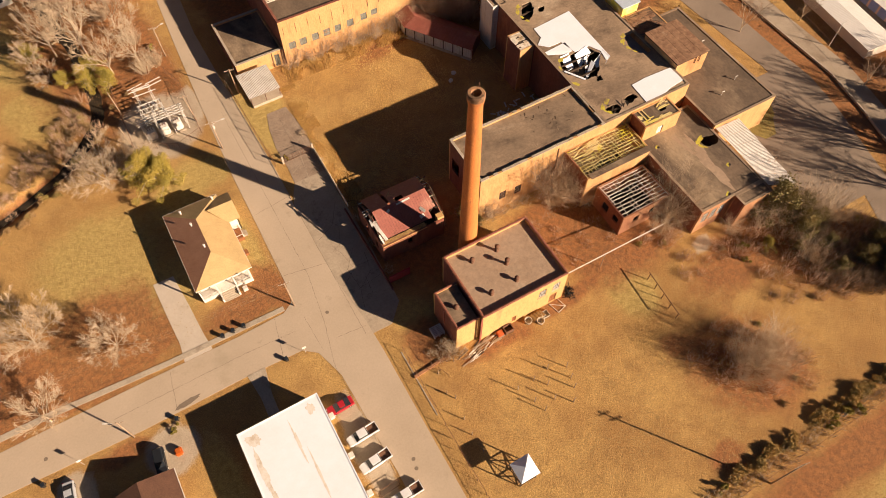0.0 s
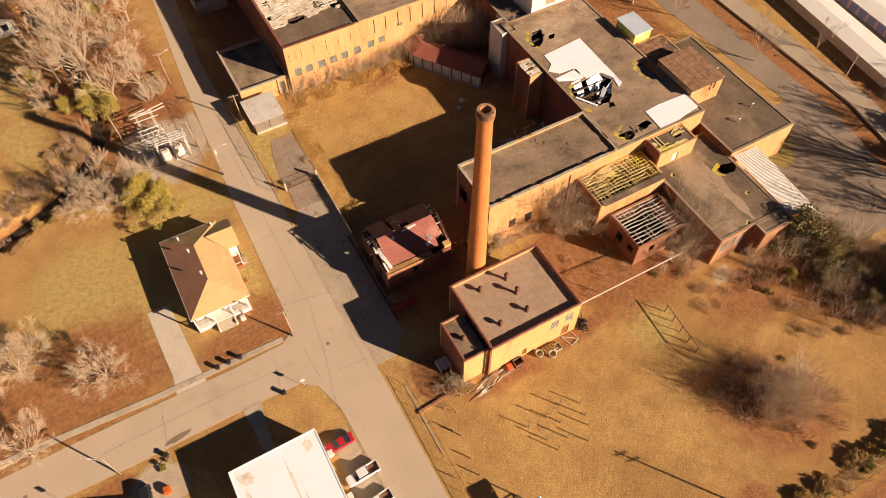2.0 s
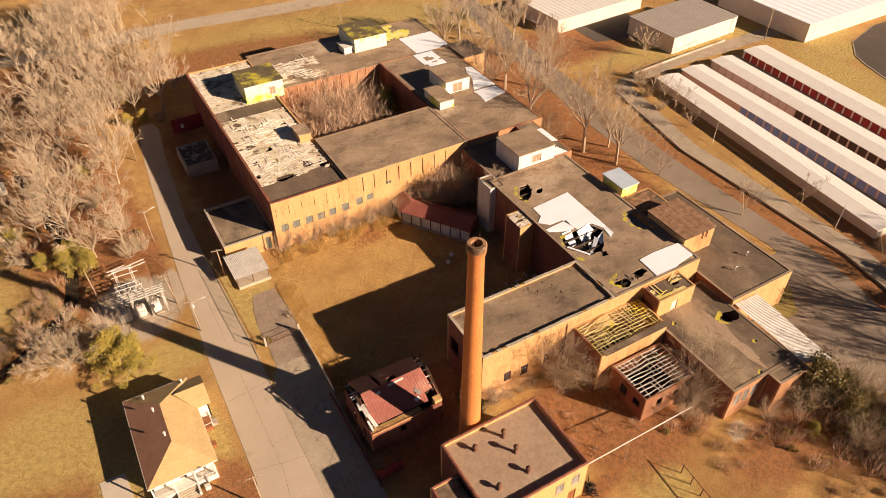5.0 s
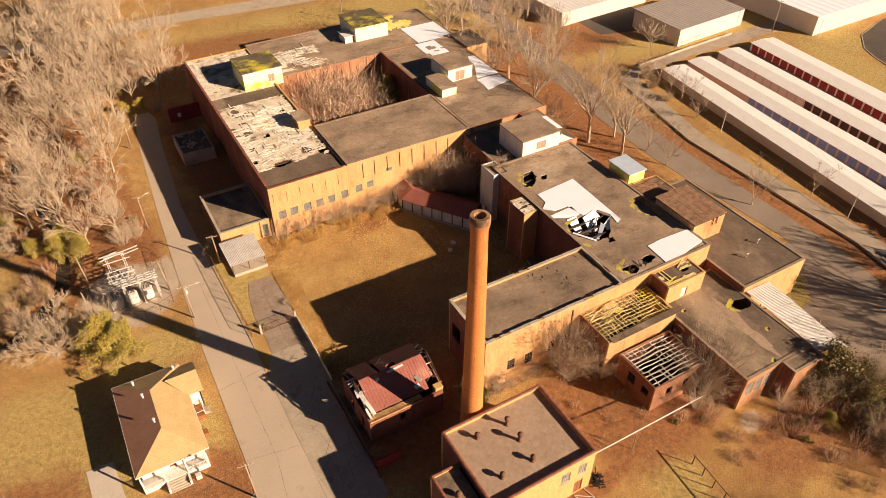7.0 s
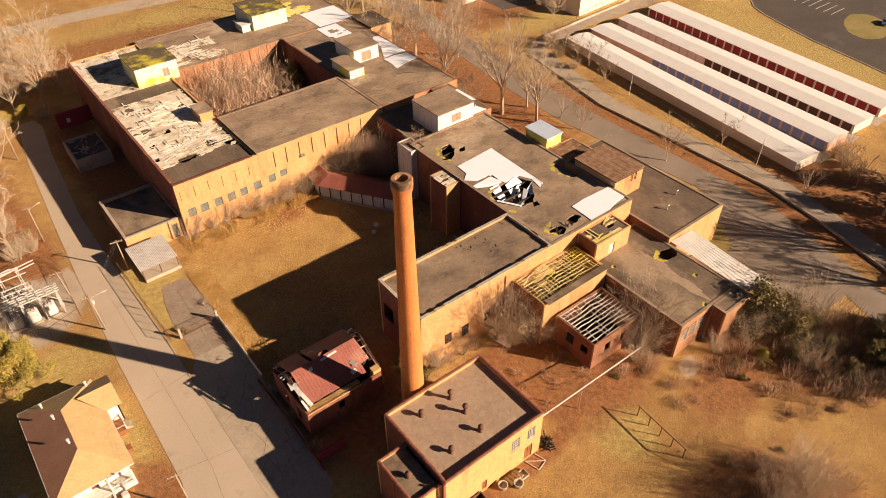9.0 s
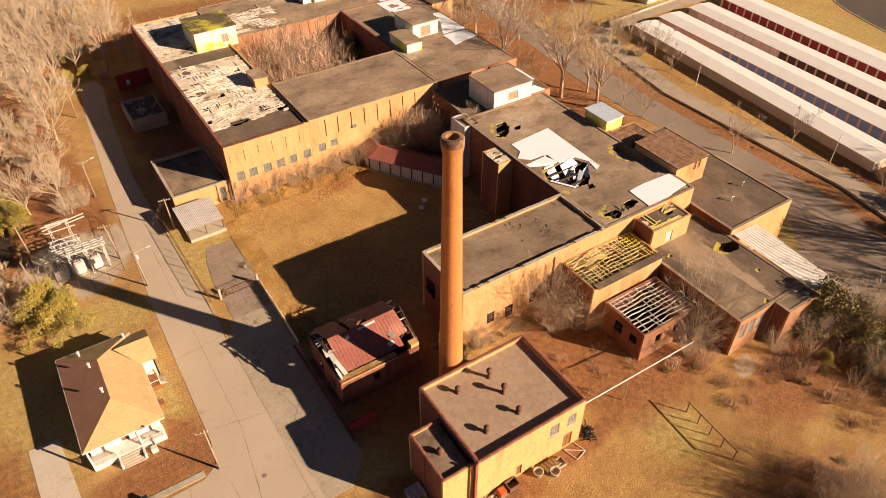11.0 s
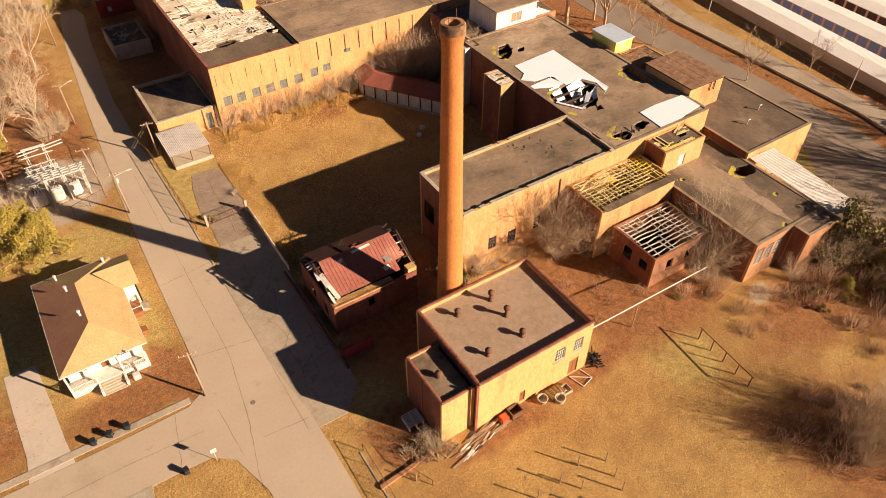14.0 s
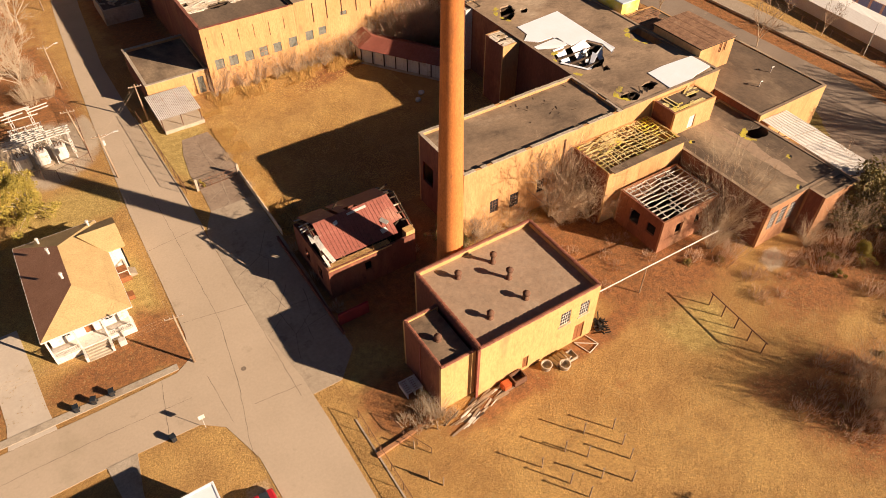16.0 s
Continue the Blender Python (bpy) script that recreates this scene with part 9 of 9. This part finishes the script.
def wheelie_bin(x, y, rz):
    b = thing("trash_bin", "dark wheeled trash bin with a hinged lid", "trash bin", (0, 0, 0), "trash bins")
    bm = bmesh.new()
    v = box_bm(bm, -0.3, 0.3, -0.34, 0.34, 0.08, 1.0)
    for q in v[:4]:
        q.co.x *= 0.8
        q.co.y *= 0.8
    part("body", bm, M_GLASSD, b, bevel=0.03)
    bm = bmesh.new()
    v = box_bm(bm, -0.33, 0.33, -0.38, 0.38, 1.0, 1.07)
    part("lid", bm, M_GLASSD, b, bevel=0.02)
    for s in (-0.28, 0.28):
        bm = bmesh.new()
        bar_bm(bm, (s - 0.04, 0.3, 0.12), (s + 0.04, 0.3, 0.12), 0.12, 0.12, 10)
        part("wheel", bm, M_DARK, b)
    b.matrix_basis = pose(x, y, 0.0 if y > 6.4 or y < -2.3 else 0.0, 0, 0, rz)


for x, y in ((-48.0, 7.45), (-46.0, 7.45), (-43.9, 7.45)):
    wheelie_bin(x, y, random.uniform(-20, 20))
for o in [o for o in bpy.data.objects if o.name.startswith("trash_bin")]:
    o.location.z = 0.09
wheelie_bin(-39.6, -2.6, 10)
wheelie_bin(-60.4, -3.4, -15)
wheelie_bin(-83.2, -3.2, 5)
for x, y, rz in ((-36.0, 0.0 - 2.9, 0), (-76.6, -2.9, 20)):
    s = thing("road_sign", "small white road sign on a thin steel post", "sign", (x, y, 0), "road signs")
    bm = bmesh.new()
    bar_bm(bm, (x, y, -0.2), (x, y, 2.4), 0.03, 0.03, 6)
    part("post", bm, M_STEEL, s)
    bxpart("plate", (x - 0.35, x + 0.35, y - 0.02, y + 0.02, 1.9, 2.6), M_WPAINT, s)
hy = thing("hydrant", "small yellow and white fire hydrant by the sidewalk", "hydrant", (-79.6, 7.2, 0))
bm = bmesh.new()
lathe_bm(bm, -79.6, 7.2, [(0.2, 0), (0.2, 0.06), (0.13, 0.1), (0.13, 0.55), (0.17, 0.58), (0.14, 0.7), (0.02, 0.78)], 14)
part("barrel", bm, M_WPAINT, hy, smooth=True)
bm = bmesh.new()
bar_bm(bm, (-79.85, 7.2, 0.42), (-79.35, 7.2, 0.42), 0.07, 0.07, 8)
part("outlet", bm, M_YELLOW, hy)
for x, y, h in ((109.8, 48.8, 7.0), (106.3, 7.2, 7.0), (181, 74, 9)):
    l = thing("street_lamp", "thin grey street lamp beside the lane", "street lamp", (x, y, 0), "street lamps")
    bm = bmesh.new()
    bar_bm(bm, (x, y, -0.2), (x, y, h), 0.1, 0.07, 8)
    part("pole", bm, M_STEEL, l)
    bm = bmesh.new()
    beam_bm(bm, (x, y, h - 0.05), (x + 1.2, y, h + 0.05), 0.14, 0.1)
    part("lamp_head", bm, M_STEEL, l)


# vehicles
def paint(name, c):
    m = mat(name, c, tuple(v * 0.92 for v in c), 0.5, None, 4.0, 0.3, 0.0, spec=0.6)
    return m


def loft_bm(bm, rows):
    """Rows of (x, half width, z low, z high) along the car, skinned into one hull."""
    prev = None
    for x, w, z0, z1 in rows:
        cur = [bm.verts.new(p) for p in ((x, -w, z0), (x, w, z0), (x, w * 1.02, (z0 + z1) / 2), (x, w * 0.94, z1), (x, -w * 0.94, z1), (x, -w * 1.02, (z0 + z1) / 2))]
        if prev:
            for i in range(6):
                bm.faces.new((prev[i], prev[(i + 1) % 6], cur[(i + 1) % 6], cur[i]))
        else:
            bm.faces.new(cur)
        prev = cur
    bm.faces.new(prev[::-1])


def vehicle(name, label, category, paint_mat, at, rz, kind, group=""):
    c = thing(name, label, category, (0, 0, 0), group)
    L, W = (5.6, 0.9) if kind == "pickup" else (4.8, 0.9)
    bm = bmesh.new()
    if kind == "pickup":
        loft_bm(bm, [(-2.82, 0.62, 0.5, 0.84), (-2.7, 0.80, 0.42, 0.95), (-2.4, 0.88, 0.38, 1.03), (-1.5, 0.92, 0.36, 1.12), (0.92, 0.92, 0.36, 1.16)])
        part("body", bm, paint_mat, c)
        bm = bmesh.new()
        for d in ((0.94, 2.78, -0.92, -0.80), (0.94, 2.78, 0.80, 0.92), (2.68, 2.78, -0.80, 0.80)):
            box_bm(bm, *d, 0.45, 1.14)
        box_bm(bm, 0.94, 2.68, -0.80, 0.80, 0.45, 0.62)
        part("truck_bed", bm, paint_mat, c)
        bm = bmesh.new()
        box_bm(bm, 0.98, 2.66, -0.79, 0.79, 0.622, 0.7)
        part("bed_liner", bm, M_RUST, c, "brown rusty bed liner")
        cab = [(-1.5, 0.82, 1.1, 1.15), (-0.85, 0.74, 1.1, 1.78), (0.62, 0.74, 1.1, 1.8), (0.9, 0.80, 1.1, 1.2)]
        roofb = (-0.88, 0.72, -0.72, 0.72, 1.78, 1.86)
        wheels = (-1.8, 1.75)
    else:
        tail = 1.0 if kind == "sedan" else 1.08
        loft_bm(bm, [(-2.4, 0.74, 0.45, 0.75), (-2.25, 0.86, 0.32, 0.86), (-1.1, 0.9, 0.28, 0.98), (1.2, 0.9, 0.28, tail), (2.2, 0.86, 0.32, tail - 0.04), (2.4, 0.78, 0.42, tail - 0.2)])
        part("body", bm, paint_mat, c)
        if kind == "sedan":
            cab = [(-1.15, 0.8, 0.95, 0.99), (-0.35, 0.7, 0.95, 1.42), (0.85, 0.7, 0.95, 1.42), (1.75, 0.78, 0.95, 1.02)]
            roofb = (-0.3, 0.8, -0.62, 0.62, 1.42, 1.47)
        else:
            cab = [(-1.2, 0.82, 0.98, 1.02), (-0.55, 0.76, 0.98, 1.66), (1.9, 0.76, 0.98, 1.66), (2.3, 0.8, 0.98, 1.1)]
            roofb = (-0.5, 1.9, -0.68, 0.68, 1.66, 1.72)
        wheels = (-1.5, 1.45)
    bm = bmesh.new()
    loft_bm(bm, cab)
    part("window", bm, M_GLASSD, c, "dark glass")
    bm = bmesh.new()
    box_bm(bm, *roofb)
    part("roof", bm, paint_mat, c, bevel=0.035)
    for x in wheels:
        for s in (-1, 1):
            bm = bmesh.new()
            bar_bm(bm, (x, s * (W - 0.2), 0.36), (x, s * (W + 0.02), 0.36), 0.36, 0.36, 16)
            w = part("wheel", bm, M_DARK, c, "black tyre")
            bm = bmesh.new()
            bar_bm(bm, (x, s * (W + 0.0), 0.36), (x, s * (W + 0.035), 0.36), 0.2, 0.19, 12)
            part("rim", bm, M_STEEL, w)
    for s in (-1, 1):
        bm = bmesh.new()
        box_bm(bm, -L / 2 + 0.02, -L / 2 + 0.12, s * 0.62 - 0.14, s * 0.62 + 0.14, 0.66, 0.82)
        part("headlight", bm, M_STEEL, c)
        bm = bmesh.new()
        box_bm(bm, L / 2 - 0.1, L / 2 - 0.005, s * 0.72 - 0.1, s * 0.72 + 0.1, 0.7, 0.9)
        part("tail_light", bm, DOORS["red"], c)
    bm = bmesh.new()
    box_bm(bm, -L / 2 - 0.04, -L / 2 + 0.06, -0.8, 0.8, 0.36, 0.55)
    part("bumper", bm, M_STEEL, c)
    c.matrix_basis = pose(*at, 0, 0, rz)


P_RED, P_WHITE, P_BLACK, P_SILVER, P_BLUE = paint("red_car_paint", (0.42, 0.02, 0.03)), paint("white_car_paint", (0.75, 0.74, 0.72)), paint("black_car_paint", (0.02, 0.022, 0.025)), paint("silver_car_paint", (0.45, 0.46, 0.47)), paint("blue_car_paint", (0.06, 0.10, 0.22))
vehicle("sedan", "parked bright red sedan beside the white hall", "car", P_RED, (-34.9, -15.4, 0.0), 2, "sedan", "parked vehicles")
vehicle("pickup_truck", "white crew-cab pickup truck parked by the hall", "pickup truck", P_WHITE, (-33.7, -21.8, 0.0), 3, "pickup", "parked vehicles")
vehicle("pickup_truck", "white pickup truck with an empty dark bed", "pickup truck", P_WHITE, (-33.8, -26.9, 0.0), 5, "pickup", "parked vehicles")
vehicle("pickup_truck", "white pickup truck with a rust-stained bed", "pickup truck", P_WHITE, (-31.8, -34.2, 0.0), 2, "pickup", "parked vehicles")
vehicle("suv", "black car parked in the bungalow's shade", "car", P_BLACK, (-65.2, -9.0, 0.0), 84, "suv", "parked vehicles")
vehicle("sedan", "silver sedan parked on the gravel drive", "car", P_SILVER, (-79.8, -7.0, 0.0), 84, "sedan", "parked vehicles")
vehicle("sedan", "dark car far off in the parking lot", "car", P_BLUE, (212, 28, 0.05), 20, "sedan", "parked vehicles")
bm = bmesh.new()
for p, q in (((-35.5, -31.6), (-32, -31.4)), ((-35.5, -31.6), (-35.6, -32.6)), ((-32, -31.4), (-32.1, -32.4)), ((-35.6, -32.6), (-32.1, -32.4))):
    bar_bm(bm, (*p, 1.0), (*q, 1.0), 0.05, 0.05, 6)
for p in ((-35.5, -31.6), (-32, -31.4), (-35.6, -32.6), (-32.1, -32.4), (-33.8, -31.5)):
    bar_bm(bm, (*p, 0), (*p, 1.0), 0.05, 0.05, 6)
one("pipe_rack", bm, M_RUST, "rusty pipe rack standing beside the pickups", "rack")
bm = bmesh.new()
box_bm(bm, -62.6, -61.4, -9.6, -8.2, 0, 1.0)
bmesh.ops.bevel(bm, geom=bm.edges[:], offset=0.2, segments=2, affect="EDGES")
one("garden_tractor", bm, mat("orange_plastic", (0.60, 0.14, 0.02), (0.5, 0.11, 0.02), 1.0, None, 5.0, 0.5, 0.1), "small orange yard machine beside the bungalow", "yard machine")
bm = bmesh.new()
lathe_bm(bm, -86, 84, [(2.0, 0), (2.0, 0.9), (1.9, 0.95), (1.85, 0.7), (0.02, 0.7)], 28)
one("pool", bm, P_BLUE, "small round dark blue pool among the trees", "pool")
